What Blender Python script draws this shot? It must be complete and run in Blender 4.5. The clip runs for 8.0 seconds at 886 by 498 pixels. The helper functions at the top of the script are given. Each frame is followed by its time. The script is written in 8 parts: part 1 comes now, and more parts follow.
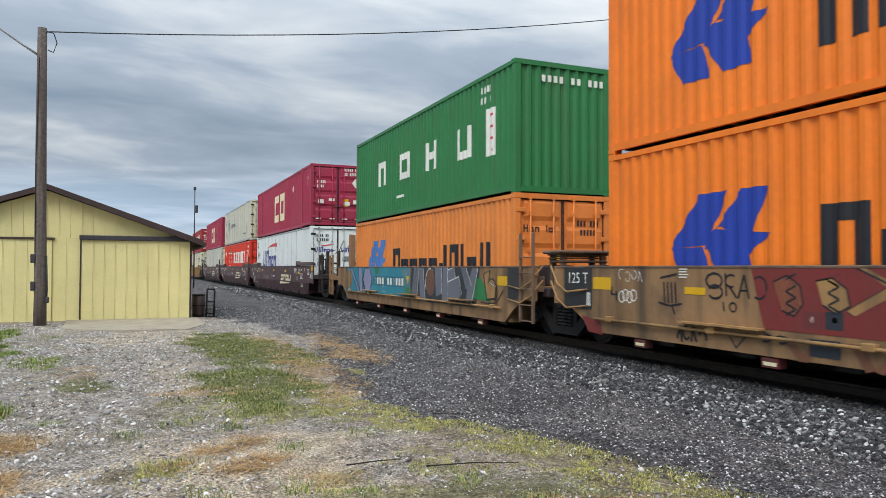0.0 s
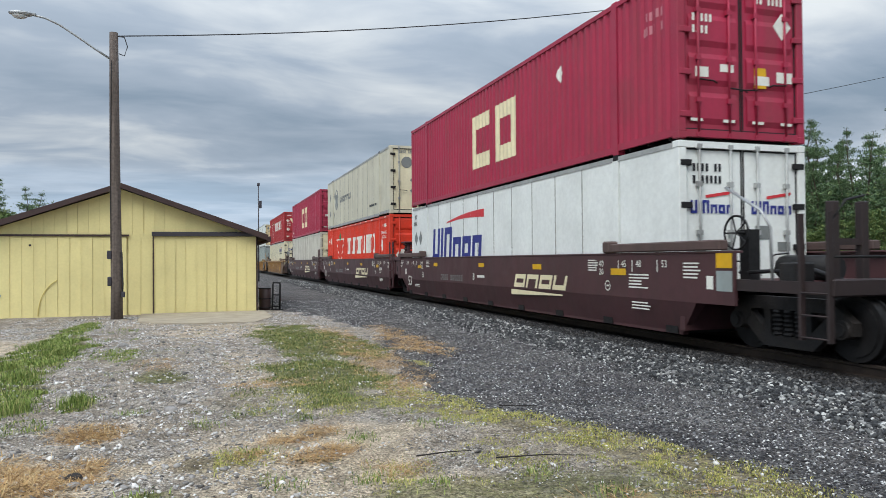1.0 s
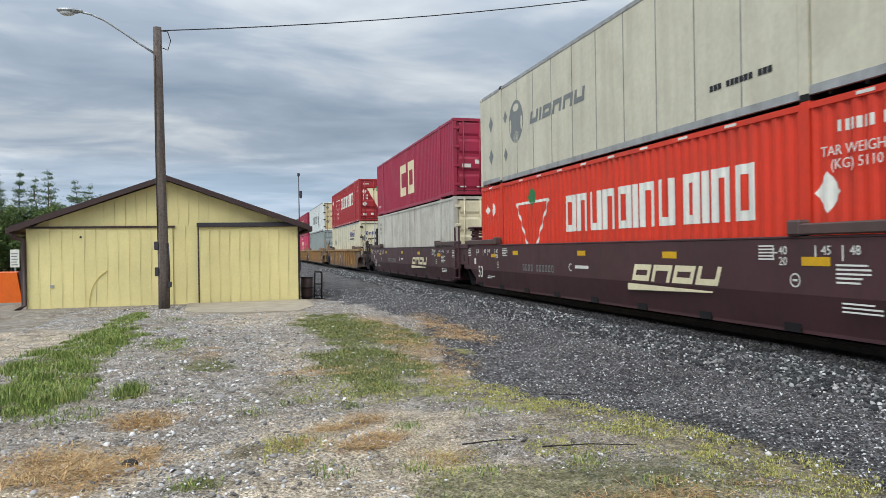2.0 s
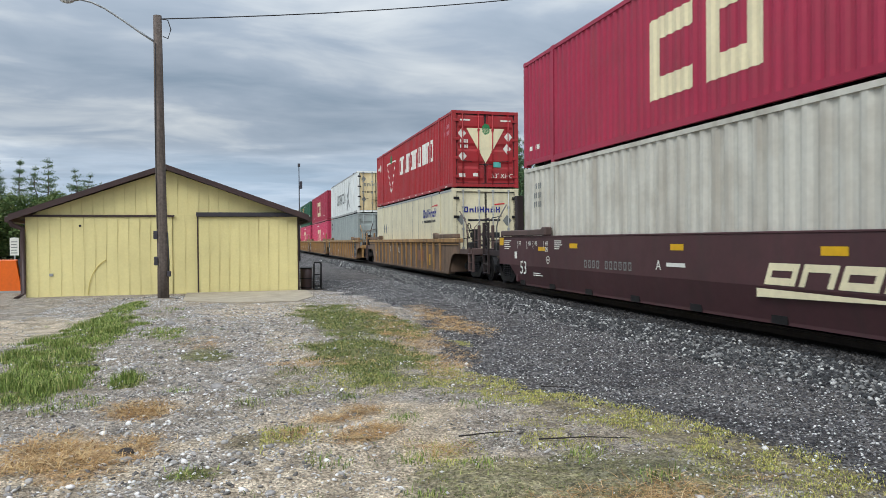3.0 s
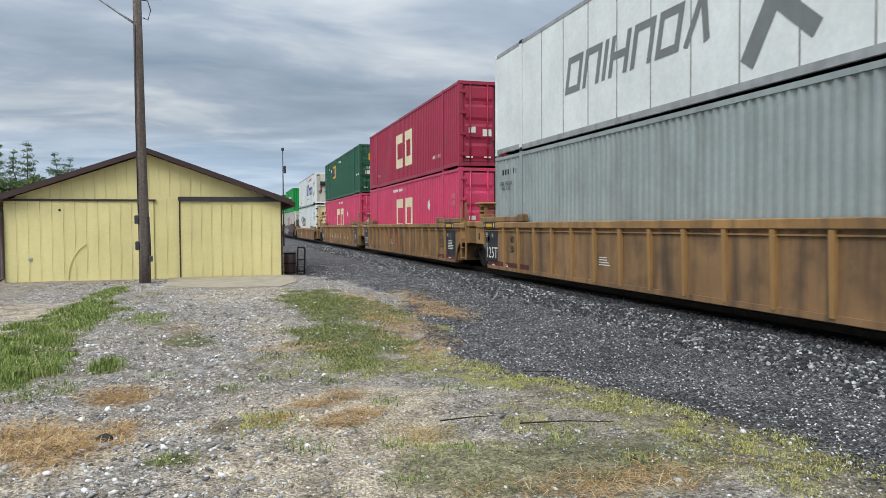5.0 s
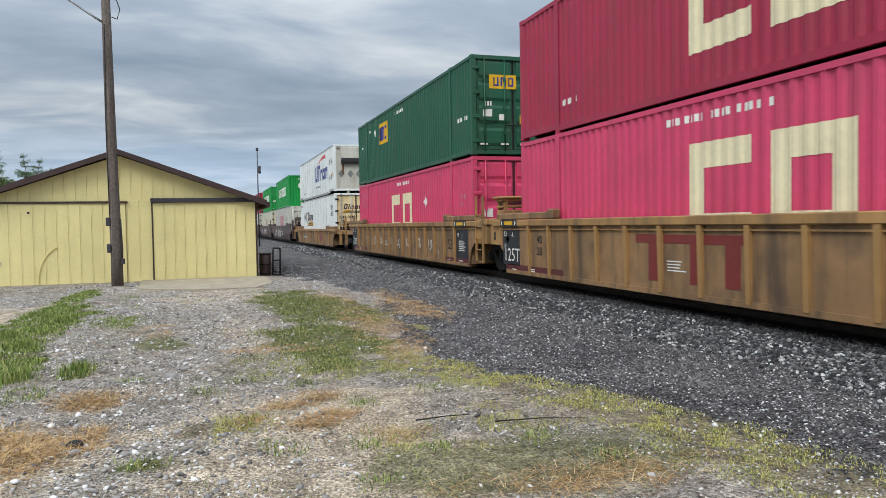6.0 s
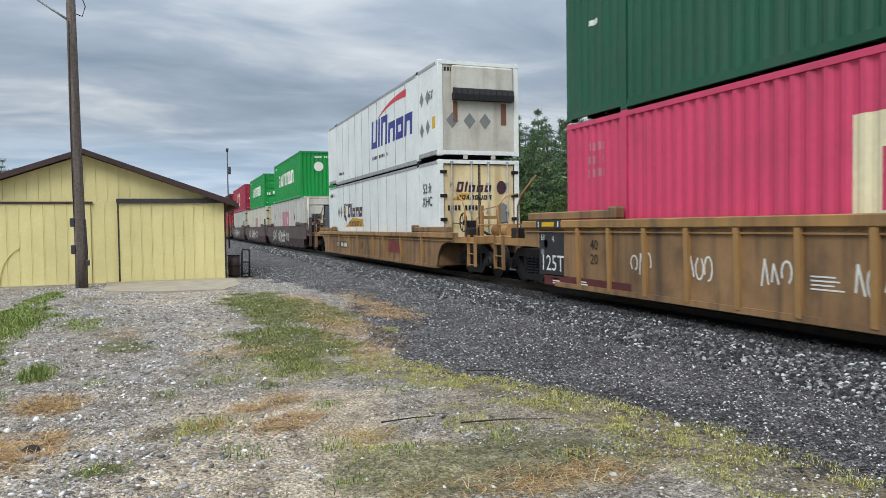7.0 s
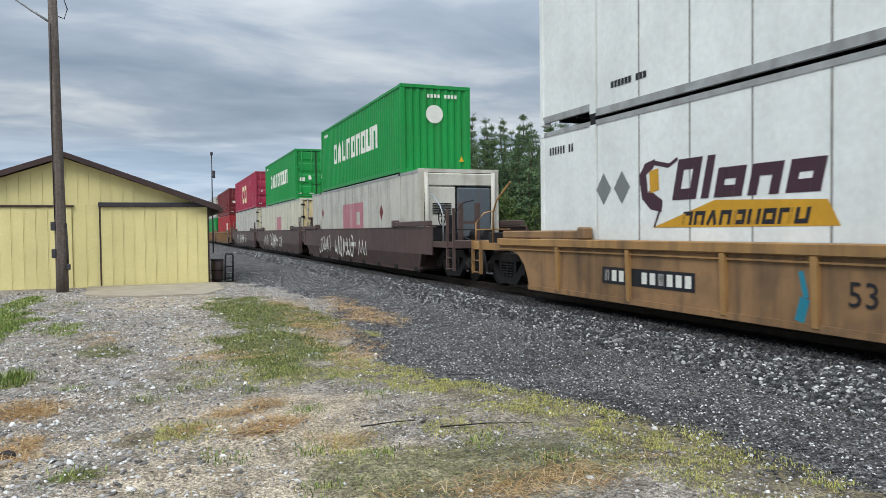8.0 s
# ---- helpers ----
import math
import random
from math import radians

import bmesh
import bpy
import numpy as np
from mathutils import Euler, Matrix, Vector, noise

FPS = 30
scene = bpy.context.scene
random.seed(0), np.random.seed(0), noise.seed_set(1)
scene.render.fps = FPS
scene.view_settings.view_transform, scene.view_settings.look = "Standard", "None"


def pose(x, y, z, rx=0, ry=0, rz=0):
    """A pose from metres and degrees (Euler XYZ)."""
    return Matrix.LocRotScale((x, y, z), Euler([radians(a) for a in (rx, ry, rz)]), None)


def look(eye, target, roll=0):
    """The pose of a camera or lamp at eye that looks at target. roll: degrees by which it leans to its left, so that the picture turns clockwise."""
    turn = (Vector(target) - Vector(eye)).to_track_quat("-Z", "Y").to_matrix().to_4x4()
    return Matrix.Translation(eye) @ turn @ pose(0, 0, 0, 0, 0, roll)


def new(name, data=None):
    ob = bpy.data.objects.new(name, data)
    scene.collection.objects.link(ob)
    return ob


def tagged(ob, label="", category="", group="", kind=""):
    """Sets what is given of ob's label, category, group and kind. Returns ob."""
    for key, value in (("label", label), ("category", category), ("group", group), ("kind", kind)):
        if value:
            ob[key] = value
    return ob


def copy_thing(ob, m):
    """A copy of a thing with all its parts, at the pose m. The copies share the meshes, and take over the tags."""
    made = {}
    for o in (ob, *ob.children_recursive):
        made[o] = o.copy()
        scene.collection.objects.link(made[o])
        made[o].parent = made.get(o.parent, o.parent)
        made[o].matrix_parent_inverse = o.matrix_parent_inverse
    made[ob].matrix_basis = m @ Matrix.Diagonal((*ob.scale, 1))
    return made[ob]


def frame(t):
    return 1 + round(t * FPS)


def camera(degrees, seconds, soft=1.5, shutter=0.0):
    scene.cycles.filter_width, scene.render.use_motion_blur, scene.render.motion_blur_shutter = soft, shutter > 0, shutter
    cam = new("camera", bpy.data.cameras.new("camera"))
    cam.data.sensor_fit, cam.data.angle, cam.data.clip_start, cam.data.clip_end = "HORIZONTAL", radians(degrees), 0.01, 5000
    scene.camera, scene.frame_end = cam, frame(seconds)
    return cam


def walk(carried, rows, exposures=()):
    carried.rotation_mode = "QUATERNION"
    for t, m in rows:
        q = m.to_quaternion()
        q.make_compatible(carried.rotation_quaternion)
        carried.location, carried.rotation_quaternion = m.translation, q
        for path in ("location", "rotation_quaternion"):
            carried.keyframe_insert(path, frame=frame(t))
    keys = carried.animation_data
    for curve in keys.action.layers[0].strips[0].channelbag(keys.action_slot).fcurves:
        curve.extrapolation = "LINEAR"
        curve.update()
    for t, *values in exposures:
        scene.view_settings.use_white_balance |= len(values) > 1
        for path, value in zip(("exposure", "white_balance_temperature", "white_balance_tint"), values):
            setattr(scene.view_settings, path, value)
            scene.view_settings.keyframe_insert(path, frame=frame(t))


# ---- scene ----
cam = camera(63.06, 8.0, 0.5, 0.05)
# ---- camera: held in the hand beside the line, turning slowly ----
EYE = [
    (0.0, -0.001, -0.004, 1.597, 91.54, -0.23, -22.92),
    (0.5, -0.029, -0.004, 1.607, 91.18, 0.20, -20.56),
    (1.0, -0.058, 0.023, 1.601, 90.87, 0.47, -18.26),
    (1.5, -0.077, 0.038, 1.605, 90.38, 0.92, -16.35),
    (2.0, -0.100, 0.048, 1.609, 89.96, 0.93, -15.21),
    (3.5, -0.062, 0.078, 1.605, 88.96, 0.24, -15.34),
    (4.0, -0.050, 0.087, 1.607, 88.57, 0.19, -15.59),
    (5.5, -0.039, 0.075, 1.601, 87.99, 0.64, -17.11),
    (6.0, -0.016, 0.073, 1.606, 88.00, 0.97, -18.20),
    (6.5, 0.005, 0.066, 1.603, 88.13, 0.82, -19.40),
    (7.0, 0.035, 0.057, 1.601, 88.13, 0.78, -20.37),
    (7.5, 0.060, 0.044, 1.601, 88.24, 0.72, -21.00),
    (8.0, 0.071, 0.016, 1.602, 88.48, 0.65, -21.49),
]
walk(cam, [(t, pose(*p)) for t, *p in EYE])

# ---- light: overcast sky, wide weak sun behind the cloud ----
SUN_EL, SUN_AZ = 50, 226          # degrees; azimuth clockwise from +y
SKY_GAIN, SUN_GAIN = 0.98, 2.15


def make_world():
    w = bpy.data.worlds.new("overcast_sky")
    scene.world = w
    w.use_nodes = True
    nt = w.node_tree
    nd, ln = nt.nodes, nt.links
    bg = nd["Background"]
    sky = nd.new("ShaderNodeTexSky")
    sky.sky_type, sky.sun_disc = "NISHITA", False
    sky.sun_elevation, sky.sun_rotation = radians(SUN_EL), radians(SUN_AZ)
    tc = nd.new("ShaderNodeTexCoord")
    sep = nd.new("ShaderNodeSeparateXYZ")
    ln.new(tc.outputs["Generated"], sep.inputs[0])

    def mth(op, a, b=None, clamp=False):
        n = nd.new("ShaderNodeMath")
        n.operation, n.use_clamp = op, clamp
        for i, v in enumerate((a, b)):
            if v is None:
                continue
            if isinstance(v, (int, float)):
                n.inputs[i].default_value = v
            else:
                ln.new(v, n.inputs[i])
        return n.outputs[0]

    # cloud sheet overhead: direction met with a level plane, a little lifted at the horizon
    up = mth("ADD", mth("MAXIMUM", sep.outputs[2], 0.0), 0.11)
    px, py = mth("DIVIDE", sep.outputs[0], up), mth("DIVIDE", sep.outputs[1], up)
    cmb = nd.new("ShaderNodeCombineXYZ")
    ln.new(px, cmb.inputs[0]), ln.new(py, cmb.inputs[1])
    mp = nd.new("ShaderNodeMapping")
    mp.inputs["Rotation"].default_value = (0, 0, radians(-14))
    mp.inputs["Scale"].default_value = (0.62, 0.95, 1)
    mp.inputs["Location"].default_value = (2.7, 0.9, 0)
    ln.new(cmb.outputs[0], mp.inputs[0])

    def cloud(scale, detail, dist):
        n = nd.new("ShaderNodeTexNoise")
        n.inputs["Scale"].default_value, n.inputs["Detail"].default_value = scale, detail
        n.inputs["Roughness"].default_value, n.inputs["Distortion"].default_value = 0.55, dist
        ln.new(mp.outputs[0], n.inputs["Vector"])
        return n.outputs["Fac"]

    big, small = cloud(0.62, 5, 0.3), cloud(2.3, 6, 0.5)
    mix = mth("ADD", mth("MULTIPLY", big, 0.66), mth("MULTIPLY", small, 0.34))
    ramp = nd.new("ShaderNodeValToRGB")
    el = ramp.color_ramp.elements
    el[0].position, el[0].color = 0.38, (0.25, 0.325, 0.415, 1)
    el[1].position, el[1].color = 0.63, (0.68, 0.725, 0.755, 1)
    e = ramp.color_ramp.elements.new(0.50)
    e.color = (0.37, 0.44, 0.53, 1)
    ln.new(mix, ramp.inputs[0])
    # overcast skies brighten towards the zenith
    lift = mth("ADD", mth("MULTIPLY", mth("POWER", mth("MAXIMUM", sep.outputs[2], 0.0), 1.6), 2.6), 0.90)
    # the cloud sheet thins towards the horizon, in long level streaks
    mp2 = nd.new("ShaderNodeMapping")
    mp2.inputs["Scale"].default_value = (2.2, 2.2, 26)
    ln.new(tc.outputs["Generated"], mp2.inputs[0])
    st = nd.new("ShaderNodeTexNoise")
    st.inputs["Scale"].default_value, st.inputs["Detail"].default_value = 1.0, 5
    ln.new(mp2.outputs[0], st.inputs["Vector"])
    rim = nd.new("ShaderNodeMapRange")
    rim.interpolation_type = "SMOOTHSTEP"
    rim.inputs["From Min"].default_value, rim.inputs["From Max"].default_value = 0.165, 0.075
    ln.new(sep.outputs[2], rim.inputs["Value"])
    streaks = mth("ADD", mth("MULTIPLY", mth("SUBTRACT", st.outputs["Fac"], 0.36, True), 2.6), 0.22)
    lift = mth("MULTIPLY", lift, mth("ADD", mth("MULTIPLY", rim.outputs[0], streaks), 1.0))
    sc = nd.new("ShaderNodeVectorMath")
    sc.operation = "SCALE"
    ln.new(ramp.outputs[0], sc.inputs[0]), ln.new(lift, sc.inputs["Scale"])
    mx = nd.new("ShaderNodeMix")
    mx.data_type = "RGBA"
    mx.inputs[0].default_value = 0.96
    thin = nd.new("ShaderNodeVectorMath")
    thin.operation = "SCALE"
    thin.inputs["Scale"].default_value = 0.10
    ln.new(sky.outputs[0], thin.inputs[0])
    ln.new(thin.outputs[0], mx.inputs[6]), ln.new(sc.outputs[0], mx.inputs[7])
    ln.new(mx.outputs[2], bg.inputs[0])
    bg.inputs[1].default_value = SKY_GAIN


make_world()
sun = new("sun", bpy.data.lights.new("sun", "SUN"))
sun.data.energy, sun.data.angle, sun.data.color = SUN_GAIN, radians(30), (1.0, 0.98, 0.955)
a, e_ = radians(SUN_AZ), radians(SUN_EL)
sun.matrix_world = look((40 * math.sin(a) * math.cos(e_), 40 * math.cos(a) * math.cos(e_), 40 * math.sin(e_)), (0, 0, 0))
scene.view_settings.exposure = -0.03

# ---- mesh helpers ----


def box(bm, x0, x1, y0, y1, z0, z1, bev=0.0):
    if bev:
        c = [(x0, x1), (y0, y1), (z0, z1)]
        pts = []
        for ix in (0, 1):
            for iy in (0, 1):
                for iz in (0, 1):
                    s = (1 - 2 * ix, 1 - 2 * iy, 1 - 2 * iz)
                    p = (c[0][ix], c[1][iy], c[2][iz])
                    for k in range(3):
                        q = [p[j] + (s[j] * bev if j != k else 0) for j in range(3)]
                        pts.append(bm.verts.new(q))
        made = bmesh.ops.convex_hull(bm, input=pts)
        return made
    v = [bm.verts.new((x, y, z)) for x in (x0, x1) for y in (y0, y1) for z in (z0, z1)]
    for f in ((0, 1, 3, 2), (4, 6, 7, 5), (0, 4, 5, 1), (2, 3, 7, 6), (0, 2, 6, 4), (1, 5, 7, 3)):
        bm.faces.new([v[i] for i in f])


def prism(bm, pts, a0, a1, axis="x"):
    """A polygon drawn in the two other axes, given thickness from a0 to a1."""
    def put3(p, a):
        return (a, p[0], p[1]) if axis == "x" else (p[0], a, p[1]) if axis == "y" else (p[0], p[1], a)
    v0 = [bm.verts.new(put3(p, a0)) for p in pts]
    v1 = [bm.verts.new(put3(p, a1)) for p in pts]
    n = len(pts)
    bm.faces.new(v0)
    bm.faces.new(v1[::-1])
    for i in range(n):
        bm.faces.new((v0[i], v0[(i + 1) % n], v1[(i + 1) % n], v1[i]))


def tube(bm, pts, r, n=8, r1=None):
    """A round bar along a line of points, tapering to r1."""
    pts = [Vector(p) for p in pts]
    r1 = r if r1 is None else r1
    rings = []
    for i, p in enumerate(pts):
        d = (pts[min(i + 1, len(pts) - 1)] - pts[max(i - 1, 0)]).normalized()
        ref = Vector((0, 0, 1)) if abs(d.z) < 0.9 else Vector((1, 0, 0))
        u = d.cross(ref).normalized()
        w = d.cross(u)
        rr = r + (r1 - r) * i / max(1, len(pts) - 1)
        rings.append([bm.verts.new(p + (u * math.cos(2 * math.pi * k / n) + w * math.sin(2 * math.pi * k / n)) * rr) for k in range(n)])
    for a0, b0 in zip(rings, rings[1:]):
        for k in range(n):
            f = bm.faces.new((a0[k], a0[(k + 1) % n], b0[(k + 1) % n], b0[k]))
            f.smooth = n > 5
    bm.faces.new(rings[0][::-1])
    bm.faces.new(rings[-1])


def disc_x(bm, x0, x1, y, z, r, n=28, hub=0.0):
    pts = [(y + r * math.cos(2 * math.pi * k / n), z + r * math.sin(2 * math.pi * k / n)) for k in range(n)]
    prism(bm, pts, x0, x1)


def mesh_of(name, bm, mat):
    bmesh.ops.recalc_face_normals(bm, faces=bm.faces[:])
    me = bpy.data.meshes.new(name)
    bm.to_mesh(me)
    bm.free()
    if mat:
        me.materials.append(mat)
    return me


def part(name, bm, mat, parent=None, label=""):
    ob = new(name, mesh_of(name, bm, mat))
    if parent:
        ob.parent = parent
    if label:
        ob["label"] = label
    return ob


def share(name, me, parent, m):
    ob = new(name, me)
    ob.parent = parent
    ob.matrix_basis = m
    return ob


def thing(name, m, label, category, group="", kind=""):
    ob = new(name)
    ob.empty_display_size = 0.2
    ob.matrix_basis = m
    return tagged(ob, label, category, group, kind)


# ---- materials ----
def lin(r, g, b):
    """Display colour 0..255 to the scene's own scale."""
    return tuple((c / 255 / 12.92) if c / 255 <= 0.04045 else ((c / 255 + 0.055) / 1.055) ** 2.4 for c in (r, g, b))


def material(name, col, rough=0.6, metal=0.0, var=0.12, scale=2.0, fine=0.06, streak=0.0, dirt=(0.10, 0.075, 0.05),
             bump=0.0, bump_scale=30, island=0.0, obj=0.0, spec=0.4, grain=None):
    m = bpy.data.materials.new(name)
    m.use_nodes = True
    nt = m.node_tree
    nd, ln = nt.nodes, nt.links
    bs = nd["Principled BSDF"]
    tc = nd.new("ShaderNodeTexCoord")

    def noise_(sc, det, stretch=None):
        n = nd.new("ShaderNodeTexNoise")
        n.inputs["Scale"].default_value, n.inputs["Detail"].default_value = sc, det
        src = tc.outputs["Object"]
        if stretch:
            mp = nd.new("ShaderNodeMapping")
            mp.inputs["Scale"].default_value = stretch
            ln.new(src, mp.inputs[0])
            src = mp.outputs[0]
        ln.new(src, n.inputs["Vector"])
        return n.outputs["Fac"]

    def mixc(fac, a_, b_):
        x = nd.new("ShaderNodeMix")
        x.data_type = "RGBA"
        for i, v in ((0, fac), (6, a_), (7, b_)):
            if isinstance(v, float):
                x.inputs[i].default_value = v
            elif isinstance(v, tuple):
                x.inputs[i].default_value = (*v, 1)
            else:
                ln.new(v, x.inputs[i])
        return x.outputs[2]

    def ramp(fac, p0, p1):
        r = nd.new("ShaderNodeMapRange")
        r.inputs["From Min"].default_value, r.inputs["From Max"].default_value = p0, p1
        ln.new(fac, r.inputs["Value"])
        return r.outputs[0]

    def sh(k):
        return tuple(min(0.95, max(0.0, c * k)) for c in col)

    c = mixc(ramp(noise_(scale, 4, grain), 0.3, 0.7), sh(1 - var), sh(1 + var))
    if fine:
        hv = mixc(ramp(noise_(scale * 14, 3), 0.3, 0.7), (1 - fine,) * 3, (1 + fine,) * 3)
        x = nd.new("ShaderNodeMix")
        x.data_type, x.blend_type = "RGBA", "MULTIPLY"
        x.inputs[0].default_value = 1.0
        ln.new(c, x.inputs[6]), ln.new(hv, x.inputs[7])
        c = x.outputs[2]
    for amt, node, out in ((island, "ShaderNodeNewGeometry", "Random Per Island"), (obj, "ShaderNodeObjectInfo", "Random")):
        if amt:
            g = nd.new(node)
            hv = mixc(g.outputs[out], (1 - amt,) * 3, (1 + amt,) * 3)
            x = nd.new("ShaderNodeMix")
            x.data_type, x.blend_type = "RGBA", "MULTIPLY"
            x.inputs[0].default_value = 1.0
            ln.new(c, x.inputs[6]), ln.new(hv, x.inputs[7])
            c = x.outputs[2]
    if streak:
        s1 = ramp(noise_(1.0, 6, (3.2, 3.2, 0.30)), 0.47, 0.72)
        k = nd.new("ShaderNodeMath")
        k.operation = "MULTIPLY"
        k.inputs[1].default_value = streak
        ln.new(s1, k.inputs[0])
        c = mixc(k.outputs[0], c, dirt)
        s2 = ramp(noise_(1.3, 7), 0.50, 0.74)
        k2 = nd.new("ShaderNodeMath")
        k2.operation = "MULTIPLY"
        k2.inputs[1].default_value = streak * 0.8
        ln.new(s2, k2.inputs[0])
        c = mixc(k2.outputs[0], c, dirt)
    ln.new(c, bs.inputs["Base Color"])
    rr = nd.new("ShaderNodeMapRange")
    rr.inputs["To Min"].default_value, rr.inputs["To Max"].default_value = max(0.05, rough - 0.12), min(1, rough + 0.12)
    ln.new(noise_(scale * 3, 3), rr.inputs["Value"])
    ln.new(rr.outputs[0], bs.inputs["Roughness"])
    bs.inputs["Metallic"].default_value = metal
    bs.inputs["Specular IOR Level"].default_value = spec
    if bump:
        b = nd.new("ShaderNodeBump")
        b.inputs["Strength"].default_value, b.inputs["Distance"].default_value = bump, 0.02
        ln.new(noise_(bump_scale, 4), b.inputs["Height"])
        ln.new(b.outputs[0], bs.inputs["Normal"])
    return m


GRIME = (0.09, 0.07, 0.05)
PAINTS = {}


def paint(key, rgb, streak=0.22, rough=0.5, dirt=GRIME, var=0.08):
    if key not in PAINTS:
        PAINTS[key] = material(key, lin(*rgb), rough, 0, var, 0.8, 0.05, streak, dirt, 0.04, 60)
    return PAINTS[key]


M_RED = paint("crimson_paint", (162, 42, 70), 0.2)
M_ROSE = paint("faded_rose_paint", (206, 68, 104), 0.18)
M_DKRED = paint("dull_red_paint", (164, 40, 46), 0.22)
M_VERM = paint("vermilion_paint", (214, 58, 34), 0.16)
M_OXBL = paint("oxblood_paint", (110, 26, 34), 0.25)
M_ORANGE = paint("orange_paint", (244, 126, 30), 0.12)
M_ORANGE2 = paint("pale_orange_paint", (224, 132, 60), 0.16)
M_GREEN = paint("mid_green_paint", (42, 118, 64), 0.16)
M_DKGREEN = paint("dark_green_paint", (28, 86, 62), 0.18)
M_BRGREEN = paint("bright_green_paint", (10, 140, 62), 0.12)
M_WHITE = paint("white_paint", (228, 232, 228), 0.05, dirt=(0.30, 0.27, 0.22))
M_CREAM = paint("cream_paint", (222, 214, 182), 0.22, dirt=(0.28, 0.22, 0.13))
M_CREAM2 = paint("aged_cream_paint", (206, 202, 180), 0.25, dirt=(0.30, 0.26, 0.18))
M_RUSTYEL = paint("yellowed_door_paint", (224, 205, 160), 0.42, dirt=(0.30, 0.17, 0.06))
M_GREY = paint("grey_paint", (150, 160, 158), 0.25)
M_DINGY = paint("dingy_white_paint", (198, 196, 184), 0.42, dirt=(0.20, 0.15, 0.10))
M_WELLBROWN = paint("brown_well_paint", (76, 48, 51), 0.30, 0.55, (0.035, 0.028, 0.025), 0.12)
M_WELLDARK = paint("sooty_brown_paint", (88, 70, 66), 0.45, 0.6, (0.05, 0.042, 0.036), 0.14)
M_TAN = paint("tan_well_paint", (146, 113, 78), 0.85, 0.65, (0.055, 0.042, 0.032), 0.22)
M_TANLT = paint("tan_chord_paint", (164, 126, 78), 0.7, 0.6, (0.085, 0.062, 0.045), 0.2)
M_TANDK = paint("weathered_tan_paint", (118, 96, 78), 0.85, 0.7, (0.05, 0.04, 0.033), 0.22)
M_MAROON = paint("maroon_band_paint", (92, 42, 44), 0.3)
M_BLACKP = paint("black_panel_paint", (38, 42, 48), 0.15)
M_STEEL = material("dark_grimy_steel", (0.012, 0.0115, 0.012), 0.65, 0.2, 0.3, 6, 0.15, bump=0.2)
M_TRUCK = material("truck_casting", (0.014, 0.0135, 0.014), 0.7, 0.1, 0.3, 6, 0.2, 0.3, (0.05, 0.035, 0.025), bump=0.3)
M_GALV = material("galvanised_steel", (0.42, 0.43, 0.43), 0.45, 0.6, 0.12, 8)
M_ALU = material("bare_aluminium_rail", (0.40, 0.41, 0.40), 0.5, 0.35, 0.15, 5, streak=0.3)
M_RUBBER = material("black_rubber", (0.018, 0.018, 0.02), 0.75)
M_SEAM = material("dirty_seam", (0.10, 0.095, 0.085), 0.8, 0, 0.2, 6)
M_JOINT = material("grubby_joint_strip", (0.27, 0.265, 0.24), 0.7, 0, 0.25, 5, 0.1, 0.3)
M_ENDBROWN = paint("sooty_end_paint", (50, 40, 40), 0.4, 0.65, (0.02, 0.018, 0.016), 0.2)
I_WHITE = paint("white_marking", (225, 225, 215), 0.10, dirt=(0.35, 0.33, 0.3))
I_CREAM = paint("cream_marking", (228, 218, 180), 0.12, dirt=(0.4, 0.3, 0.25))
I_BLUE = paint("blue_marking", (32, 62, 160), 0.05)
I_NAVY = paint("navy_marking", (38, 48, 130), 0.05)
I_BLACK = paint("black_marking", (30, 32, 38), 0.05)
I_RED = paint("red_marking", (206, 52, 60), 0.06)
I_YEL = paint("yellow_marking", (216, 168, 24), 0.10)
I_PLUM = paint("plum_marking", (66, 40, 52), 0.06)
I_GOLD = paint("gold_marking", (200, 150, 40), 0.08)
I_GREY = paint("grey_marking", (122, 126, 124), 0.1)
I_PALE = paint("ghost_marking", (190, 120, 130), 0.2)
I_TEAL = paint("teal_spray", (38, 130, 150), 0.15)
I_SLATE = paint("slate_spray", (104, 108, 120), 0.15)
I_LILAC = paint("lilac_spray", (134, 138, 168), 0.15)
I_RUST = paint("rust_red_spray", (122, 48, 46), 0.15)
I_BROWN = paint("brown_spray", (118, 78, 58), 0.15)
I_NIGHT = paint("midnight_spray", (44, 50, 58), 0.15)
I_LEAF = paint("leaf_green_spray", (40, 120, 70), 0.12)

# ---- the train: shapes painted on its sides ----
def column(poly, u):
    """Lowest and highest z of a convex outline at u."""
    zs = []
    n = len(poly)
    for i in range(n):
        (u0, z0), (u1, z1) = poly[i], poly[(i + 1) % n]
        if abs(u1 - u0) < 1e-9:
            if abs(u - u0) < 1e-4:
                zs += [z0, z1]
        elif min(u0, u1) - 1e-4 <= u <= max(u0, u1) + 1e-4:
            zs.append(z0 + (z1 - z0) * min(1.0, max(0.0, (u - u0) / (u1 - u0))))
    return (min(zs), max(zs)) if zs else None


def corr_profile(y0, y1, pitch, depth):
    """Breakpoints (y, inset) of a trapezoid-corrugated sheet."""
    n = max(2, round((y1 - y0) / pitch))
    p = (y1 - y0) / n
    out = [(y0, 0.0)]
    for i in range(n):
        b = y0 + i * p
        out += [(b + 0.14 * p, 0.0), (b + 0.36 * p, depth), (b + 0.64 * p, depth), (b + 0.86 * p, 0.0)]
    out.append((y1, 0.0))
    return out


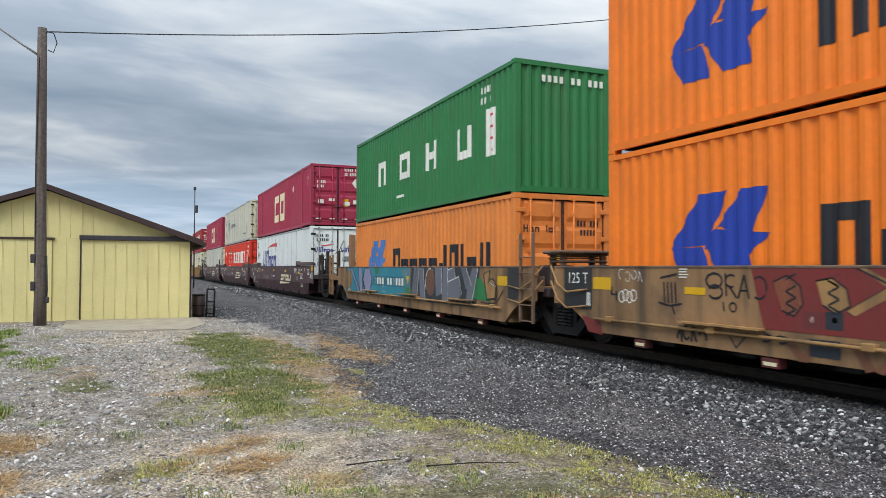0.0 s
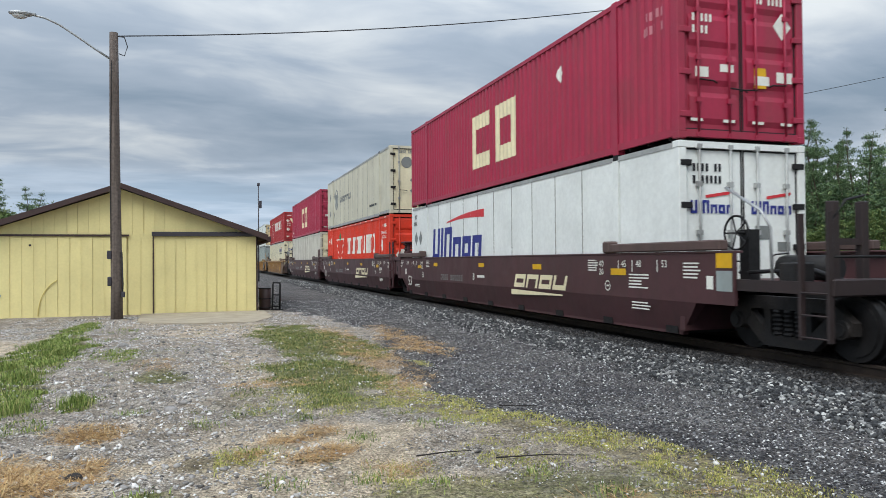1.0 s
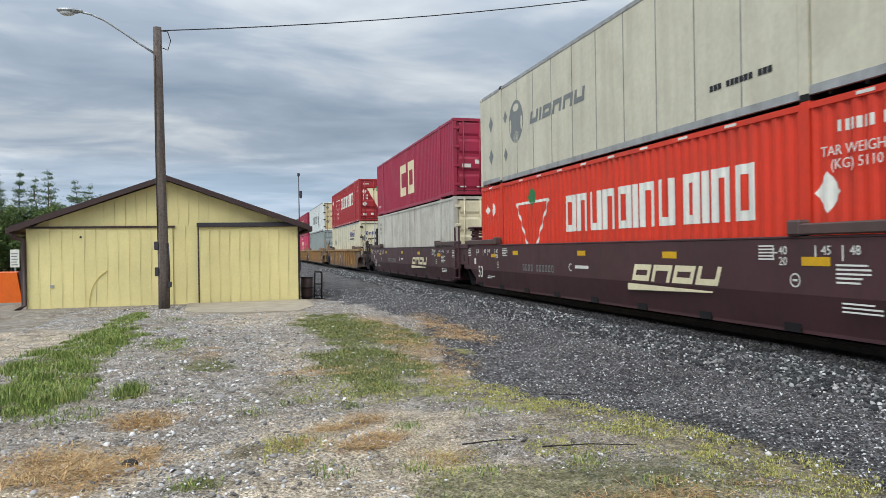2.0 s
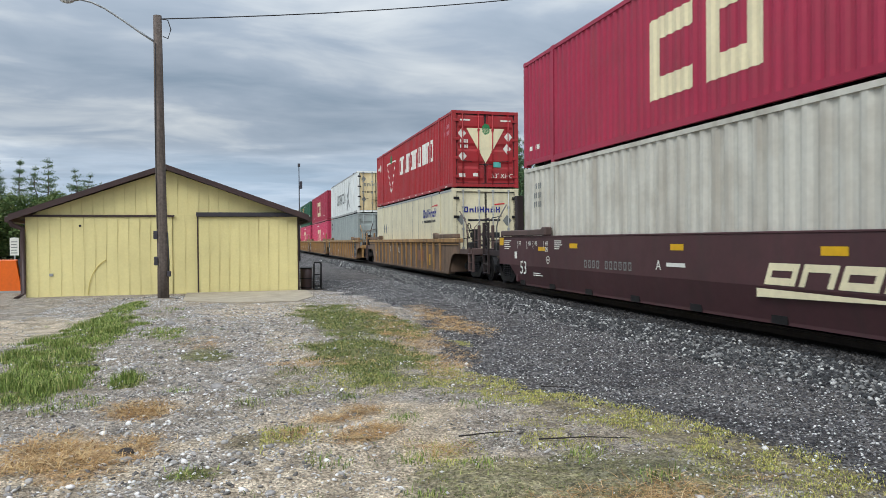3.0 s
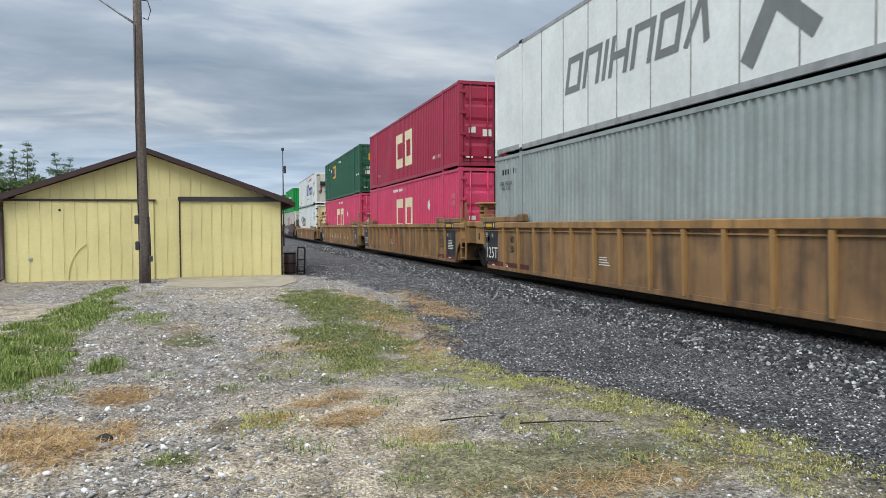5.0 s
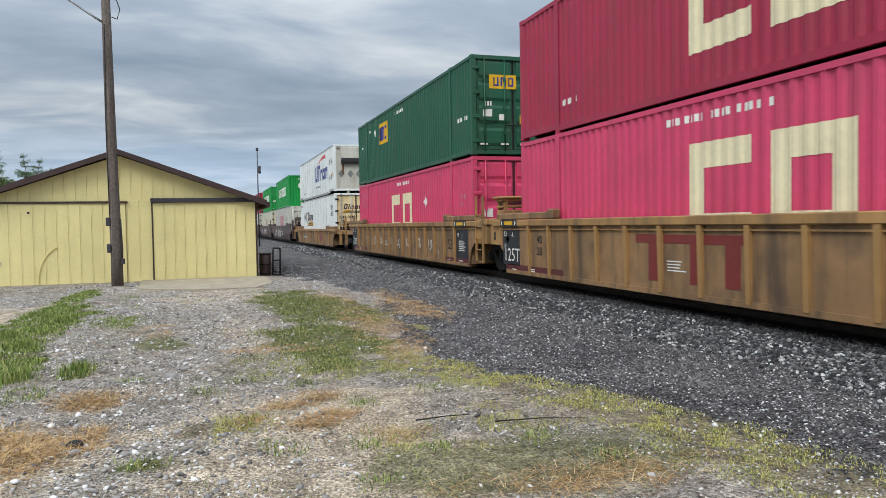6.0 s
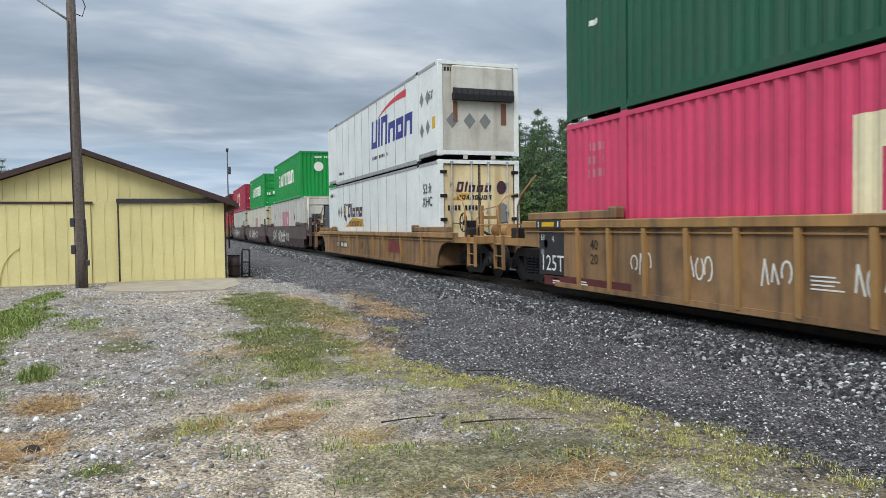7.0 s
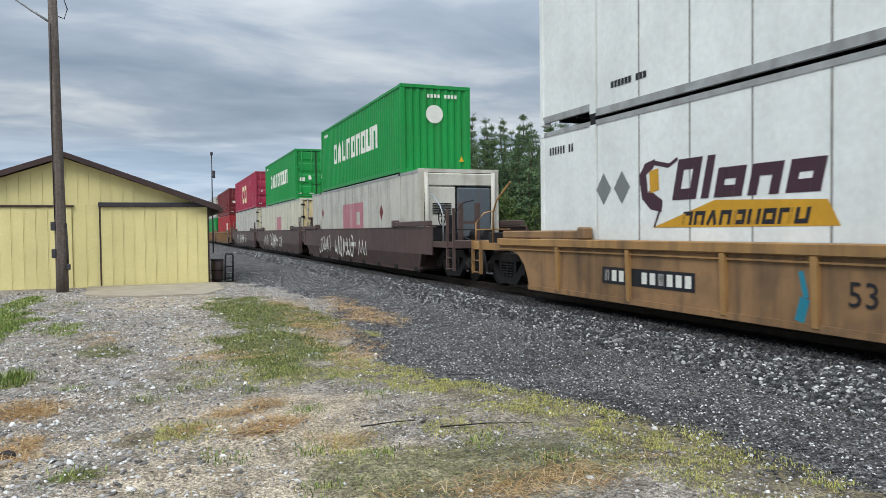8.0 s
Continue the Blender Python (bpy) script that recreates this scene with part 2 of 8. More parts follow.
def decal_side(bm, polys, x, prof=None, lift=0.004):
    """Convex outlines in (y, z) laid on a side that faces -x, following its corrugation."""
    ys = [p[0] for p in prof] if prof else []
    xs = [p[1] for p in prof] if prof else []
    for k, poly in enumerate(polys):
        lo, hi = min(p[0] for p in poly), max(p[0] for p in poly)
        cols = sorted({round(v, 5) for v in [p[0] for p in poly] + [y for y in ys if lo < y < hi]})
        last = None
        for y in cols:
            c = column(poly, y)
            if not c:
                continue
            xx = x + (float(np.interp(y, ys, xs)) if prof else 0.0) - lift - 0.0004 * (k % 6)
            pair = (bm.verts.new((xx, y, c[0])), bm.verts.new((xx, y, c[1])))
            if last:
                bm.faces.new((last[0], pair[0], pair[1], last[1]))
            last = pair


def decal_end(bm, polys, y, lift=0.004):
    """Convex outlines in (x, z) laid on an end that faces -y."""
    for k, poly in enumerate(polys):
        bm.faces.new([bm.verts.new((p[0], y - lift - 0.0004 * (k % 6), p[1])) for p in poly])


def rect(u0, u1, z0, z1):
    return [(u0, z0), (u1, z0), (u1, z1), (u0, z1)]


def bar(u0, z0, u1, z1, w):
    d = Vector((u1 - u0, z1 - z0)).normalized() * w / 2
    return [(u0 - d.y, z0 + d.x), (u0 + d.y, z0 - d.x), (u1 + d.y, z1 - d.x), (u1 - d.y, z1 + d.x)]


def disc(u, z, r, n=16, sq=1.0):
    return [(u + r * math.cos(2 * math.pi * k / n), z + r * sq * math.sin(2 * math.pi * k / n)) for k in range(n)]


def diamond(u, z, r):
    return [(u - r * 0.8, z), (u, z - r), (u + r * 0.8, z), (u, z + r)]


def glyph(kind, w, h, s):
    """Plain block shapes of one stroke weight."""
    L, R, T, B, Mi = rect(0, s, 0, h), rect(w - s, w, 0, h), rect(s, w - s, h - s, h), rect(s, w - s, 0, s), rect(s, w - s, h / 2 - s / 2, h / 2 + s / 2)
    return {"bracket": [L, rect(s, w, h - s, h), rect(s, w, 0, s)], "ring": [L, R, T, B], "flag": [L, T, Mi, rect(w - s, w, h / 2 - s / 2, h)],
            "cup": [L, R, B], "arch": [L, R, T], "bar": [rect(0, s, 0, h)], "rung": [L, R, Mi], "peak": [bar(s / 2, 0, w / 2, h, s), bar(w / 2, h, w - s / 2, 0, s)],
            "step": [rect(0, w, h - s, h), rect(0, s, h / 2, h - s), rect(0, w, h / 2 - s / 2, h / 2 + s / 2), rect(w - s, w, s, h / 2), rect(0, w, 0, s)],
            "low": [rect(0, s, 0, h * 0.68), rect(w - s, w, 0, h * 0.68), rect(s, w - s, h * 0.68 - s, h * 0.68)],
            "lowring": [rect(0, s, 0, h * 0.68), rect(w - s, w, 0, h * 0.68), rect(s, w - s, h * 0.68 - s, h * 0.68), rect(s, w - s, 0, s)],
            "block": [rect(0, w, 0, h)], "comb": [rect(0, w, h - s, h), rect(w / 2 - s / 2, w / 2 + s / 2, 0, h - s)]}[kind]


def wordmark(kinds, u0, z0, w, h, s, gap, slant=0.0, sign=-1, arc=0.0):
    """A row of block shapes; sign -1 runs towards -y, as seen from the line's near side."""
    out, u = [], 0.0
    for k in kinds:
        ww = s if k == "bar" else w
        if k != "gap":
            for poly in glyph(k, ww, h, s):
                out.append([(u0 + sign * (u + p[0] + slant * p[1]), z0 + p[1] + arc * u) for p in poly])
        u += ww + gap
    return out


def text_part(name, body, size, mat, parent, m, squeeze=1.0):
    """Stencilled characters in the built-in font, as a mesh."""
    cu = bpy.data.curves.new(name, "FONT")
    cu.body, cu.size, cu.extrude, cu.resolution_u = body, size, 0.001, 2
    cu.align_x, cu.space_line = "CENTER", 0.95
    tmp = new(name + "_curve", cu)
    me = bpy.data.meshes.new_from_object(tmp)
    bpy.data.objects.remove(tmp)
    bpy.data.curves.remove(cu)
    me.materials.clear()
    me.materials.append(mat)
    if squeeze != 1.0:
        me.transform(Matrix.Diagonal((squeeze, 1, 1, 1)))
    ob = new(name, me)
    ob.parent = parent
    ob.matrix_basis = m
    return ob


def on_side(x, y, z):
    """Characters on a face that looks towards -x; they read towards -y."""
    return pose(x - 0.006, y, z, 90, 0, -90)


def on_end(x, y, z):
    return pose(x, y - 0.006, z, 90, 0, 0)


def bars_rows(u, z, w, n, h=0.035, gap=0.035, seed=1, sign=-1):
    rnd = random.Random(seed)
    return [rect(*sorted((u, u + sign * w * rnd.uniform(0.6, 1))), z - i * (h + gap) - h, z - i * (h + gap)) for i in range(n)]


# ---- containers ----
IN53, IN40 = 16.0, 12.12


def container(label, m, length, height, col, side="corr", end="doors", marks=(), end_marks=(), door_col=None, rails=None, group="containers on the train", pitch=0.25, texts=(), end_texts=(), strips=None):
    """A freight container; its origin is the middle of its underside; the end towards -y shows."""
    w = 2.6 if length > 14 else 2.44
    hx, hy = w / 2, length / 2
    door_col, rails = door_col or col, rails or col
    c = thing("freight_container", m, label, "container", group)
    longer = length > 14
    post = [-6.09, 6.09] if longer else []
    rise = 0.0 if not longer else 0.12 if end == "reefer" else 0.035
    # core, roof and floor
    bm = bmesh.new()
    box(bm, -hx + 0.06, hx - 0.06, -hy + 0.09, hy - 0.06, 0.16 + rise, height - 0.03)
    part("body_core", bm, col if side == "corr" else M_SEAM, c)
    bm = bmesh.new()
    n = int(length / 0.5)
    for i in range(n):
        y0 = -hy + 0.15 + i * (length - 0.3) / n
        box(bm, -hx + 0.1, hx - 0.1, y0 + 0.04, y0 + (length - 0.3) / n - 0.04, height - 0.04, height - 0.008)
    part("roof", bm, col, c)
    # side sheets
    edges = [-hy + 0.13, *[v for p in post for v in (p - 0.11, p + 0.11)], hy - 0.13]
    profs = []
    for sx in (-1, 1):
        for y0, y1 in zip(edges[::2], edges[1::2]):
            zb = 0.14 + (rise if post and (y1 < -6 or y0 > 6) else 0.0)
            zt = height - 0.10
            if side == "corr":
                prof = corr_profile(y0, y1, pitch, 0.036)
                bm = bmesh.new()
                last = None
                for y, dx in prof:
                    xx = sx * (hx - 0.012 - dx)
                    pr = (bm.verts.new((xx, y, zb)), bm.verts.new((xx, y, zt)))
                    if last:
                        bm.faces.new((last[0], pr[0], pr[1], last[1]))
                    last = pr
                part("side_panel", bm, col, c)
            else:
                prof = [(y0, 0.0), (y1, 0.0)]
                k = max(1, round((y1 - y0) / 1.21)) if sx < 0 else 1
                for i in range(k):
                    a0, a1 = y0 + i * (y1 - y0) / k, y0 + (i + 1) * (y1 - y0) / k
                    bm = bmesh.new()
                    box(bm, *sorted((sx * (hx - 0.06), sx * (hx - 0.012))), a0 + 0.013, a1 - 0.013, zb, zt, 0.004)
                    part("side_panel", bm, col, c)
                    if sx < 0 and i:
                        bm = bmesh.new()
                        box(bm, -hx + 0.0085, -hx + 0.02, a0 - 0.014, a0 + 0.014, zb, zt)
                        part("panel_joint", bm, M_JOINT, c)
            if sx < 0:
                profs += [(y, 0.012 + dx) for y, dx in prof]
    # rails and posts
    for sx in (-1, 1):
        xs = sorted((sx * (hx - 0.07), sx * hx))
        bm = bmesh.new()
        box(bm, *xs, -hy + 0.1, hy - 0.1, height - 0.11, height - 0.022)
        part("top_rail", bm, M_ALU if side == "smooth" and rails is col else rails, c)
        bm = bmesh.new()
        if longer:
            box(bm, *xs, -6.0, 6.0, 0.045, 0.17)
            for s in (-1, 1):
                box(bm, *xs, *sorted((s * 6.18, s * (hy - 0.1))), rise + 0.045, 0.17 + rise)
        else:
            box(bm, *xs, -hy + 0.1, hy - 0.1, 0.05, 0.17)
        part("bottom_rail", bm, M_ALU if side == "smooth" and rails is col else rails, c)
        for s in (-1, 1):
            bm = bmesh.new()
            box(bm, *sorted((sx * (hx - 0.15), sx * (hx + 0.002))), *sorted((s * (hy - 0.14), s * (hy + 0.002))), rise + 0.11, height - 0.11, 0.012)
            part("corner_post", bm, rails, c)
            for z0 in (rise, height - 0.118):
                bm = bmesh.new()
                box(bm, *sorted((sx * (hx - 0.16), sx * (hx + 0.006))), *sorted((s * (hy - 0.17), s * (hy + 0.006))), z0, z0 + 0.118, 0.012)
                ob = part("corner_casting", bm, rails, c)
        for p in post:
            bm = bmesh.new()
            box(bm, *sorted((sx * (hx - 0.08), sx * (hx + 0.012))), p - 0.09, p + 0.09, 0.10, height - 0.10)
            part("lift_post", bm, rails, c)
            for z0 in (0.0, height - 0.11):
                bm = bmesh.new()
                box(bm, *sorted((sx * (hx - 0.16), sx * (hx + 0.008))), p - 0.09, p + 0.09, z0, z0 + 0.115, 0.012)
                part("lift_casting", bm, rails if side == "corr" else M_STEEL, c)
    # header, sill and cross members of the end that shows
    for nm, z0, z1 in (("end_header", height - 0.115, height - 0.005), ("end_sill", rise + 0.03, rise + 0.15)):
        bm = bmesh.new()
        box(bm, -hx + 0.15, hx - 0.15, -hy, -hy + 0.1, z0, z1)
        part(nm, bm, rails, c)
    bm = bmesh.new()
    for i in range(int(length / 0.6)):
        y = -hy + 0.3 + i * 0.6
        box(bm, -hx + 0.06, hx - 0.06, y, y + 0.05, rise if abs(y) > 6 else 0.03, 0.18 + rise)
    part("underframe", bm, M_STEEL, c)["kind"] = "stuff"
    z0, z1 = rise + 0.15, height - 0.115
    if end == "doors":
        for s in (-1, 1):
            bm, pressed = bmesh.new(), []
            x0, x1 = sorted((s * 0.012, s * (hx - 0.15)))
            box(bm, x0, x1, -hy + 0.055, -hy + 0.10, z0, z1)
            if side == "corr":
                nz = 4
                for i in range(nz):
                    a0, a1 = z0 + (z1 - z0) * i / nz, z0 + (z1 - z0) * (i + 1) / nz
                    panel = bmesh.new()
                    prism(panel, [(-hy + 0.056, a0 + 0.10), (-hy + 0.022, a0 + 0.20), (-hy + 0.022, a1 - 0.10), (-hy + 0.056, a1 - 0.01)], x0 + 0.09, x1 - 0.09)
                    pressed.append(panel)
            door = part("door", bm, door_col, c)
            for panel in pressed:
                part("pressed_panel", panel, door_col, door)
            bm = bmesh.new()
            box(bm, x0, x1, -hy + 0.048, -hy + 0.06, z0, z0 + 0.03), box(bm, x0, x1, -hy + 0.048, -hy + 0.06, z1 - 0.03, z1)
            for xx in (x0, x1 - 0.025):
                box(bm, xx, xx + 0.025, -hy + 0.046, -hy + 0.058, z0, z1)
            part("door_gasket", bm, M_RUBBER, door)
            for fx in (0.24, 0.78):
                xr = s * (fx * (hx - 0.15))
                bm = bmesh.new()
                tube(bm, [(xr, -hy + 0.0, rise + 0.05), (xr, -hy + 0.0, height - 0.05)], 0.021, 8)
                for zz in (rise + 0.07, z0 + 0.5, z0 + 1.2, z0 + 2.0, height - 0.09):
                    box(bm, xr - 0.045, xr + 0.045, -hy - 0.02, -hy + 0.05, zz - 0.04, zz + 0.04)
                rod = part("locking_rod", bm, door_col if side == "corr" else M_ALU, door)
                bm = bmesh.new()
                zh = z0 + 0.72 + (0.12 if fx > 0.5 else 0)
                tube(bm, [(xr, -hy - 0.02, zh), (xr - s * 0.28, -hy - 0.02, zh - 0.015), (xr - s * 0.36, -hy - 0.02, zh - 0.05)], 0.014, 6)
                part("door_handle", bm, M_STEEL, door)
            for i in range(4):
                zz = z0 + 0.25 + i * (z1 - z0 - 0.5) / 3
                bm = bmesh.new()
                box(bm, *sorted((s * (hx - 0.25), s * (hx - 0.03))), -hy - 0.018, -hy + 0.05, zz - 0.05, zz + 0.05, 0.01)
                part("hinge", bm, M_STEEL if side != "corr" else door_col, door)
    elif end == "corr":
        bm = bmesh.new()
        prof = corr_profile(-hx + 0.13, hx - 0.13, 0.25, 0.045)
        last = None
        for x, d in prof:
            pr = (bm.verts.new((x, -hy + 0.02 + d, z0 - 0.02)), bm.verts.new((x, -hy + 0.02 + d, z1 + 0.02)))
            if last:
                bm.faces.new((last[0], pr[0], pr[1], last[1]))
            last = pr
        ob = part("end_panel", bm, door_col, c)
    elif end == "reefer":
        bm = bmesh.new()
        box(bm, -hx + 0.15, hx - 0.15, -hy + 0.03, -hy + 0.1, z0, z1)
        part("end_panel", bm, door_col, c)
        bm = bmesh.new()
        box(bm, -hx + 0.42, hx - 0.2, -hy - 0.06, -hy + 0.03, height * 0.66, z1 - 0.02, 0.05)
        unit = part("cooling_unit", bm, M_DINGY, c)
        bm = bmesh.new()
        prism(bm, [(-hy - 0.16, height * 0.60), (-hy + 0.03, height * 0.60), (-hy + 0.03, height * 0.72), (-hy - 0.12, height * 0.72), (-hy - 0.18, height * 0.66)], -hx + 0.45, hx - 0.22)
        for i in range(10):
            x = -hx + 0.5 + i * (w - 0.75) / 10
            box(bm, x, x + 0.015, -hy - 0.185, -hy - 0.15, height * 0.615, height * 0.70)
        part("fan_grille", bm, M_RUBBER, c)
        bm = bmesh.new()
        for s in (-1, 1):
            box(bm, s * 0.45 - 0.06, s * 0.45 + 0.06, -hy - 0.01, -hy + 0.06, 0.02, 0.17)
        part("end_foot", bm, M_DINGY, c)
    elif end == "genset":
        bm = bmesh.new()
        box(bm, -hx + 0.15, hx - 0.15, -hy + 0.06, -hy + 0.1, z0, z1)
        part("end_panel", bm, M_STEEL, c)
        bm = bmesh.new()
        for s in (-1, 1):
            tube(bm, [(s * (hx - 0.3), -hy - 0.03, z0), (s * (hx - 0.22), -hy - 0.05, z0 + 1.0), (s * (hx - 0.2), -hy - 0.03, z1)], 0.07, 8)
        box(bm, -hx + 0.2, hx - 0.2, -hy - 0.04, -hy + 0.06, z1 - 0.4, z1 - 0.02, 0.03)
        box(bm, -hx + 0.25, -0.15, -hy - 0.02, -hy + 0.06, z0 + 0.9, z1 - 0.42, 0.03)
        part("unit_frame", bm, M_DINGY, c)
        bm = bmesh.new()
        box(bm, -0.1, hx - 0.3, -hy - 0.06, -hy + 0.06, z0 + 0.55, z1 - 0.45, 0.04)
        part("unit_door", bm, paint("slate_panel", (84, 92, 98)), c)
        bm = bmesh.new()
        for i in range(7):
            box(bm, -hx + 0.4, -0.3, -hy - 0.035, -hy - 0.015, z0 + 1.25 + i * 0.05, z0 + 1.28 + i * 0.05)
        part("vent_grille", bm, M_RUBBER, c)
    for nm, mat, polys in marks:
        bm = bmesh.new()
        decal_side(bm, polys, -hx, profs, 0.005)
        ob = part(nm, bm, mat, c)
        if len(polys) > 1:
            ob["kind"] = "stuff"
    for nm, mat, polys in end_marks:
        bm = bmesh.new()
        decal_end(bm, polys, -hy + (0.022 if side == "corr" and end == "doors" else 0.05 if end == "doors" else 0.018 if end == "corr" else 0.03), 0.006)
        ob = part(nm, bm, mat, c)
        if len(polys) > 1:
            ob["kind"] = "stuff"
    for nm, body, size, mat, y, z in texts:
        text_part(nm, body, size, mat, c, on_side(-hx - 0.004, y, z))
    if strips is not None:
        n = int((length - 1.6) / 1.15)
        for i in range(n):
            y = -hy + 0.9 + i * (length - 1.8) / (n - 1)
            if abs(abs(y) - 6.09) < 0.3:
                continue
            bm = bmesh.new()
            box(bm, -hx - 0.003, -hx + 0.001, y - 0.14, y + 0.14, strips, strips + 0.045)
            part("reflective_strip", bm, I_WHITE, c)
    for nm, body, size, mat, x, z in end_texts:
        text_part(nm, body, size, mat, c, on_end(x, -hy + (0.022 if side == "corr" else 0.05), z))
    return c

# ---- well cars ----
XC, RAIL, SPEED = 8.6, 0.25, 22.963     # middle of the track, height of the rail's top, metres a second
MOVERS = []


def truck_meshes():
    out = {}
    bm = bmesh.new()
    box(bm, -0.95, 0.95, -0.22, 0.22, 0.45, 0.66, 0.03)
    box(bm, -0.25, 0.25, -0.25, 0.25, 0.66, 0.80)
    tube(bm, [(-0.6, -0.55, 0.35), (0.6, -0.55, 0.35)], 0.05), tube(bm, [(-0.6, 0.55, 0.35), (0.6, 0.55, 0.35)], 0.05)
    out["bolster"] = mesh_of("bolster", bm, M_TRUCK)
    bm = bmesh.new()
    prism(bm, [(-1.08, 0.36), (-1.08, 0.52), (-0.72, 0.80), (0.72, 0.80), (1.08, 0.52), (1.08, 0.36), (0.80, 0.36), (0.66, 0.62), (-0.66, 0.62), (-0.80, 0.36)], -0.07, 0.07)
    prism(bm, [(-0.86, 0.46), (-0.72, 0.62), (-0.34, 0.26), (0.34, 0.26), (0.72, 0.62), (0.86, 0.46), (0.44, 0.10), (-0.44, 0.10)], -0.06, 0.06)
    for s in (-1, 1):
        box(bm, -0.06, 0.06, s * 0.36 - 0.06, s * 0.36 + 0.06, 0.2, 0.66)
    out["sideframe"] = mesh_of("sideframe", bm, M_TRUCK)
    bm = bmesh.new()
    rings = []
    for k in range(13):
        z, r = 0.25 + k * 0.031, 0.095 if k % 2 else 0.07
        rings.append([bm.verts.new((r * math.cos(a * 0.628), r * math.sin(a * 0.628), z)) for a in range(10)])
    for lo_, hi_ in zip(rings, rings[1:]):
        for a in range(10):
            bm.faces.new((lo_[a], lo_[(a + 1) % 10], hi_[(a + 1) % 10], hi_[a]))
    out["spring"] = mesh_of("spring", bm, M_STEEL)
    bm = bmesh.new()
    disc_x(bm, -0.065, 0.055, 0, 0, 0.42, 36)
    disc_x(bm, 0.055, 0.085, 0, 0, 0.455, 36)
    disc_x(bm, -0.085, -0.065, 0, 0, 0.35, 30)
    disc_x(bm, -0.16, -0.085, 0, 0, 0.13, 16)
    out["wheel"] = mesh_of("wheel", bm, M_STEEL)
    bm = bmesh.new()
    tube(bm, [(-1.02, 0, 0), (1.02, 0, 0)], 0.08, 10)
    out["axle"] = mesh_of("axle", bm, M_STEEL)
    bm = bmesh.new()
    tube(bm, [(-0.12, 0, 0), (0.12, 0, 0)], 0.125, 12)
    tube(bm, [(-0.15, 0, 0), (-0.12, 0, 0)], 0.085, 10)
    out["bearing"] = mesh_of("bearing", bm, M_TRUCK)
    return out


TRUCK = truck_meshes()


def truck(parent, y):
    t = share("truck", TRUCK["bolster"], parent, pose(0, y, 0))
    for s in (-1, 1):
        share("sideframe", TRUCK["sideframe"], t, pose(s * 1.0, 0, 0))
        for dy in (-0.2, 0.0, 0.2):
            share("spring", TRUCK["spring"], t, pose(s * 1.0, dy, 0))
        share("axle", TRUCK["axle"], t, pose(0, s * 0.89, 0.425))
        for k in (-1, 1):
            share("wheel", TRUCK["wheel"], t, pose(s * 0.765, k * 0.89, 0.425, 0, 0, 0 if s < 0 else 180))
            share("bearing", TRUCK["bearing"], t, pose(s * 1.0, k * 0.93, 0.43, 0, 0, 0 if s < 0 else 180))


def ladder(parent, x, y, z0, z1, mat, width=0.42, n=5, name="ladder"):
    bm = bmesh.new()
    for yy in (y, y + width):
        box(bm, x - 0.02, x + 0.03, yy - 0.025, yy + 0.025, z0, z1)
    for i in range(n):
        z = z0 + 0.04 + i * (min(z1, z0 + 1.35) - z0 - 0.1) / max(1, n - 1)
        tube(bm, [(x - 0.02, y, z), (x - 0.02, y + width, z)], 0.014, 6)
    return part(name, bm, mat, parent)


def scribble(seed, y, z, w, h, n, t):
    """Spray-can strokes: loops and short slanting bars side by side."""
    rnd = random.Random(seed)
    out = []
    k = max(2, n // 2)
    step = w / k
    for i in range(k):
        cu, cz = (i + 0.5) * step + rnd.uniform(-0.1, 0.1) * step, h * rnd.uniform(0.4, 0.6)
        if rnd.random() < 0.65:
            a0, sweep, ru, rz = rnd.uniform(0, 6.28), rnd.choice((-1, 1)) * rnd.uniform(3.2, 5.6), step * rnd.uniform(0.32, 0.5), h * rnd.uniform(0.32, 0.5)
            pts = [(cu + ru * math.cos(a0 + sweep * j / 7), cz + rz * math.sin(a0 + sweep * j / 7)) for j in range(8)]
        else:
            pts = [(cu - step * 0.3, rnd.uniform(0, 0.2) * h), (cu + rnd.uniform(-0.2, 0.2) * step, h * rnd.uniform(0.8, 1.0)), (cu + step * 0.35, rnd.uniform(0, 0.3) * h)]
        out += [bar(y - p[0], z + p[1], y - q[0], z + q[1], t) for p, q in zip(pts, pts[1:])]
    return out


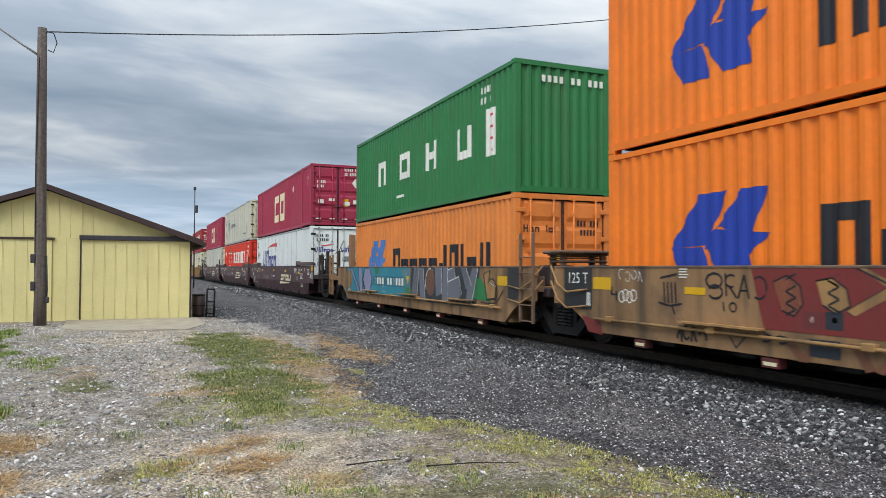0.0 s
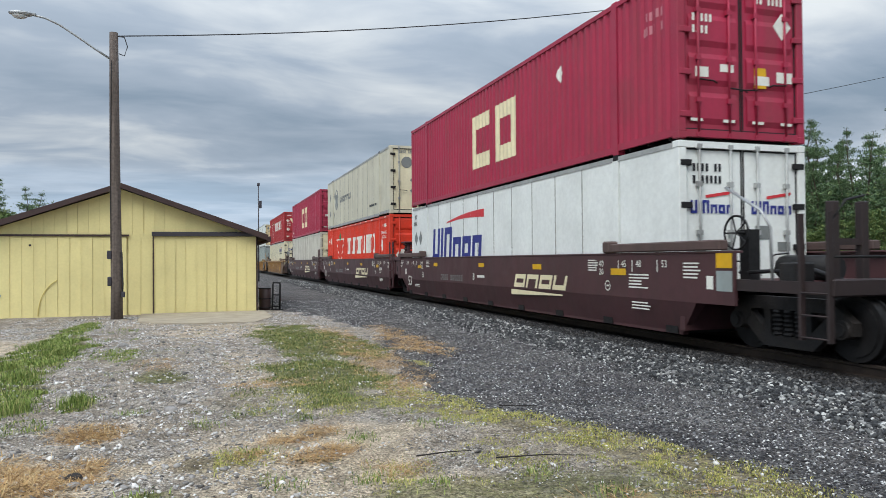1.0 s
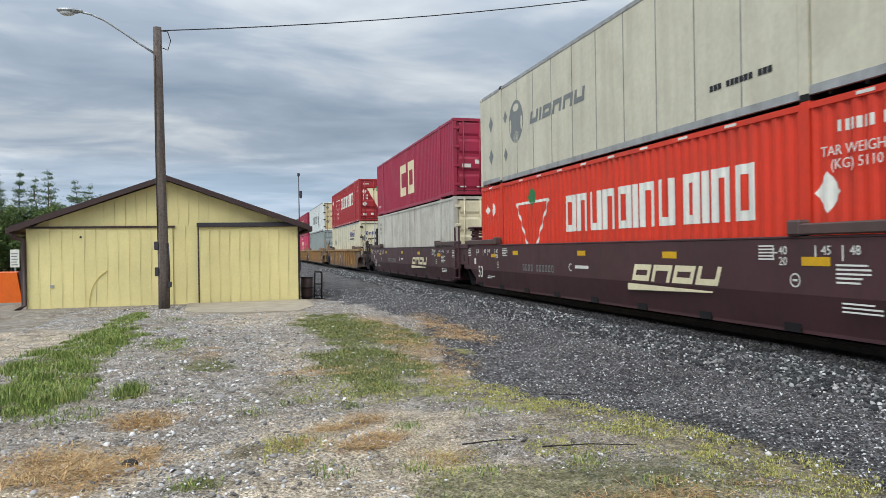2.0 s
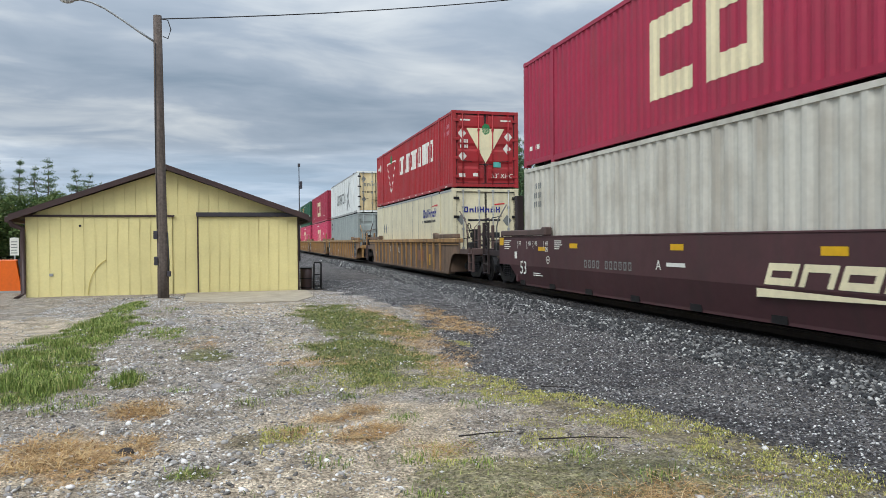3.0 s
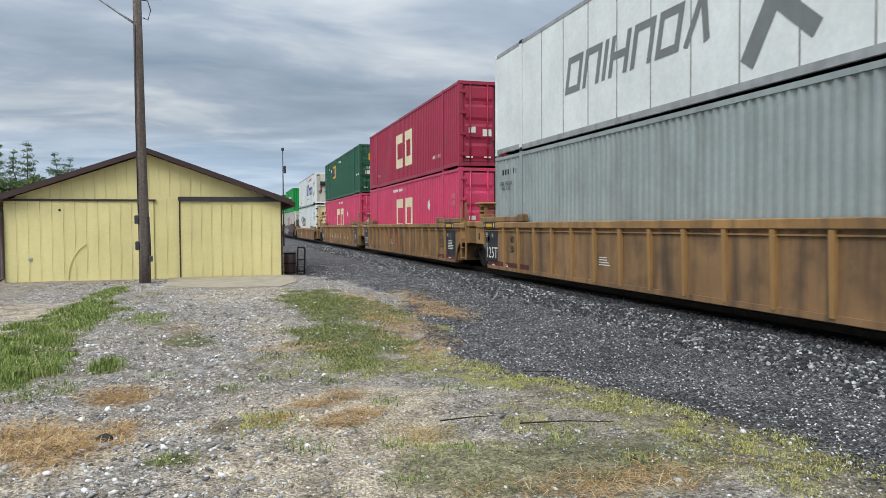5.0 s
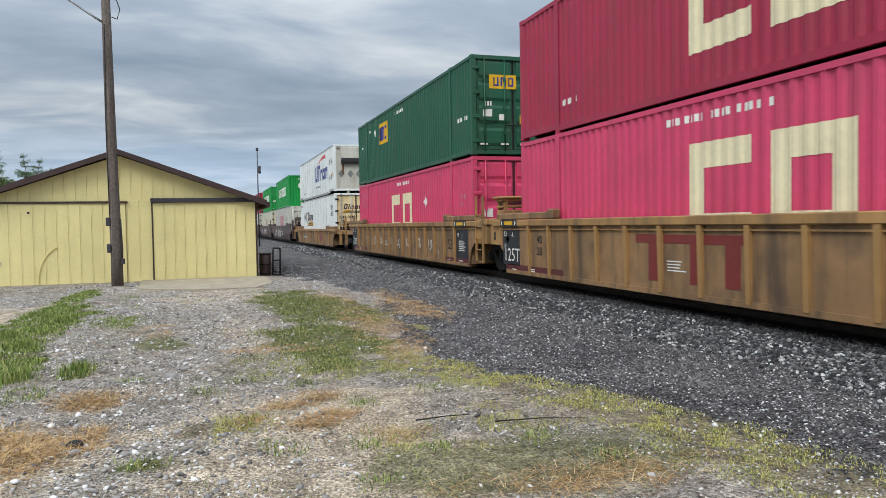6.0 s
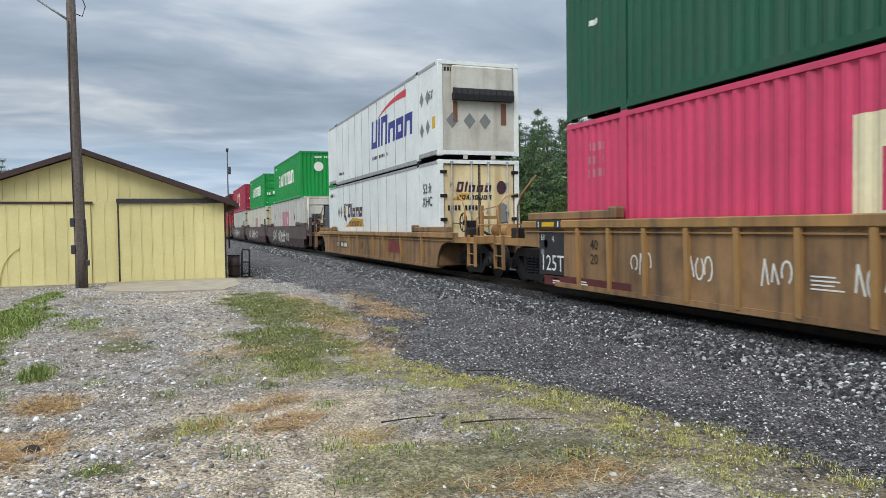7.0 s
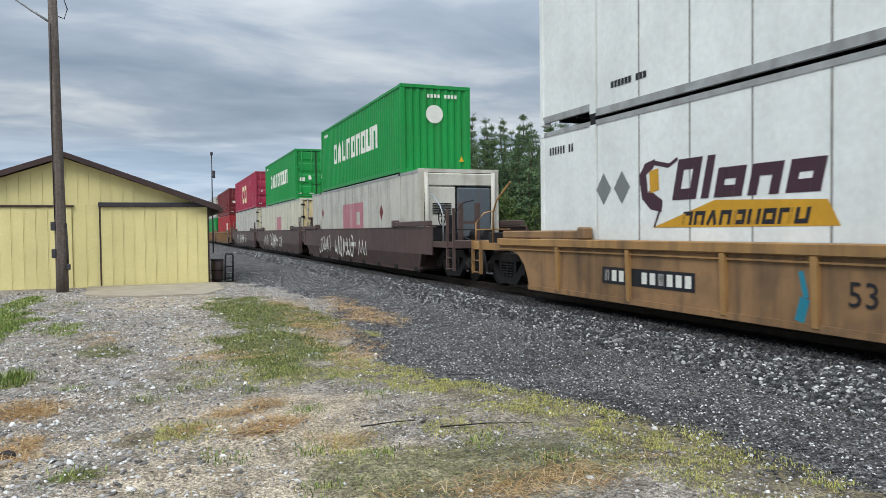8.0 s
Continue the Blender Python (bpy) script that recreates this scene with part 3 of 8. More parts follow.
def well_car(label, s, style, near, far, hn, hf, half=8.15, top=1.45, web=M_TAN, chord=M_TANLT, low=0.15, marks=(), texts=(), guard=True, far_truck=False, endcol=None):
    """A well wagon; origin on the rail's top at its middle. near and far: 'art' (a truck shared with the next) or 'cpl' (a coupler)."""
    m = pose(XC, s, RAIL)
    c = thing("well_car", m, label, "well car", "well cars of the train")
    MOVERS.append((c, s, RAIL))
    ribbed = style == "ribbed"
    X = 1.50
    endcol = endcol or (chord if ribbed else web)

    def end_y(kind):
        return half + (1.35 if kind == "cpl" else 1.25)

    yn, yf = end_y(near), end_y(far)
    hfar = half + (0.45 if ribbed and far == "art" else 0.0)
    arch = [(0.0, low), (0.07, low + 0.22), (0.22, 0.62), (0.45, 0.80), (0.75, 0.88)] if ribbed else [(0.0, low), (0.5, 0.62), (0.8, 0.66)] if style == "plain" else [(0.0, low + 0.05), (0.35, 0.50), (0.8, 0.72)]
    pts = [(-half - a0, b0) for a0, b0 in arch[::-1]] + [(hfar + a0, b0) for a0, b0 in arch]
    e0 = arch[-1][1]
    yf = max(yf, hfar + arch[-1][0] + 0.02)
    pts = [(-yn, e0)] + pts + [(yf, e0), (yf, top - 0.02), (-yn, top - 0.02)]
    for sx in (-1, 1):
        bm = bmesh.new()
        if style == "plain":
            prism(bm, [(-yn, 0.66), (yf, 0.66), (yf, top - 0.02), (-yn, top - 0.02)], *sorted((sx * (X - 0.05), sx * X)))
            part("side_plate", bm, web, c)
            bm = bmesh.new()
            v = [bm.verts.new((sx * xx, yy, zz)) for xx, yy, zz in ((X - 0.001, -half - 0.5, 0.66), (X - 0.001, half + 0.5, 0.66), (X - 0.13, half, low), (X - 0.13, -half, low), (X - 0.2, -half - 0.5, 0.66), (X - 0.2, half + 0.5, 0.66), (X - 0.2, half, low), (X - 0.2, -half, low))]
            for f in ((0, 1, 2, 3), (4, 7, 6, 5), (0, 3, 7, 4), (1, 5, 6, 2), (3, 2, 6, 7), (0, 4, 5, 1)):
                bm.faces.new([v[i] for i in f])
            part("lower_side", bm, web, c)
        else:
            prism(bm, pts, *sorted((sx * (X - 0.05), sx * X)))
            part("side_plate", bm, web, c)
        bm = bmesh.new()
        if ribbed:
            box(bm, *sorted((sx * (X - 0.16), sx * (X + 0.075))), -yn, yf, top - 0.15, top, 0.015)
            part("top_chord", bm, chord, c)
        else:
            box(bm, *sorted((sx * (X - 0.16), sx * (X + 0.012))), -yn, yf, top - 0.035, top, 0.008)
            part("top_chord", bm, chord, c)
        bm = bmesh.new()
        if style == "ledge":
            tube(bm, [(sx * (X + 0.05), -half + 0.1, 0.52), (sx * (X + 0.05), half - 0.1, 0.52)], 0.024, 8)
            for i in range(6):
                y = -half + 0.5 + i * (2 * half - 1.0) / 5
                box(bm, *sorted((sx * (X - 0.02), sx * (X + 0.085))), y - 0.08, y + 0.08, 0.49, 0.58, 0.01)
            for i in range(3):
                y = -half + 2.2 + i * 3.6
                box(bm, *sorted((sx * X, sx * (X + 0.13))), y - 0.72, y + 0.72, 0.60, 0.625)
            part("side_ledge", bm, M_TANLT, c)
            for i in range(5):
                y = -half + 1.2 + i * (2 * half - 2.4) / 4
                bm = bmesh.new()
                box(bm, *sorted((sx * (X - 0.15), sx * (X - 0.01))), y - 0.13, y + 0.13, low - 0.09, low + 0.03)
                blk = part("tie_down_block", bm, M_MAROON, c)
                bm = bmesh.new()
                box(bm, *sorted((sx * (X - 0.012), sx * (X - 0.004))), y - 0.10, y + 0.10, low - 0.065, low - 0.02)
                part("reflector", bm, I_CREAM, blk)
        else:
            box(bm, *sorted((sx * (X - 0.24), sx * (X + (0.03 if ribbed else -0.125)))), -half, hfar, low - 0.03, low + 0.06)
            part("bottom_chord", bm, web, c)
        if guard:
            for sy, ye in ((-1, yn), (1, yf)):
                bm = bmesh.new()
                box(bm, *sorted((sx * (X - 0.12), sx * (X + 0.05))), *sorted((sy * (half - 2.0), sy * (ye - 0.25))), top + 0.01, top + 0.165, 0.02)
                box(bm, *sorted((sx * (X - 0.14), sx * (X + 0.065))), *sorted((sy * (half - 2.15), sy * (half - 1.9))), top, top + 0.22, 0.03)
                part("end_guard", bm, web if style != "plain" else M_WELLDARK, c)
    if ribbed:
        bm = bmesh.new()
        box(bm, -X - 0.035, -X + 0.001, -yn + 0.05, yf - 0.05, top - 0.235, top - 0.21)
        part("web_lip", bm, chord, c)
        # a low well has fewer, wider-spaced ribs
        n = 15
        stations = [-6.98 + i * 14.2 / (n - 1) for i in range(n)] if top > 1.3 else [-7.0, -4.8, -2.7, -1.25, 1.25, 2.7, 4.8, 7.0]
        bm = bmesh.new()
        prism(bm, [(-0.075, top - 0.152), (0.0, top - 0.152), (0.0, low + 0.02), (-0.045, low + 0.02)], -0.045, 0.045, "y")
        # chord paint is paler than the web's: sunlit ribs partly put into colour
        me = mesh_of("rib", bm, chord)
        for i, y in enumerate(stations):
            share("rib", me, c, pose(-X + 0.001, y, 0))
            if i % 2 == 0:
                share("rib", me, c, pose(X - 0.001, y, 0, 0, 0, 180))
    bm = bmesh.new()
    for i in range(9):
        y = -half + 0.1 + i * (2 * half - 0.5) / 8
        box(bm, -X + 0.1, X - 0.1, y, y + 0.32, low - 0.02, low + 0.1)
    box(bm, -0.3, 0.3, -half, half, low, low + 0.08)
    part("well_floor", bm, M_STEEL, c)
    for sy, kind, ye, hp in ((-1, near, yn, hn), (1, far, yf, hf)):
        bm = bmesh.new()
        box(bm, -X + 0.06, X - 0.06, *sorted((sy * (half + 0.02), sy * (half + 0.14))), low + 0.05, 1.0)
        box(bm, -X + 0.06, X - 0.06, *sorted((sy * (half + 0.14), sy * (ye + 0.0))), 0.90, 1.0)
        part("bulkhead", bm, web, c)
        if kind == "art":
            for sx in (-1, 1) if style != "ledge" else ():
                bm = bmesh.new()
                prism(bm, [(sy * (ye - 0.5), 0.80), (sy * (ye + 0.22), 0.80), (sy * (ye + 0.22), top - 0.18), (sy * (ye + 0.05), top + 0.02), (sy * (ye - 0.5), top + 0.02)], *sorted((sx * 0.92, sx * (X + 0.02))))
                box(bm, *sorted((sx * 0.9, sx * (X + 0.05))), *sorted((sy * (ye - 0.55), sy * (ye + 0.26))), top - 0.12, top + 0.05, 0.02)
                eb = part("end_box", bm, chord, c)
                # no opening cut: a black plate paints the pocket's dark inside
                bm = bmesh.new()
                box(bm, *sorted((sx * (X + 0.015), sx * (X + 0.026))), *sorted((sy * (ye - 0.12), sy * (ye - 0.02))), 0.92, 1.12)
                part("pocket_hole", bm, M_RUBBER, eb)
            if style == "ledge":
                for k, (x0, x1, y0, y1, z0, z1) in enumerate(((-1.42, -1.2, 0.4, 1.15, 0.95, 1.20), (-1.3, -0.7, 0.9, 1.4, 0.78, 0.98), (1.1, 1.42, 0.4, 1.2, 0.9, 1.25), (-1.0, -0.4, 0.5, 0.9, 1.0, 1.42))):
                    bm = bmesh.new()
                    box(bm, x0, x1, *sorted((sy * (half + y0), sy * (half + y1))), z0, z1, 0.03)
                    part("end_box", bm, M_TANDK if k % 2 == 0 else M_ENDBROWN, c)
                for dz in (0.0, 0.28):
                    bm = bmesh.new()
                    tube(bm, [(-X - 0.03, sy * (half + 0.15), 0.72 + dz), (-X - 0.06, sy * (half + 0.75), 0.66 + dz), (-X - 0.03, sy * (half + 1.1), 0.80 + dz), (-X + 0.05, sy * (half + 1.45), 1.12 + dz)], 0.018, 6)
                    part("curved_grab_rail", bm, M_TANLT, c)
            bm = bmesh.new()
            box(bm, -0.42, 0.42, *sorted((sy * (half + 0.1), sy * hp)), 0.62, 0.90, 0.02)
            part("centre_sill", bm, M_STEEL, c)
            if sy < 0:
                x0, x1, yy = -1.05, 0.15, sy * (ye - 0.10)
                bm = bmesh.new()
                kz = 0.42 if style == "ledge" else 1.0
                for xx in (x0 + 0.08, x1 - 0.20):
                    for dy in (-0.22, 0.16):
                        box(bm, xx, xx + 0.12, yy + dy, yy + dy + 0.08, 1.0, top + 0.60 * kz, 0.01)
                box(bm, x0 + 0.06, x1 - 0.06, yy - 0.24, yy + 0.24, top + 0.16 * kz, top + 0.28 * kz, 0.015)
                frame_ = part("connector_frame", bm, chord, c)
                for k, (dz, wd) in enumerate(((0.34, 0.04), (0.43, 0.10), (0.51, 0.02))):
                    bm = bmesh.new()
                    box(bm, x0 + wd, x1 - wd * 1.5, yy - 0.26 + wd, yy + 0.25 - wd * 0.5, top + dz * kz, top + (dz + 0.06) * kz, 0.008)
                    part("stacked_plate", bm, chord if k != 1 else M_TANDK, frame_)
                bm = bmesh.new()
                box(bm, x0 - 0.05, x1 + 0.05, yy - 0.32, yy + 0.32, top + 0.58 * kz, top + 0.58 * kz + 0.07, 0.025)
                part("top_plate", bm, chord, frame_)
                for xx in (-0.9, -0.35):
                    bm = bmesh.new()
                    tube(bm, [(xx, yy - 0.3, 1.05), (xx - 0.1, yy - 0.55, 0.75), (xx, yy - 0.75, 0.62)], 0.03, 6)
                    part("brake_hose", bm, M_RUBBER, c)
                ladder(c, -X - 0.05, -ye - 0.0, 0.28, top + 0.65, chord, 0.5, 5)
        else:
            yo = hp - 0.55
            bm = bmesh.new()
            box(bm, -0.36, 0.36, *sorted((sy * (half + 0.1), sy * yo)), 0.60, 0.98, 0.02)
            part("centre_sill", bm, M_STEEL if style == "plain" else web, c)
            bm = bmesh.new()
            tube(bm, [(-0.75, sy * (half + 0.6), 1.12), (-0.9, sy * (yo - 0.9), 1.18), (-0.7, sy * (yo - 0.3), 0.95)], 0.035, 6)
            part("air_line", bm, M_RUBBER, c)
            bm = bmesh.new()
            box(bm, -1.38, -1.05, *sorted((sy * (yo - 1.0), sy * (yo - 0.7))), 1.02, 1.28, 0.02)
            part("valve_box", bm, M_TRUCK, c)
            bm = bmesh.new()
            box(bm, -X + 0.02, X - 0.02, *sorted((sy * (yo - 0.14), sy * yo)), 0.86, 1.08, 0.02)
            box(bm, -X + 0.05, X - 0.05, *sorted((sy * (yo - 0.62), sy * (yo - 0.16))), 0.98, 1.02)
            for sx in (-1, 1):
                box(bm, *sorted((sx * (X - 0.12), sx * (X - 0.03))), *sorted((sy * (ye - 0.02), sy * yo)), 0.88, 1.04)
            part("end_sill", bm, endcol, c)
            bm = bmesh.new()
            box(bm, -0.12, 0.12, *sorted((sy * yo, sy * (hp - 0.12))), 0.72, 0.90)
            box(bm, -0.2, 0.2, *sorted((sy * (hp - 0.28), sy * (hp + 0.02))), 0.66, 0.96, 0.05)
            tube(bm, [(0.25, sy * (yo - 0.05), 0.7), (0.3, sy * (hp - 0.2), 0.42), (0.26, sy * (hp), 0.36)], 0.035, 6)
            part("coupler", bm, M_TRUCK, c)
            bm = bmesh.new()
            for yy in (yo - 0.5, yo - 0.06):
                box(bm, -X - 0.02, -X + 0.05, *sorted((sy * yy - 0.025, sy * yy + 0.025)), 0.30, 1.10 if ribbed else top + 0.45)
            for z in (0.34, 0.62, 0.90):
                tube(bm, [(-X - 0.01, sy * (yo - 0.5), z), (-X - 0.01, sy * (yo - 0.06), z)], 0.014, 6)
            part("corner_ladder", bm, endcol, c)
            bm = bmesh.new()
            yy = sy * (yo - 0.08)
            tube(bm, [(-1.42, yy, 1.05), (-1.42, yy, top + 0.35), (-1.2, yy, top + 0.60), (-0.9, yy, top + 0.66)], 0.018, 6)
            part("end_handrail", bm, M_STEEL if style != "ribbed" else endcol, c)
            for rail in ([(0.9, yy, 1.05), (0.9, yy, top + 0.1), (1.42, yy, top + 0.1), (1.42, yy, 1.05)], [(-1.42, yy, 1.35), (-0.5, yy, 1.35)]):
                bm = bmesh.new()
                tube(bm, rail, 0.018, 6)
                part("end_handrail", bm, M_STEEL if style != "ribbed" else endcol, c)
            bm = bmesh.new()
            tube(bm, [(-1.38, sy * (half + 1.95), 0.98), (-1.38, sy * (half + 1.92), 1.75), (-1.38, sy * (half + 1.75), 2.0), (-1.38, sy * (half + 1.05), 2.38)], 0.022, 6)
            part("bent_grab_rail", bm, M_GALV if style == "plain" else endcol, c)
            bm = bmesh.new()
            pw = 0.045 if ribbed else 0.10 if sy > 0 else 0.06
            py = sy * (half + 0.5 if sy > 0 else hp - half > 3 and yo - 0.28 or yo - 0.25)
            for xx in (-1.2, -0.72):
                box(bm, xx - pw, xx + pw, py - pw, py + pw, 0.98, 1.85 if ribbed else 2.6 if sy > 0 else 2.05, 0.012)
            box(bm, -1.22, -0.70, py - 0.04, py + 0.04, 1.5, 1.58)
            if sy < 0 or not ribbed:
                part("bracing_stand", bm, endcol, c)
            else:
                bm.free()
            if sy < 0:
                bm = bmesh.new()
                cy, cz = -(half + 0.75), top + 0.28
                cyc = [(-0.95, cy + 0.26 * math.cos(2 * math.pi * k / 18), cz + 0.26 * math.sin(2 * math.pi * k / 18)) for k in range(19)]
                tube(bm, cyc, 0.018, 6)
                for k in range(5):
                    a0 = 2 * math.pi * k / 5
                    tube(bm, [(-0.95, cy, cz), (-0.95, cy + 0.26 * math.cos(a0), cz + 0.26 * math.sin(a0))], 0.012, 5)
                tube(bm, [(-0.95, cy, cz), (-0.7, cy, cz)], 0.03, 6)
                box(bm, -0.8, -0.6, cy - 0.1, cy + 0.1, 1.0, cz + 0.05)
                part("brake_wheel", bm, M_STEEL, c)
                bm = bmesh.new()
                tube(bm, [(0.2, -(half + 0.5), 1.18), (0.2, -(half + 1.5), 1.18)], 0.2, 12)
                part("air_reservoir", bm, endcol if ribbed else M_STEEL, c)
        if kind == "cpl":
            truck(c, sy * (half + 1.85))
        elif sy < 0 or far_truck:
            truck(c, sy * hp)
    for nm, mat, polys in marks:
        bm = bmesh.new()
        decal_side(bm, polys, -X, None, 0.005)
        ob = part(nm, bm, mat, c)
        if len(polys) > 1:
            ob["kind"] = "stuff"
    for nm, body, size, mat, y, z in texts:
        text_part(nm, body, size, mat, c, on_side(-X - 0.005, y, z))
    return c


BASE = RAIL + 0.39                      # underside of the lower container


def load(s, *args, z=BASE, **kw):
    label, length, height, col = args
    c = container(label, pose(XC, s, z), length, height, col, **kw)
    MOVERS.append((c, s, z))
    return z + height


# -- painted devices, as plain shapes
def badge_pair(mat=I_CREAM, z=0.66, c0=0.0):
    """An open bracket beside a hollow square, the device of the crimson containers."""
    return ("emblem", mat, wordmark(["bracket"], c0 + 1.65, z, 1.42, 1.5, 0.40, 0.3) + wordmark(["ring"], c0 - 0.1, z, 1.42, 1.5, 0.40, 0.3))


def small_stencil(y, z, n=2, w=1.1, seed=1, mat=I_WHITE):
    return ("stencil_print", mat, [rect(y - i * 0.12 - 0.075, y - i * 0.12, z - k * 0.2, z - k * 0.2 + 0.12) for k in range(n) for i in range(int(w / 0.12)) if (i + seed) % 5])


def swoosh(y0, y1, z, rise, t):
    out, n = [], 9
    for i in range(n):
        a0, a1 = i / n, (i + 1) / n
        f = lambda v: (y0 + (y1 - y0) * v, z + rise * (1 - (1 - v) ** 2.2))
        (u0, v0), (u1, v1) = f(a0), f(a1)
        out.append([(u0, v0), (u1, v1), (u1, v1 - t * (0.15 + a1)), (u0, v0 - t * (0.15 + a0))])
    return out


def tire_marks(low=0.55):
    """White block shapes in two groups beside an outlined triangle with a green leaf."""
    first = wordmark(["ring", "arch", "cup", "arch", "ring", "bar", "arch", "cup"], 1.67, 1.32, 0.53, 0.86, 0.16, 0.10)
    second = wordmark(["ring", "bar", "arch", "ring"], -3.17, 1.32, 0.47, 0.88, 0.16, 0.10)
    a0, b0, c0 = (4.93, 2.18), (2.68, 2.18), (3.82, low)
    tri = [bar(*a0, *b0, 0.07), bar(*a0, *c0, 0.07), bar(*b0, *c0, 0.07)]
    leaf = [disc(3.78, 2.32, 0.20, 7, 1.3), [(4.08, 2.42), (3.95, 2.18), (3.78, 2.2)], [(3.48, 2.42), (3.61, 2.18), (3.78, 2.2)], [(3.66, 2.4), (3.9, 2.4), (3.78, 2.66)], rect(3.74, 3.82, 1.95, 2.15)]
    return [("emblem", I_WHITE, first + second + tri), ("leaf_emblem", I_LEAF, leaf),
            ("label_plate", I_WHITE, [diamond(6.9, 2.15, 0.22), diamond(7.45, 2.15, 0.22)])]


def hapag_marks(dz=0.0, blue=I_BLUE):
    """Blue emblem of two slanted lobes, with a row of black block shapes."""
    em = [[(3.93, 2.03), (3.39, 2.04), (3.78, 1.30), (4.54, 1.27)], [(4.54, 1.275), (4.27, 0.80), (3.72, 0.78), (3.86, 1.275)],
          [(3.14, 2.04), (2.70, 2.04), (3.00, 1.35), (3.56, 1.56), (3.62, 1.52)], [(3.80, 1.42), (3.62, 1.52), (3.0, 1.46), (2.66, 1.43), (3.05, 1.15), (3.84, 1.25)],
          [(3.80, 1.25), (3.48, 0.79), (2.94, 0.80), (3.05, 1.18)]]
    em = [[(y, z + dz) for y, z in p] for p in em]
    kinds = ["arch", "lowring", "low", "lowring", "low", "block", "bar", "ring", "bar", "low", "cup"]
    z = 0.70 + dz
    return [("emblem", blue, em), ("wordmark", I_BLACK, wordmark(kinds[:5], 1.93, z, 0.62, 1.03, 0.205, 0.13) + wordmark(kinds[6:], -2.15, z, 0.60, 1.03, 0.205, 0.13) + [rect(-2.05, -1.8, z + 0.39, z + 0.56)])]


def door_stickers(seed, mat=I_WHITE):
    rnd = random.Random(seed)
    out = []
    for x in (-0.95, -0.45, 0.25, 0.72):
        z = rnd.uniform(1.0, 1.3)
        out.append(rect(x, x + rnd.uniform(0.18, 0.34), z, z + rnd.uniform(0.12, 0.26)))
    out += [rect(x, x + 0.24, 0.33, 0.38) for x in (-1.05, -0.4, 0.2, 0.8)]
    return ("door_label", mat, out)


def code_rows(x, z, w, n, seed, mat=I_WHITE):
    return ("code_print", mat, [rect(x + i * 0.085, x + i * 0.085 + 0.05, z - k * 0.2, z - k * 0.2 + 0.13) for k in range(n) for i in range(int(w / 0.085)) if (i * 7 + k * 3 + seed) % 6])


def side_codes(y, z, n=2, mat=I_WHITE, w=0.7):
    return ("code_print", mat, [rect(y - i * 0.1 - 0.06, y - i * 0.1, z - k * 0.24, z - k * 0.24 + 0.15) for k in range(n) for i in range(int(w / 0.1)) if (i * 5 + k) % 7])


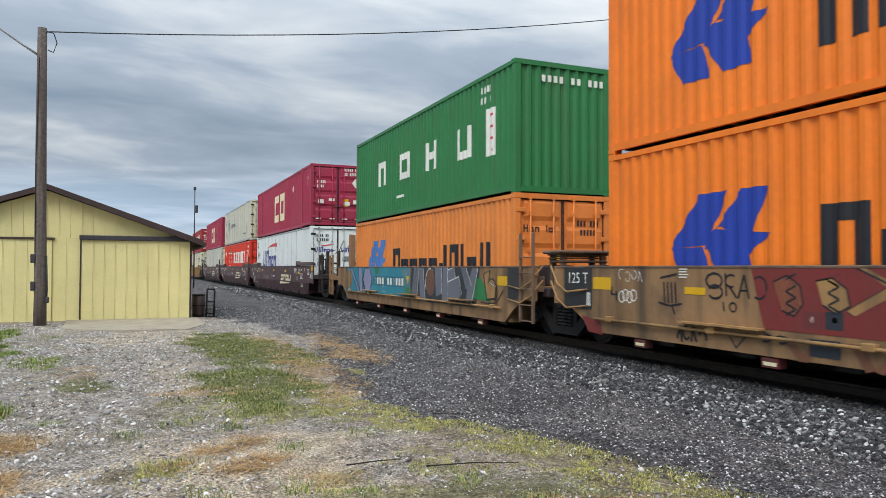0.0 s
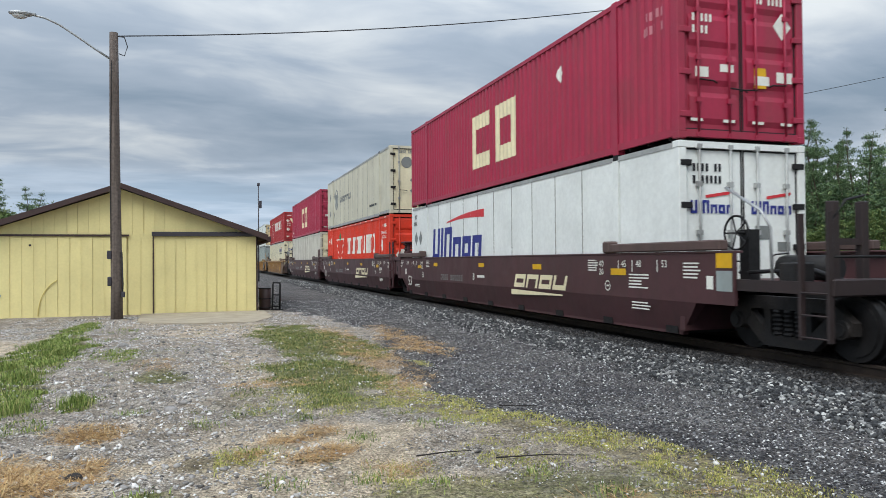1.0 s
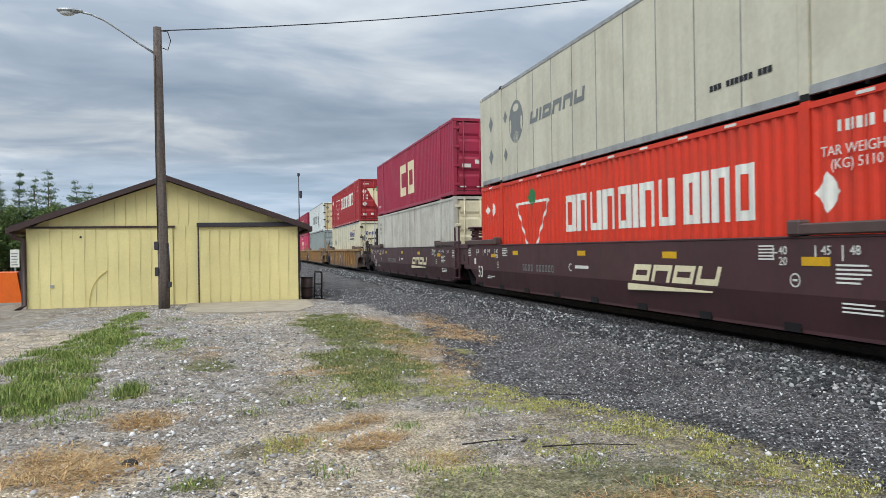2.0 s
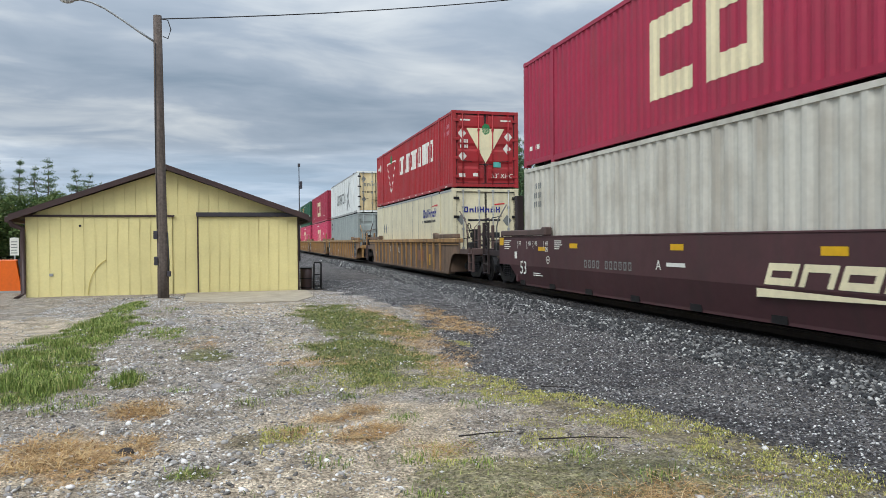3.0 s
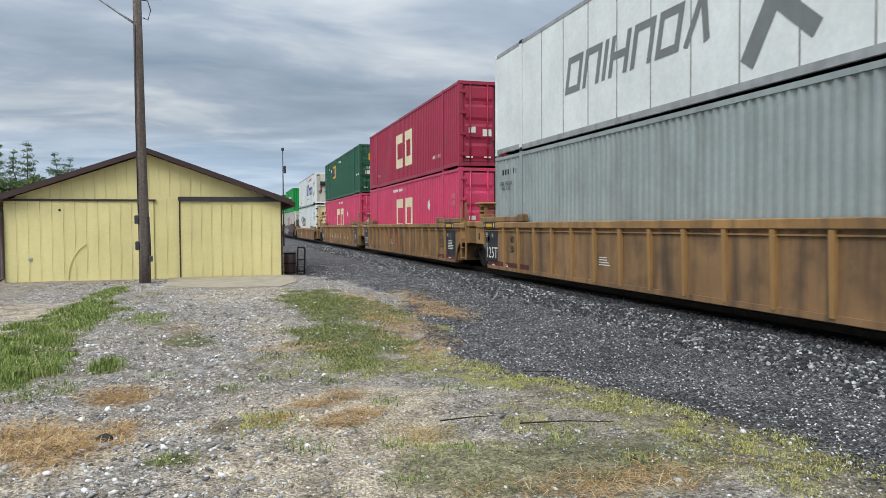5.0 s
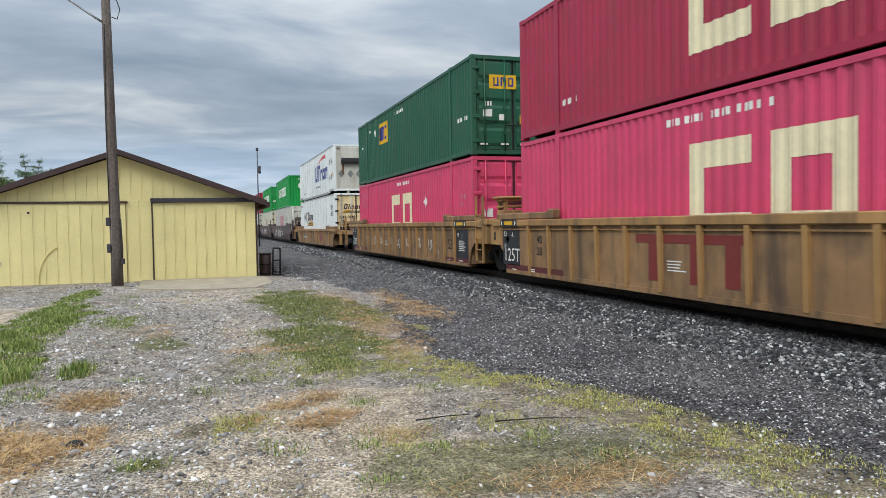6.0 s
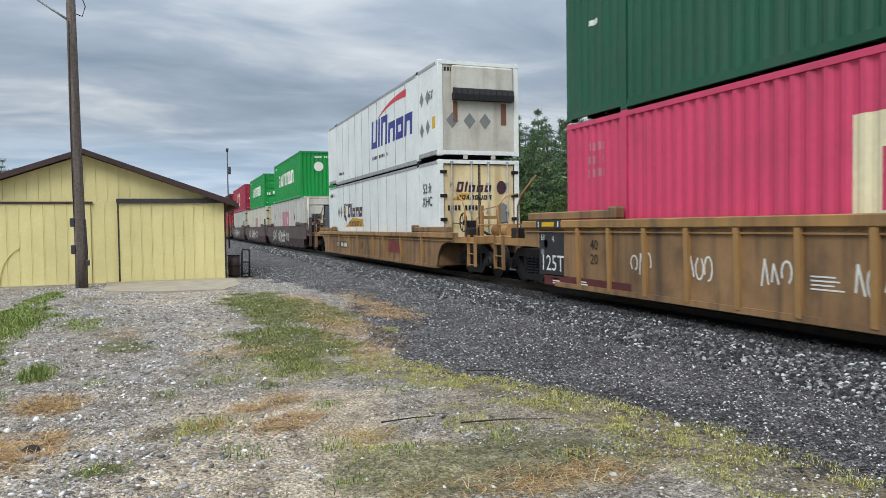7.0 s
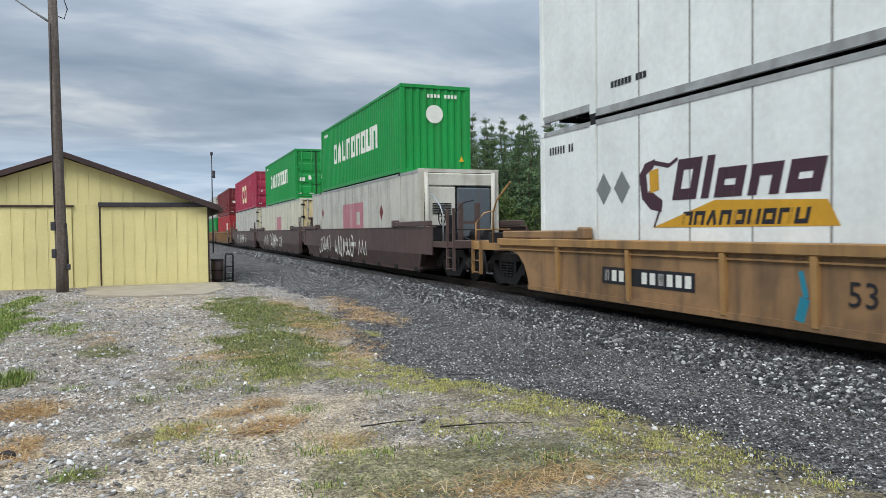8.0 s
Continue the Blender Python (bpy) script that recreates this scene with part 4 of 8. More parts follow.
def train():
    HC = 2.896
    # A and B: two short wells that share a truck, sprayed over
    def strokes(pts, w):
        return [bar(*p, *q, w) for p, q in zip(pts, pts[1:])]

    def loop(y, z, ry, rz, w, a0=0.0, sweep=6.28, n=9):
        return strokes([(y + ry * math.cos(a0 + sweep * k / n), z + rz * math.sin(a0 + sweep * k / n)) for k in range(n + 1)], w)

    def outline(p, w):
        return strokes(p + p[:1], w)

    faces = [[(2.40, 1.2), (2.2, 1.28), (2.02, 1.16), (1.98, 0.95), (2.1, 0.80), (2.28, 0.86)], [(1.80, 1.22), (1.6, 1.26), (1.42, 1.14), (1.38, 0.95), (1.55, 0.86), (1.72, 0.95)]]
    limbs = [[(1.30, 1.37), (1.18, 1.37), (0.55, 0.90), (0.55, 1.02)], [(0.6, 1.36), (0.5, 1.3), (1.32, 0.85), (1.42, 0.90)], [(-0.2, 1.35), (-0.4, 1.35), (-1.1, 0.7), (-0.9, 0.7)], [(-1.3, 1.3), (-1.5, 1.25), (-0.8, 0.72), (-0.6, 0.72)]]
    lower = [[(2.3, 0.54), (2.05, 0.30), (1.95, 0.34), (2.15, 0.54)], [(1.85, 0.54), (2.05, 0.28), (1.92, 0.28), (1.72, 0.54)], [(1.4, 0.55), (1.2, 0.26), (1.08, 0.30), (1.25, 0.55)], [(0.9, 0.55), (1.1, 0.28), (1.0, 0.26), (0.75, 0.55)]]
    spikes = [p for yy, zz in ((2.15, 1.3), (1.58, 1.3)) for p in strokes([(yy + (0.07 if k % 2 else -0.07), zz - k * 0.07) for k in range(8)], 0.025)]
    graf_a = [("spray_paint", I_RUST, [[(2.75, 1.38), (2.55, 0.62), (-4.2, 0.60), (-4.2, 1.38)]]), ("red_spray", I_RUST, [[(6.5, 0.55), (6.3, 0.28), (5.9, 0.26), (5.95, 0.48)]]),
              ("spray_fill", M_TANLT, faces + limbs), ("lower_spray", I_BROWN, lower + [[(y - 2.6, z) for y, z in p] for p in lower]),
              ("navy_panel", I_NIGHT, [rect(1.72, 1.98, 0.67, 0.87), rect(1.46, 1.69, 0.68, 0.88), rect(1.5, 1.9, 0.36, 0.56)]), ("eye_spot", I_WHITE, [disc(1.86, 0.78, 0.035, 8), disc(1.57, 0.79, 0.035, 8)]),
              ("spray_line", I_BLACK, strokes([(5.62, 1.06), (5.66, 0.94), (5.48, 0.94)], 0.03) + strokes([(5.52, 1.0), (5.52, 0.84)], 0.03)
               + [p for k in range(4) for p in strokes([(4.38 - k * 0.08, 1.16), (4.36 - k * 0.08, 0.86)], 0.028)] + strokes([(4.46, 1.22), (4.1, 1.28)], 0.03) + strokes([(4.5, 0.86), (4.25, 0.82), (4.0, 0.86)], 0.028) + strokes([(4.2, 0.82), (4.15, 0.70)], 0.028)
               + loop(3.38, 1.2, 0.15, 0.10, 0.03) + loop(3.36, 1.05, 0.13, 0.09, 0.03, 0.5, 5.2) + strokes([(3.18, 1.3), (3.16, 1.0)], 0.028) + loop(3.08, 1.2, 0.10, 0.08, 0.028, 2.2, -4.2) + strokes([(3.1, 1.12), (2.98, 0.98)], 0.028)
               + strokes([(2.96, 0.98), (2.86, 1.28), (2.78, 0.98)], 0.028) + strokes([(2.92, 1.08), (2.8, 1.08)], 0.025) + loop(2.62, 1.12, 0.12, 0.14, 0.03, 0.9, 4.4) + strokes([(3.22, 0.92), (3.2, 0.80)], 0.025) + loop(3.05, 0.86, 0.06, 0.06, 0.022)
               + outline([(3.13, 0.52), (2.80, 0.54), (3.0, 0.34)], 0.022) + scribble(5, 4.13, 0.32, 0.6, 0.24, 8, 0.04) + spikes + [p for f in faces + limbs for p in outline(f, 0.022)] + scribble(6, 2.68, 0.46, 0.5, 0.1, 5, 0.03)),
              ("spray_tag", I_WHITE, [p for k in range(4) for p in loop(5.38 - k * 0.1, 0.91 + 0.03 * (k % 2), 0.075, 0.09, 0.018)] + scribble(8, 5.45, 1.15, 0.6, 0.2, 8, 0.012)), ("pale_line", I_CREAM, [p for f in limbs for p in strokes(f[:2], 0.03)]),
              ("yellow_patch", I_YEL, [rect(5.66, 6.16, 1.01, 1.21), rect(3.54, 3.94, 1.0, 1.1)]), ("stencil_print", I_WHITE, bars_rows(4.06, 1.36, 0.25, 4, 0.018, 0.02, 4)),
              ("black_panel", M_BLACKP, [rect(6.2, 7.05, 0.66, 1.38)]), ("label_plate", I_WHITE, [rect(6.24, 6.36, 0.72, 0.95)])]
    well_car("sprayed-over tan well car with a long lower pipe ledge", 4.1, "ledge", "cpl", "art", 9.4, 7.75, 6.15, 1.40, M_TAN, M_TANDK, 0.24, graf_a,
             [("stencil", "125 T", 0.27, I_WHITE, 6.62, 1.10)], guard=False)
    zt = load(4.15, "bright orange forty-foot steel container with blue and black markings, lower tier", IN40, HC, M_ORANGE, marks=hapag_marks(), end="doors")
    load(4.15, "bright orange forty-foot steel container with blue and black markings, upper tier", IN40, HC, M_ORANGE, z=zt, marks=hapag_marks(), end="doors")
    fat = [[[(-0.75, 1.37), (-1.15, 1.37), (-0.95, 0.46), (-0.50, 0.46)], [(-1.15, 1.37), (-1.45, 1.37), (-1.62, 0.46), (-1.22, 0.46)]],
           [[(-2.28, 1.37), (-2.72, 1.37), (-2.72, 0.7), (-2.36, 0.62)]], [[(-2.82, 1.37), (-3.12, 1.37), (-3.10, 0.5), (-2.74, 0.5)], [(-3.1, 1.3), (-3.5, 1.37), (-3.6, 1.1), (-3.1, 0.98)], [(-3.1, 1.0), (-3.8, 1.15), (-3.95, 0.72), (-3.5, 0.48), (-3.1, 0.52)]],
           [[(-3.9, 1.37), (-4.2, 1.37), (-4.52, 0.95), (-4.2, 0.85)], [(-4.55, 1.37), (-4.86, 1.37), (-4.5, 0.5), (-4.15, 0.5), (-4.3, 0.9)]]]
    blue = [[(6.2, 1.36), (5.75, 1.36), (5.7, 0.48), (6.12, 0.48)], [(5.8, 1.36), (5.55, 1.36), (4.5, 0.52), (4.75, 0.50)], [(4.75, 1.36), (4.34, 1.36), (4.22, 0.54), (4.55, 0.52)]]
    ring_b = [(4.15, 0.95), (3.95, 1.32), (3.45, 1.34), (3.2, 0.98), (3.4, 0.60), (3.9, 0.58)]
    five = [(-5.15, 1.22), (-5.45, 1.30), (-5.4, 1.05), (-5.75, 0.95), (-5.7, 0.70), (-5.3, 0.66)]
    graf_b = [("spray_base", I_TEAL, [rect(-0.45, 6.25, 0.50, 1.38)]), ("tan_patch", M_TANLT, [[(0.3, 1.3), (-0.4, 1.36), (-0.5, 0.6), (-0.1, 0.55), (0.1, 1.0)], disc(6.0, 0.95, 0.42, 12, 0.8)]),
              ("shade_spray", I_NIGHT, [[(-0.55, 1.36), (-4.95, 1.36), (-4.75, 0.46), (-0.42, 0.46)], disc(3.7, 0.96, 0.55, 12, 0.75)]), ("spray_grey", I_SLATE, [p for f in fat for p in f]),
              ("spray_blue", I_LILAC, blue + [ring_b]), ("spray_brown", I_BROWN, [disc(-1.95, 0.98, 0.33, 14, 1.1)]), ("ring_core", I_NIGHT, [disc(3.68, 0.98, 0.17, 10, 1.2)]),
              ("spray_green", I_LEAF, [[(-4.62, 1.1), (-5.0, 1.15), (-5.5, 0.62), (-4.45, 0.66)], [(0.0, 0.8), (-0.4, 0.8), (-0.42, 0.55), (-0.1, 0.55)], [(2.9, 1.36), (2.4, 1.36), (2.5, 1.16), (2.8, 1.16)]]), ("five_fill", M_TANLT, [five]),
              ("spray_line", I_BLACK, [p for f in blue + [ring_b, five] for p in outline(f, 0.04)] + strokes([(-5.0, 0.6), (-5.7, 0.56), (-6.1, 0.9)], 0.03) + loop(-5.55, 0.85, 0.25, 0.28, 0.035, 0.6, 4.6)),
              ("spray_highlight", I_WHITE, [p for f in fat for g in f for p in strokes(g[:2], 0.03)] + [p for f in fat for g in f for p in strokes(g[1:3], 0.018)] + loop(-1.95, 0.98, 0.33, 0.36, 0.02, -0.5, 2.6) + strokes(five[1:4], 0.02) + loop(1.9, 0.7, 0.2, 0.1, 0.012) + strokes([(6.25, 1.0), (6.1, 0.72), (5.9, 0.52)], 0.03)),
              ("yellow_patch", I_YEL, [rect(-6.26, -5.81, 0.99, 1.19), rect(-3.38, -2.95, 1.0, 1.08), [(-0.1, 1.12), (-0.38, 1.12), (-0.24, 0.9)]]), ("black_panel", M_BLACKP, [rect(-6.75, -6.28, 0.72, 1.38)]),
              ("number_plate_field", I_BLACK, [rect(0.03, 3.08, 0.79, 1.10)]), ("code_print", I_WHITE, [rect(2.72 - i * 0.26, 2.88 - i * 0.26, 0.84, 1.05) for i in range(11) if i != 4])]
    well_car("teal and grey spray-painted tan well car with pipe ledge", 19.6, "ledge", "art", "cpl", 7.75, 9.5, 6.15, 1.40, M_TAN, M_TANDK, 0.18, graf_b, guard=False)
    zt = load(19.6, "faded orange forty-foot steel container with blue and black markings", IN40, 2.59, M_ORANGE2, marks=hapag_marks(-0.16, paint("faded_blue_marking", (74, 122, 186), 0.25)),
              end_marks=[("wordmark", I_BLACK, wordmark(["rung", "lowring", "low", "gap", "bar", "lowring", "bar"], -1.0, 1.75, 0.11, 0.16, 0.03, 0.03, 0, 1)), ("warning_triangle", I_YEL, [[(-0.35, 1.15), (-0.05, 1.15), (-0.2, 1.42)]]), code_rows(0.35, 1.9, 0.6, 2, 3, I_BLACK)])
    load(19.6, "green forty-foot corrugated container with wide-spaced white block shapes", IN40, HC, M_GREEN, z=zt, end="corr",
         marks=[("wordmark", I_WHITE, [p for i, k in enumerate(("arch", "ring", "rung", "cup")) for p in wordmark([k], 3.5 - i * 2.16, 1.08, 0.82, 0.78, 0.2, 0)] + bars_rows(1.6, 0.62, 0.9, 1, 0.08)),
                ("white_panel", I_WHITE, [rect(-5.1, -4.65, 0.95, 2.05)]), ("red_sticker", I_RED, [rect(-4.98, -4.8, 1.05 + i * 0.27, 1.11 + i * 0.27) for i in range(4)]), side_codes(-4.3, 2.45, 2)],
         end_marks=[("code_print", I_WHITE, [rect(-0.55 + i * 0.15, -0.46 + i * 0.15, 2.45, 2.60) for i in range(11) if i not in (4, 7)])])
    # C, D, E: three brown wells
    def bnsf(seed, lt):
        return [("stencil_word", I_CREAM, wordmark(["ring", "arch", "ring", "cup"], -1.78, 0.69, 0.60, 0.31, 0.105, 0.08, 0.38) + [[(-1.63, 0.63), (-4.3, 0.60), (-4.3, 0.575), (-1.63, 0.50)]]),
                ("yellow_patch", I_YEL, [rect(4.3, 4.7, 1.15, 1.26), rect(0.2, 0.6, 1.15, 1.26), rect(-3.3, -2.85, 1.12, 1.24), rect(-6.72, -6.22, 1.05, 1.17), rect(6.11, 6.56, 1.07, 1.17), rect(-9.46, -9.12, 1.2, 1.42), rect(9.12, 9.46, 1.2, 1.42)]),
                ("stencil_print", I_WHITE, bars_rows(-5.38, 1.33, 0.4, 5, 0.022, 0.025, seed) + bars_rows(-6.81, 1.08, 0.62, 5, 0.025, 0.03, seed + 1) + bars_rows(-6.9, 0.60, 0.7, 3, 0.022, 0.03, seed + 2)
                 + bars_rows(-8.35, 1.28, 0.55, 5, 0.025, 0.03, seed + 3) + bars_rows(6.9, 0.50, 0.65, 2, 0.022, 0.03, seed + 4) + bars_rows(9.05, 1.34, 0.6, 5, 0.025, 0.03, seed + 5)
                 + bars_rows(5.55, 1.33, 0.45, 5, 0.022, 0.025, seed + 6) + bars_rows(0.72, 0.93, 0.85, 1, 0.07, 0.03, seed)
                 ),
                ("code_print", I_GREY, [rect(3.83 - i * 0.19 + d, 3.86 - i * 0.19 + d, 0.73, 0.90) for i in range(11) if i != 4 for d in (0.0, 0.085)] + [rect(3.83 - i * 0.19, 3.945 - i * 0.19, z0, z0 + 0.03) for i in range(11) if i != 4 for z0 in (0.73, 0.87)]),
                ("round_stencil", I_WHITE, [bar(yy + 0.09 * math.cos(k * 0.63), 0.85 + 0.09 * math.sin(k * 0.63), yy + 0.09 * math.cos(k * 0.63 + 0.63), 0.85 + 0.09 * math.sin(k * 0.63 + 0.63), 0.02) for yy in (-6.1, 5.94) for k in range(10)]
                 + [rect(yy - 0.045, yy + 0.045, 0.835, 0.865) for yy in (-6.1, 5.94)]),
                ("gauge_bar", I_WHITE, [rect(yy - 0.012, yy + 0.012, 1.12, 1.32) for yy in (-5.68, -6.47, -6.92, -7.66, 6.22, 6.9, 7.33, 8.0)]),
                ("label_plate", I_WHITE, [rect(-9.05, -8.9, 0.88, 1.08), rect(8.06, 8.24, 0.84, 1.03)]), ("equipment_plate", M_GREY, [rect(-9.46, -9.12, 0.86, 1.16)])]

    def bnsf_txt(lt):
        return [("stencil", "53", 0.50, I_WHITE, 7.57, 0.44), ("stencil", lt, 0.26, I_WHITE, 0.97, 0.79),
                *[("stencil", body, 0.17, I_WHITE, yy, z) for body, yy, z in (("40", -5.88, 1.20), ("20", -5.88, 1.05), ("45", -6.66, 1.20), ("48", -7.12, 1.20), ("53", -7.86, 1.20), ("40", 6.02, 1.20), ("20", 6.02, 1.05), ("45", 6.70, 1.20), ("48", 7.13, 1.20), ("53", 7.82, 1.20))]]

    BR = dict(web=M_WELLBROWN, chord=M_WELLBROWN, endcol=M_ENDBROWN)
    well_car("dark brown smooth-sided well car with white stencils", 40.95, "plain", "cpl", "art", 11.75, 9.66, marks=bnsf(1, "B"), texts=bnsf_txt("B"), **BR)
    zt = load(40.95, "white smooth-panelled container with blue word shapes and a red swoosh", IN53, HC, M_WHITE, side="smooth",
              marks=[("wordmark", I_NAVY, wordmark(["cup", "bar", "arch", "low", "lowring", "low"], 5.48, 0.95, 0.73, 1.05, 0.22, 0.13, 0.12)), ("red_swoosh", I_RED, swoosh(3.96, 0.7, 2.16, 0.22, 0.20)),
                     ("grey_placard", I_GREY, [diamond(6.9, 1.75, 0.26), diamond(7.45, 1.75, 0.26)]), side_codes(7.7, 2.45, 2, I_BLACK, 0.4)],
              end_marks=[("wordmark", I_NAVY, [p for x in (-1.05, 0.18) for p in wordmark(["cup", "bar", "arch", "low", "lowring", "low"], x, 1.7, 0.13, 0.22, 0.045, 0.03, 0, 1)]), ("red_swoosh", I_RED, [bar(-0.75, 1.98, -0.2, 2.06, 0.05), bar(0.5, 1.98, 1.02, 2.06, 0.05)]), code_rows(-1.0, 2.4, 0.6, 2, 2, I_BLACK), door_stickers(4, I_GREY)])
    load(40.95, "crimson corrugated container with a large cream emblem", IN53, HC, M_RED, z=zt, marks=[badge_pair(), ("label_plate", I_WHITE, [diamond(-3.85, 2.1, 0.2)]), side_codes(-7.0, 2.2, 2, I_PALE)],
         end_marks=[door_stickers(3), ("yellow_label", I_YEL, [rect(0.25, 0.5, 0.95, 1.3)]), ("white_diamond", I_WHITE, [diamond(0.85, 2.05, 0.24)]), code_rows(0.3, 2.6, 0.6, 2, 1), code_rows(-1.0, 2.0, 0.5, 2, 5)])
    well_car("dark brown smooth-sided well car with white stencils", 60.3, "plain", "art", "art", 9.66, 9.66, marks=bnsf(11, "C"), texts=bnsf_txt("C"), **BR)
    zt = load(60.3, "vermilion corrugated container with white block shapes and triangle emblem", IN53, HC, M_VERM, strips=HC - 0.085, marks=tire_marks() + [side_codes(-6.55, 2.40, 1, w=0.9), ("white_diamond", I_WHITE, [diamond(-6.46, 1.63, 0.28)])],
              texts=[("stencil", "TAR WEIGHT\n(KG) 5110", 0.19, I_WHITE, -6.95, 2.10)],
              end_marks=[("white_diamond", I_WHITE, [diamond(-0.9, 1.2, 0.2)]), door_stickers(6)])
    load(60.3, "aged cream smooth container with grey round emblem", IN53, HC, M_CREAM2, side="smooth", z=zt, door_col=M_CREAM,
         marks=[("grey_emblem", I_GREY, [disc(4.85, 1.64, 0.55, 20, 1.1)] + wordmark(["cup", "bar", "ring", "arch", "arch", "cup"], 3.81, 1.38, 0.52, 0.32, 0.12, 0.10, 0.25) + [[(4.62, 1.3), (4.78, 1.3), (4.78, 1.85), (4.52, 1.95)], [(4.92, 1.3), (5.08, 1.3), (5.18, 1.95), (4.92, 1.85)], rect(4.5, 5.2, 1.86, 1.93)]), ("cream_core", M_CREAM2, [disc(4.85, 1.20, 0.20, 12, 0.9), disc(4.85, 2.03, 0.22, 12, 0.5), disc(5.28, 1.55, 0.07, 8, 3), disc(4.42, 1.55, 0.07, 8, 3)]),
                ("black_print", I_BLACK, [rect(-4.09 - i * 0.106, -4.0 - i * 0.106, 0.57, 0.67) for i in range(14) if i not in (3, 10)]), ("grey_placard", I_GREY, [diamond(7.0, 1.9, 0.25), diamond(7.0, 0.9, 0.25), diamond(5.7, 1.9, 0.2), diamond(5.7, 0.8, 0.2)])],
         end_marks=[("grey_emblem", I_GREY, [disc(-0.55, 2.2, 0.24, 16)]), code_rows(-0.9, 2.58, 1.6, 1, 2, I_GREY), ("grey_placard", I_GREY, [diamond(-0.25, 1.0, 0.2), diamond(-0.25, 1.45, 0.2), diamond(0.6, 1.4, 0.2)])])
    well_car("dark brown smooth-sided well car with white stencils", 79.55, "plain", "art", "cpl", 9.66, 11.6, marks=bnsf(21, "A"), texts=bnsf_txt("A"), far_truck=True, **BR)
    zt = load(79.55, "dingy off-white corrugated container with rust streaks", IN53, HC, M_DINGY, door_col=M_CREAM, marks=[side_codes(7.4, 2.3, 3, I_GREY)], pitch=0.33)
    load(79.55, "crimson corrugated container with a large cream emblem", IN53, HC, M_RED, z=zt, marks=[badge_pair(), small_stencil(7.6, 0.45, 1, 0.8, 3)], end_marks=[door_stickers(8)])
    # F: a single tan ribbed well
    well_car("weathered tan ribbed well car, rust-stained", 102.7, "ribbed", "cpl", "cpl", 11.65, 11.65, 8.12, 1.42, M_TANDK, M_TANLT, endcol=M_WELLDARK,
             marks=[("spray_tag", I_WHITE, scribble(50, 7.3, 0.45, 0.3, 0.6, 5, 0.03) + scribble(51, 3.4, 0.75, 0.5, 0.3, 6, 0.03) + scribble(52, 1.2, 0.75, 0.5, 0.3, 6, 0.03)), ("grey_patch", I_BROWN, [rect(-4.3, -3.2, 0.5, 0.95)]), ("yellow_patch", I_YEL, [rect(-5.35, -5.2, 0.35, 0.8)])])
    zt = load(102.7, "cream smooth-panelled container with small navy word shapes", IN53, HC, M_CREAM, side="smooth",
              marks=[("wordmark", I_NAVY, wordmark(["ring", "low", "bar", "bar", "rung", "low", "lowring", "rung"], -3.31, 1.92, 0.27, 0.36, 0.085, 0.06, 0.1)), ("red_swoosh", I_RED, swoosh(-4.6, -5.75, 2.33, 0.08, 0.07)), ("black_print", I_BLACK, [rect(-3.27 - i * 0.125, -3.17 - i * 0.125, 1.71, 1.81) for i in range(18) if i not in (1, 13)]),
                     ("grey_placard", I_GREY, [diamond(5.83, 1.62, 0.28), diamond(5.26, 1.62, 0.28)])],
              end_marks=[("wordmark", I_NAVY, wordmark(["ring", "low", "bar", "bar", "rung", "low", "lowring", "rung"], -0.85, 2.0, 0.16, 0.22, 0.05, 0.05, 0, 1)), ("red_swoosh", I_RED, [bar(0.35, 2.3, 0.75, 2.34, 0.05)]), ("code_print", I_BLACK, [rect(-0.6 + i * 0.15, -0.5 + i * 0.15, 1.05, 1.25) for i in range(9) if i != 4] + bars_rows(-0.7, 1.75, 1.3, 1, 0.07, 0.03, 2, 1)), ("grey_placard", I_GREY, [diamond(-0.95, 1.75, 0.22), diamond(0.85, 1.7, 0.22)])])
    load(102.7, "dull red corrugated container with white block shapes and triangle emblem", IN53, HC, M_DKRED, z=zt, strips=0.085, end_texts=[("stencil", "53' XHC", 0.24, I_WHITE, 0.66, 0.40)], marks=tire_marks() + [side_codes(-6.9, 2.3, 2, I_PALE)],
         end_marks=[("cream_triangle", I_CREAM, [[(-0.75, 2.25), (0.0, 0.95), (0.75, 2.25)]]), ("leaf_emblem", I_LEAF, [disc(0.02, 2.22, 0.17, 7, 1.3)]), ("white_placard", I_WHITE, [diamond(-0.92, 2.05, 0.2), diamond(0.9, 1.95, 0.2), diamond(0.85, 1.5, 0.2), diamond(-0.9, 1.2, 0.2)]), ("teal_label", paint("teal_label", (90, 180, 170)), [rect(0.3, 0.6, 0.8, 1.0)]), code_rows(-1.0, 1.7, 0.4, 2, 2), ("door_label", I_WHITE, [rect(-1.05, -0.8, 0.42, 0.56), rect(-0.5, -0.3, 0.45, 0.58), rect(-1.0, -0.6, 2.52, 2.58), rect(0.6, 1.0, 2.52, 2.58)])])

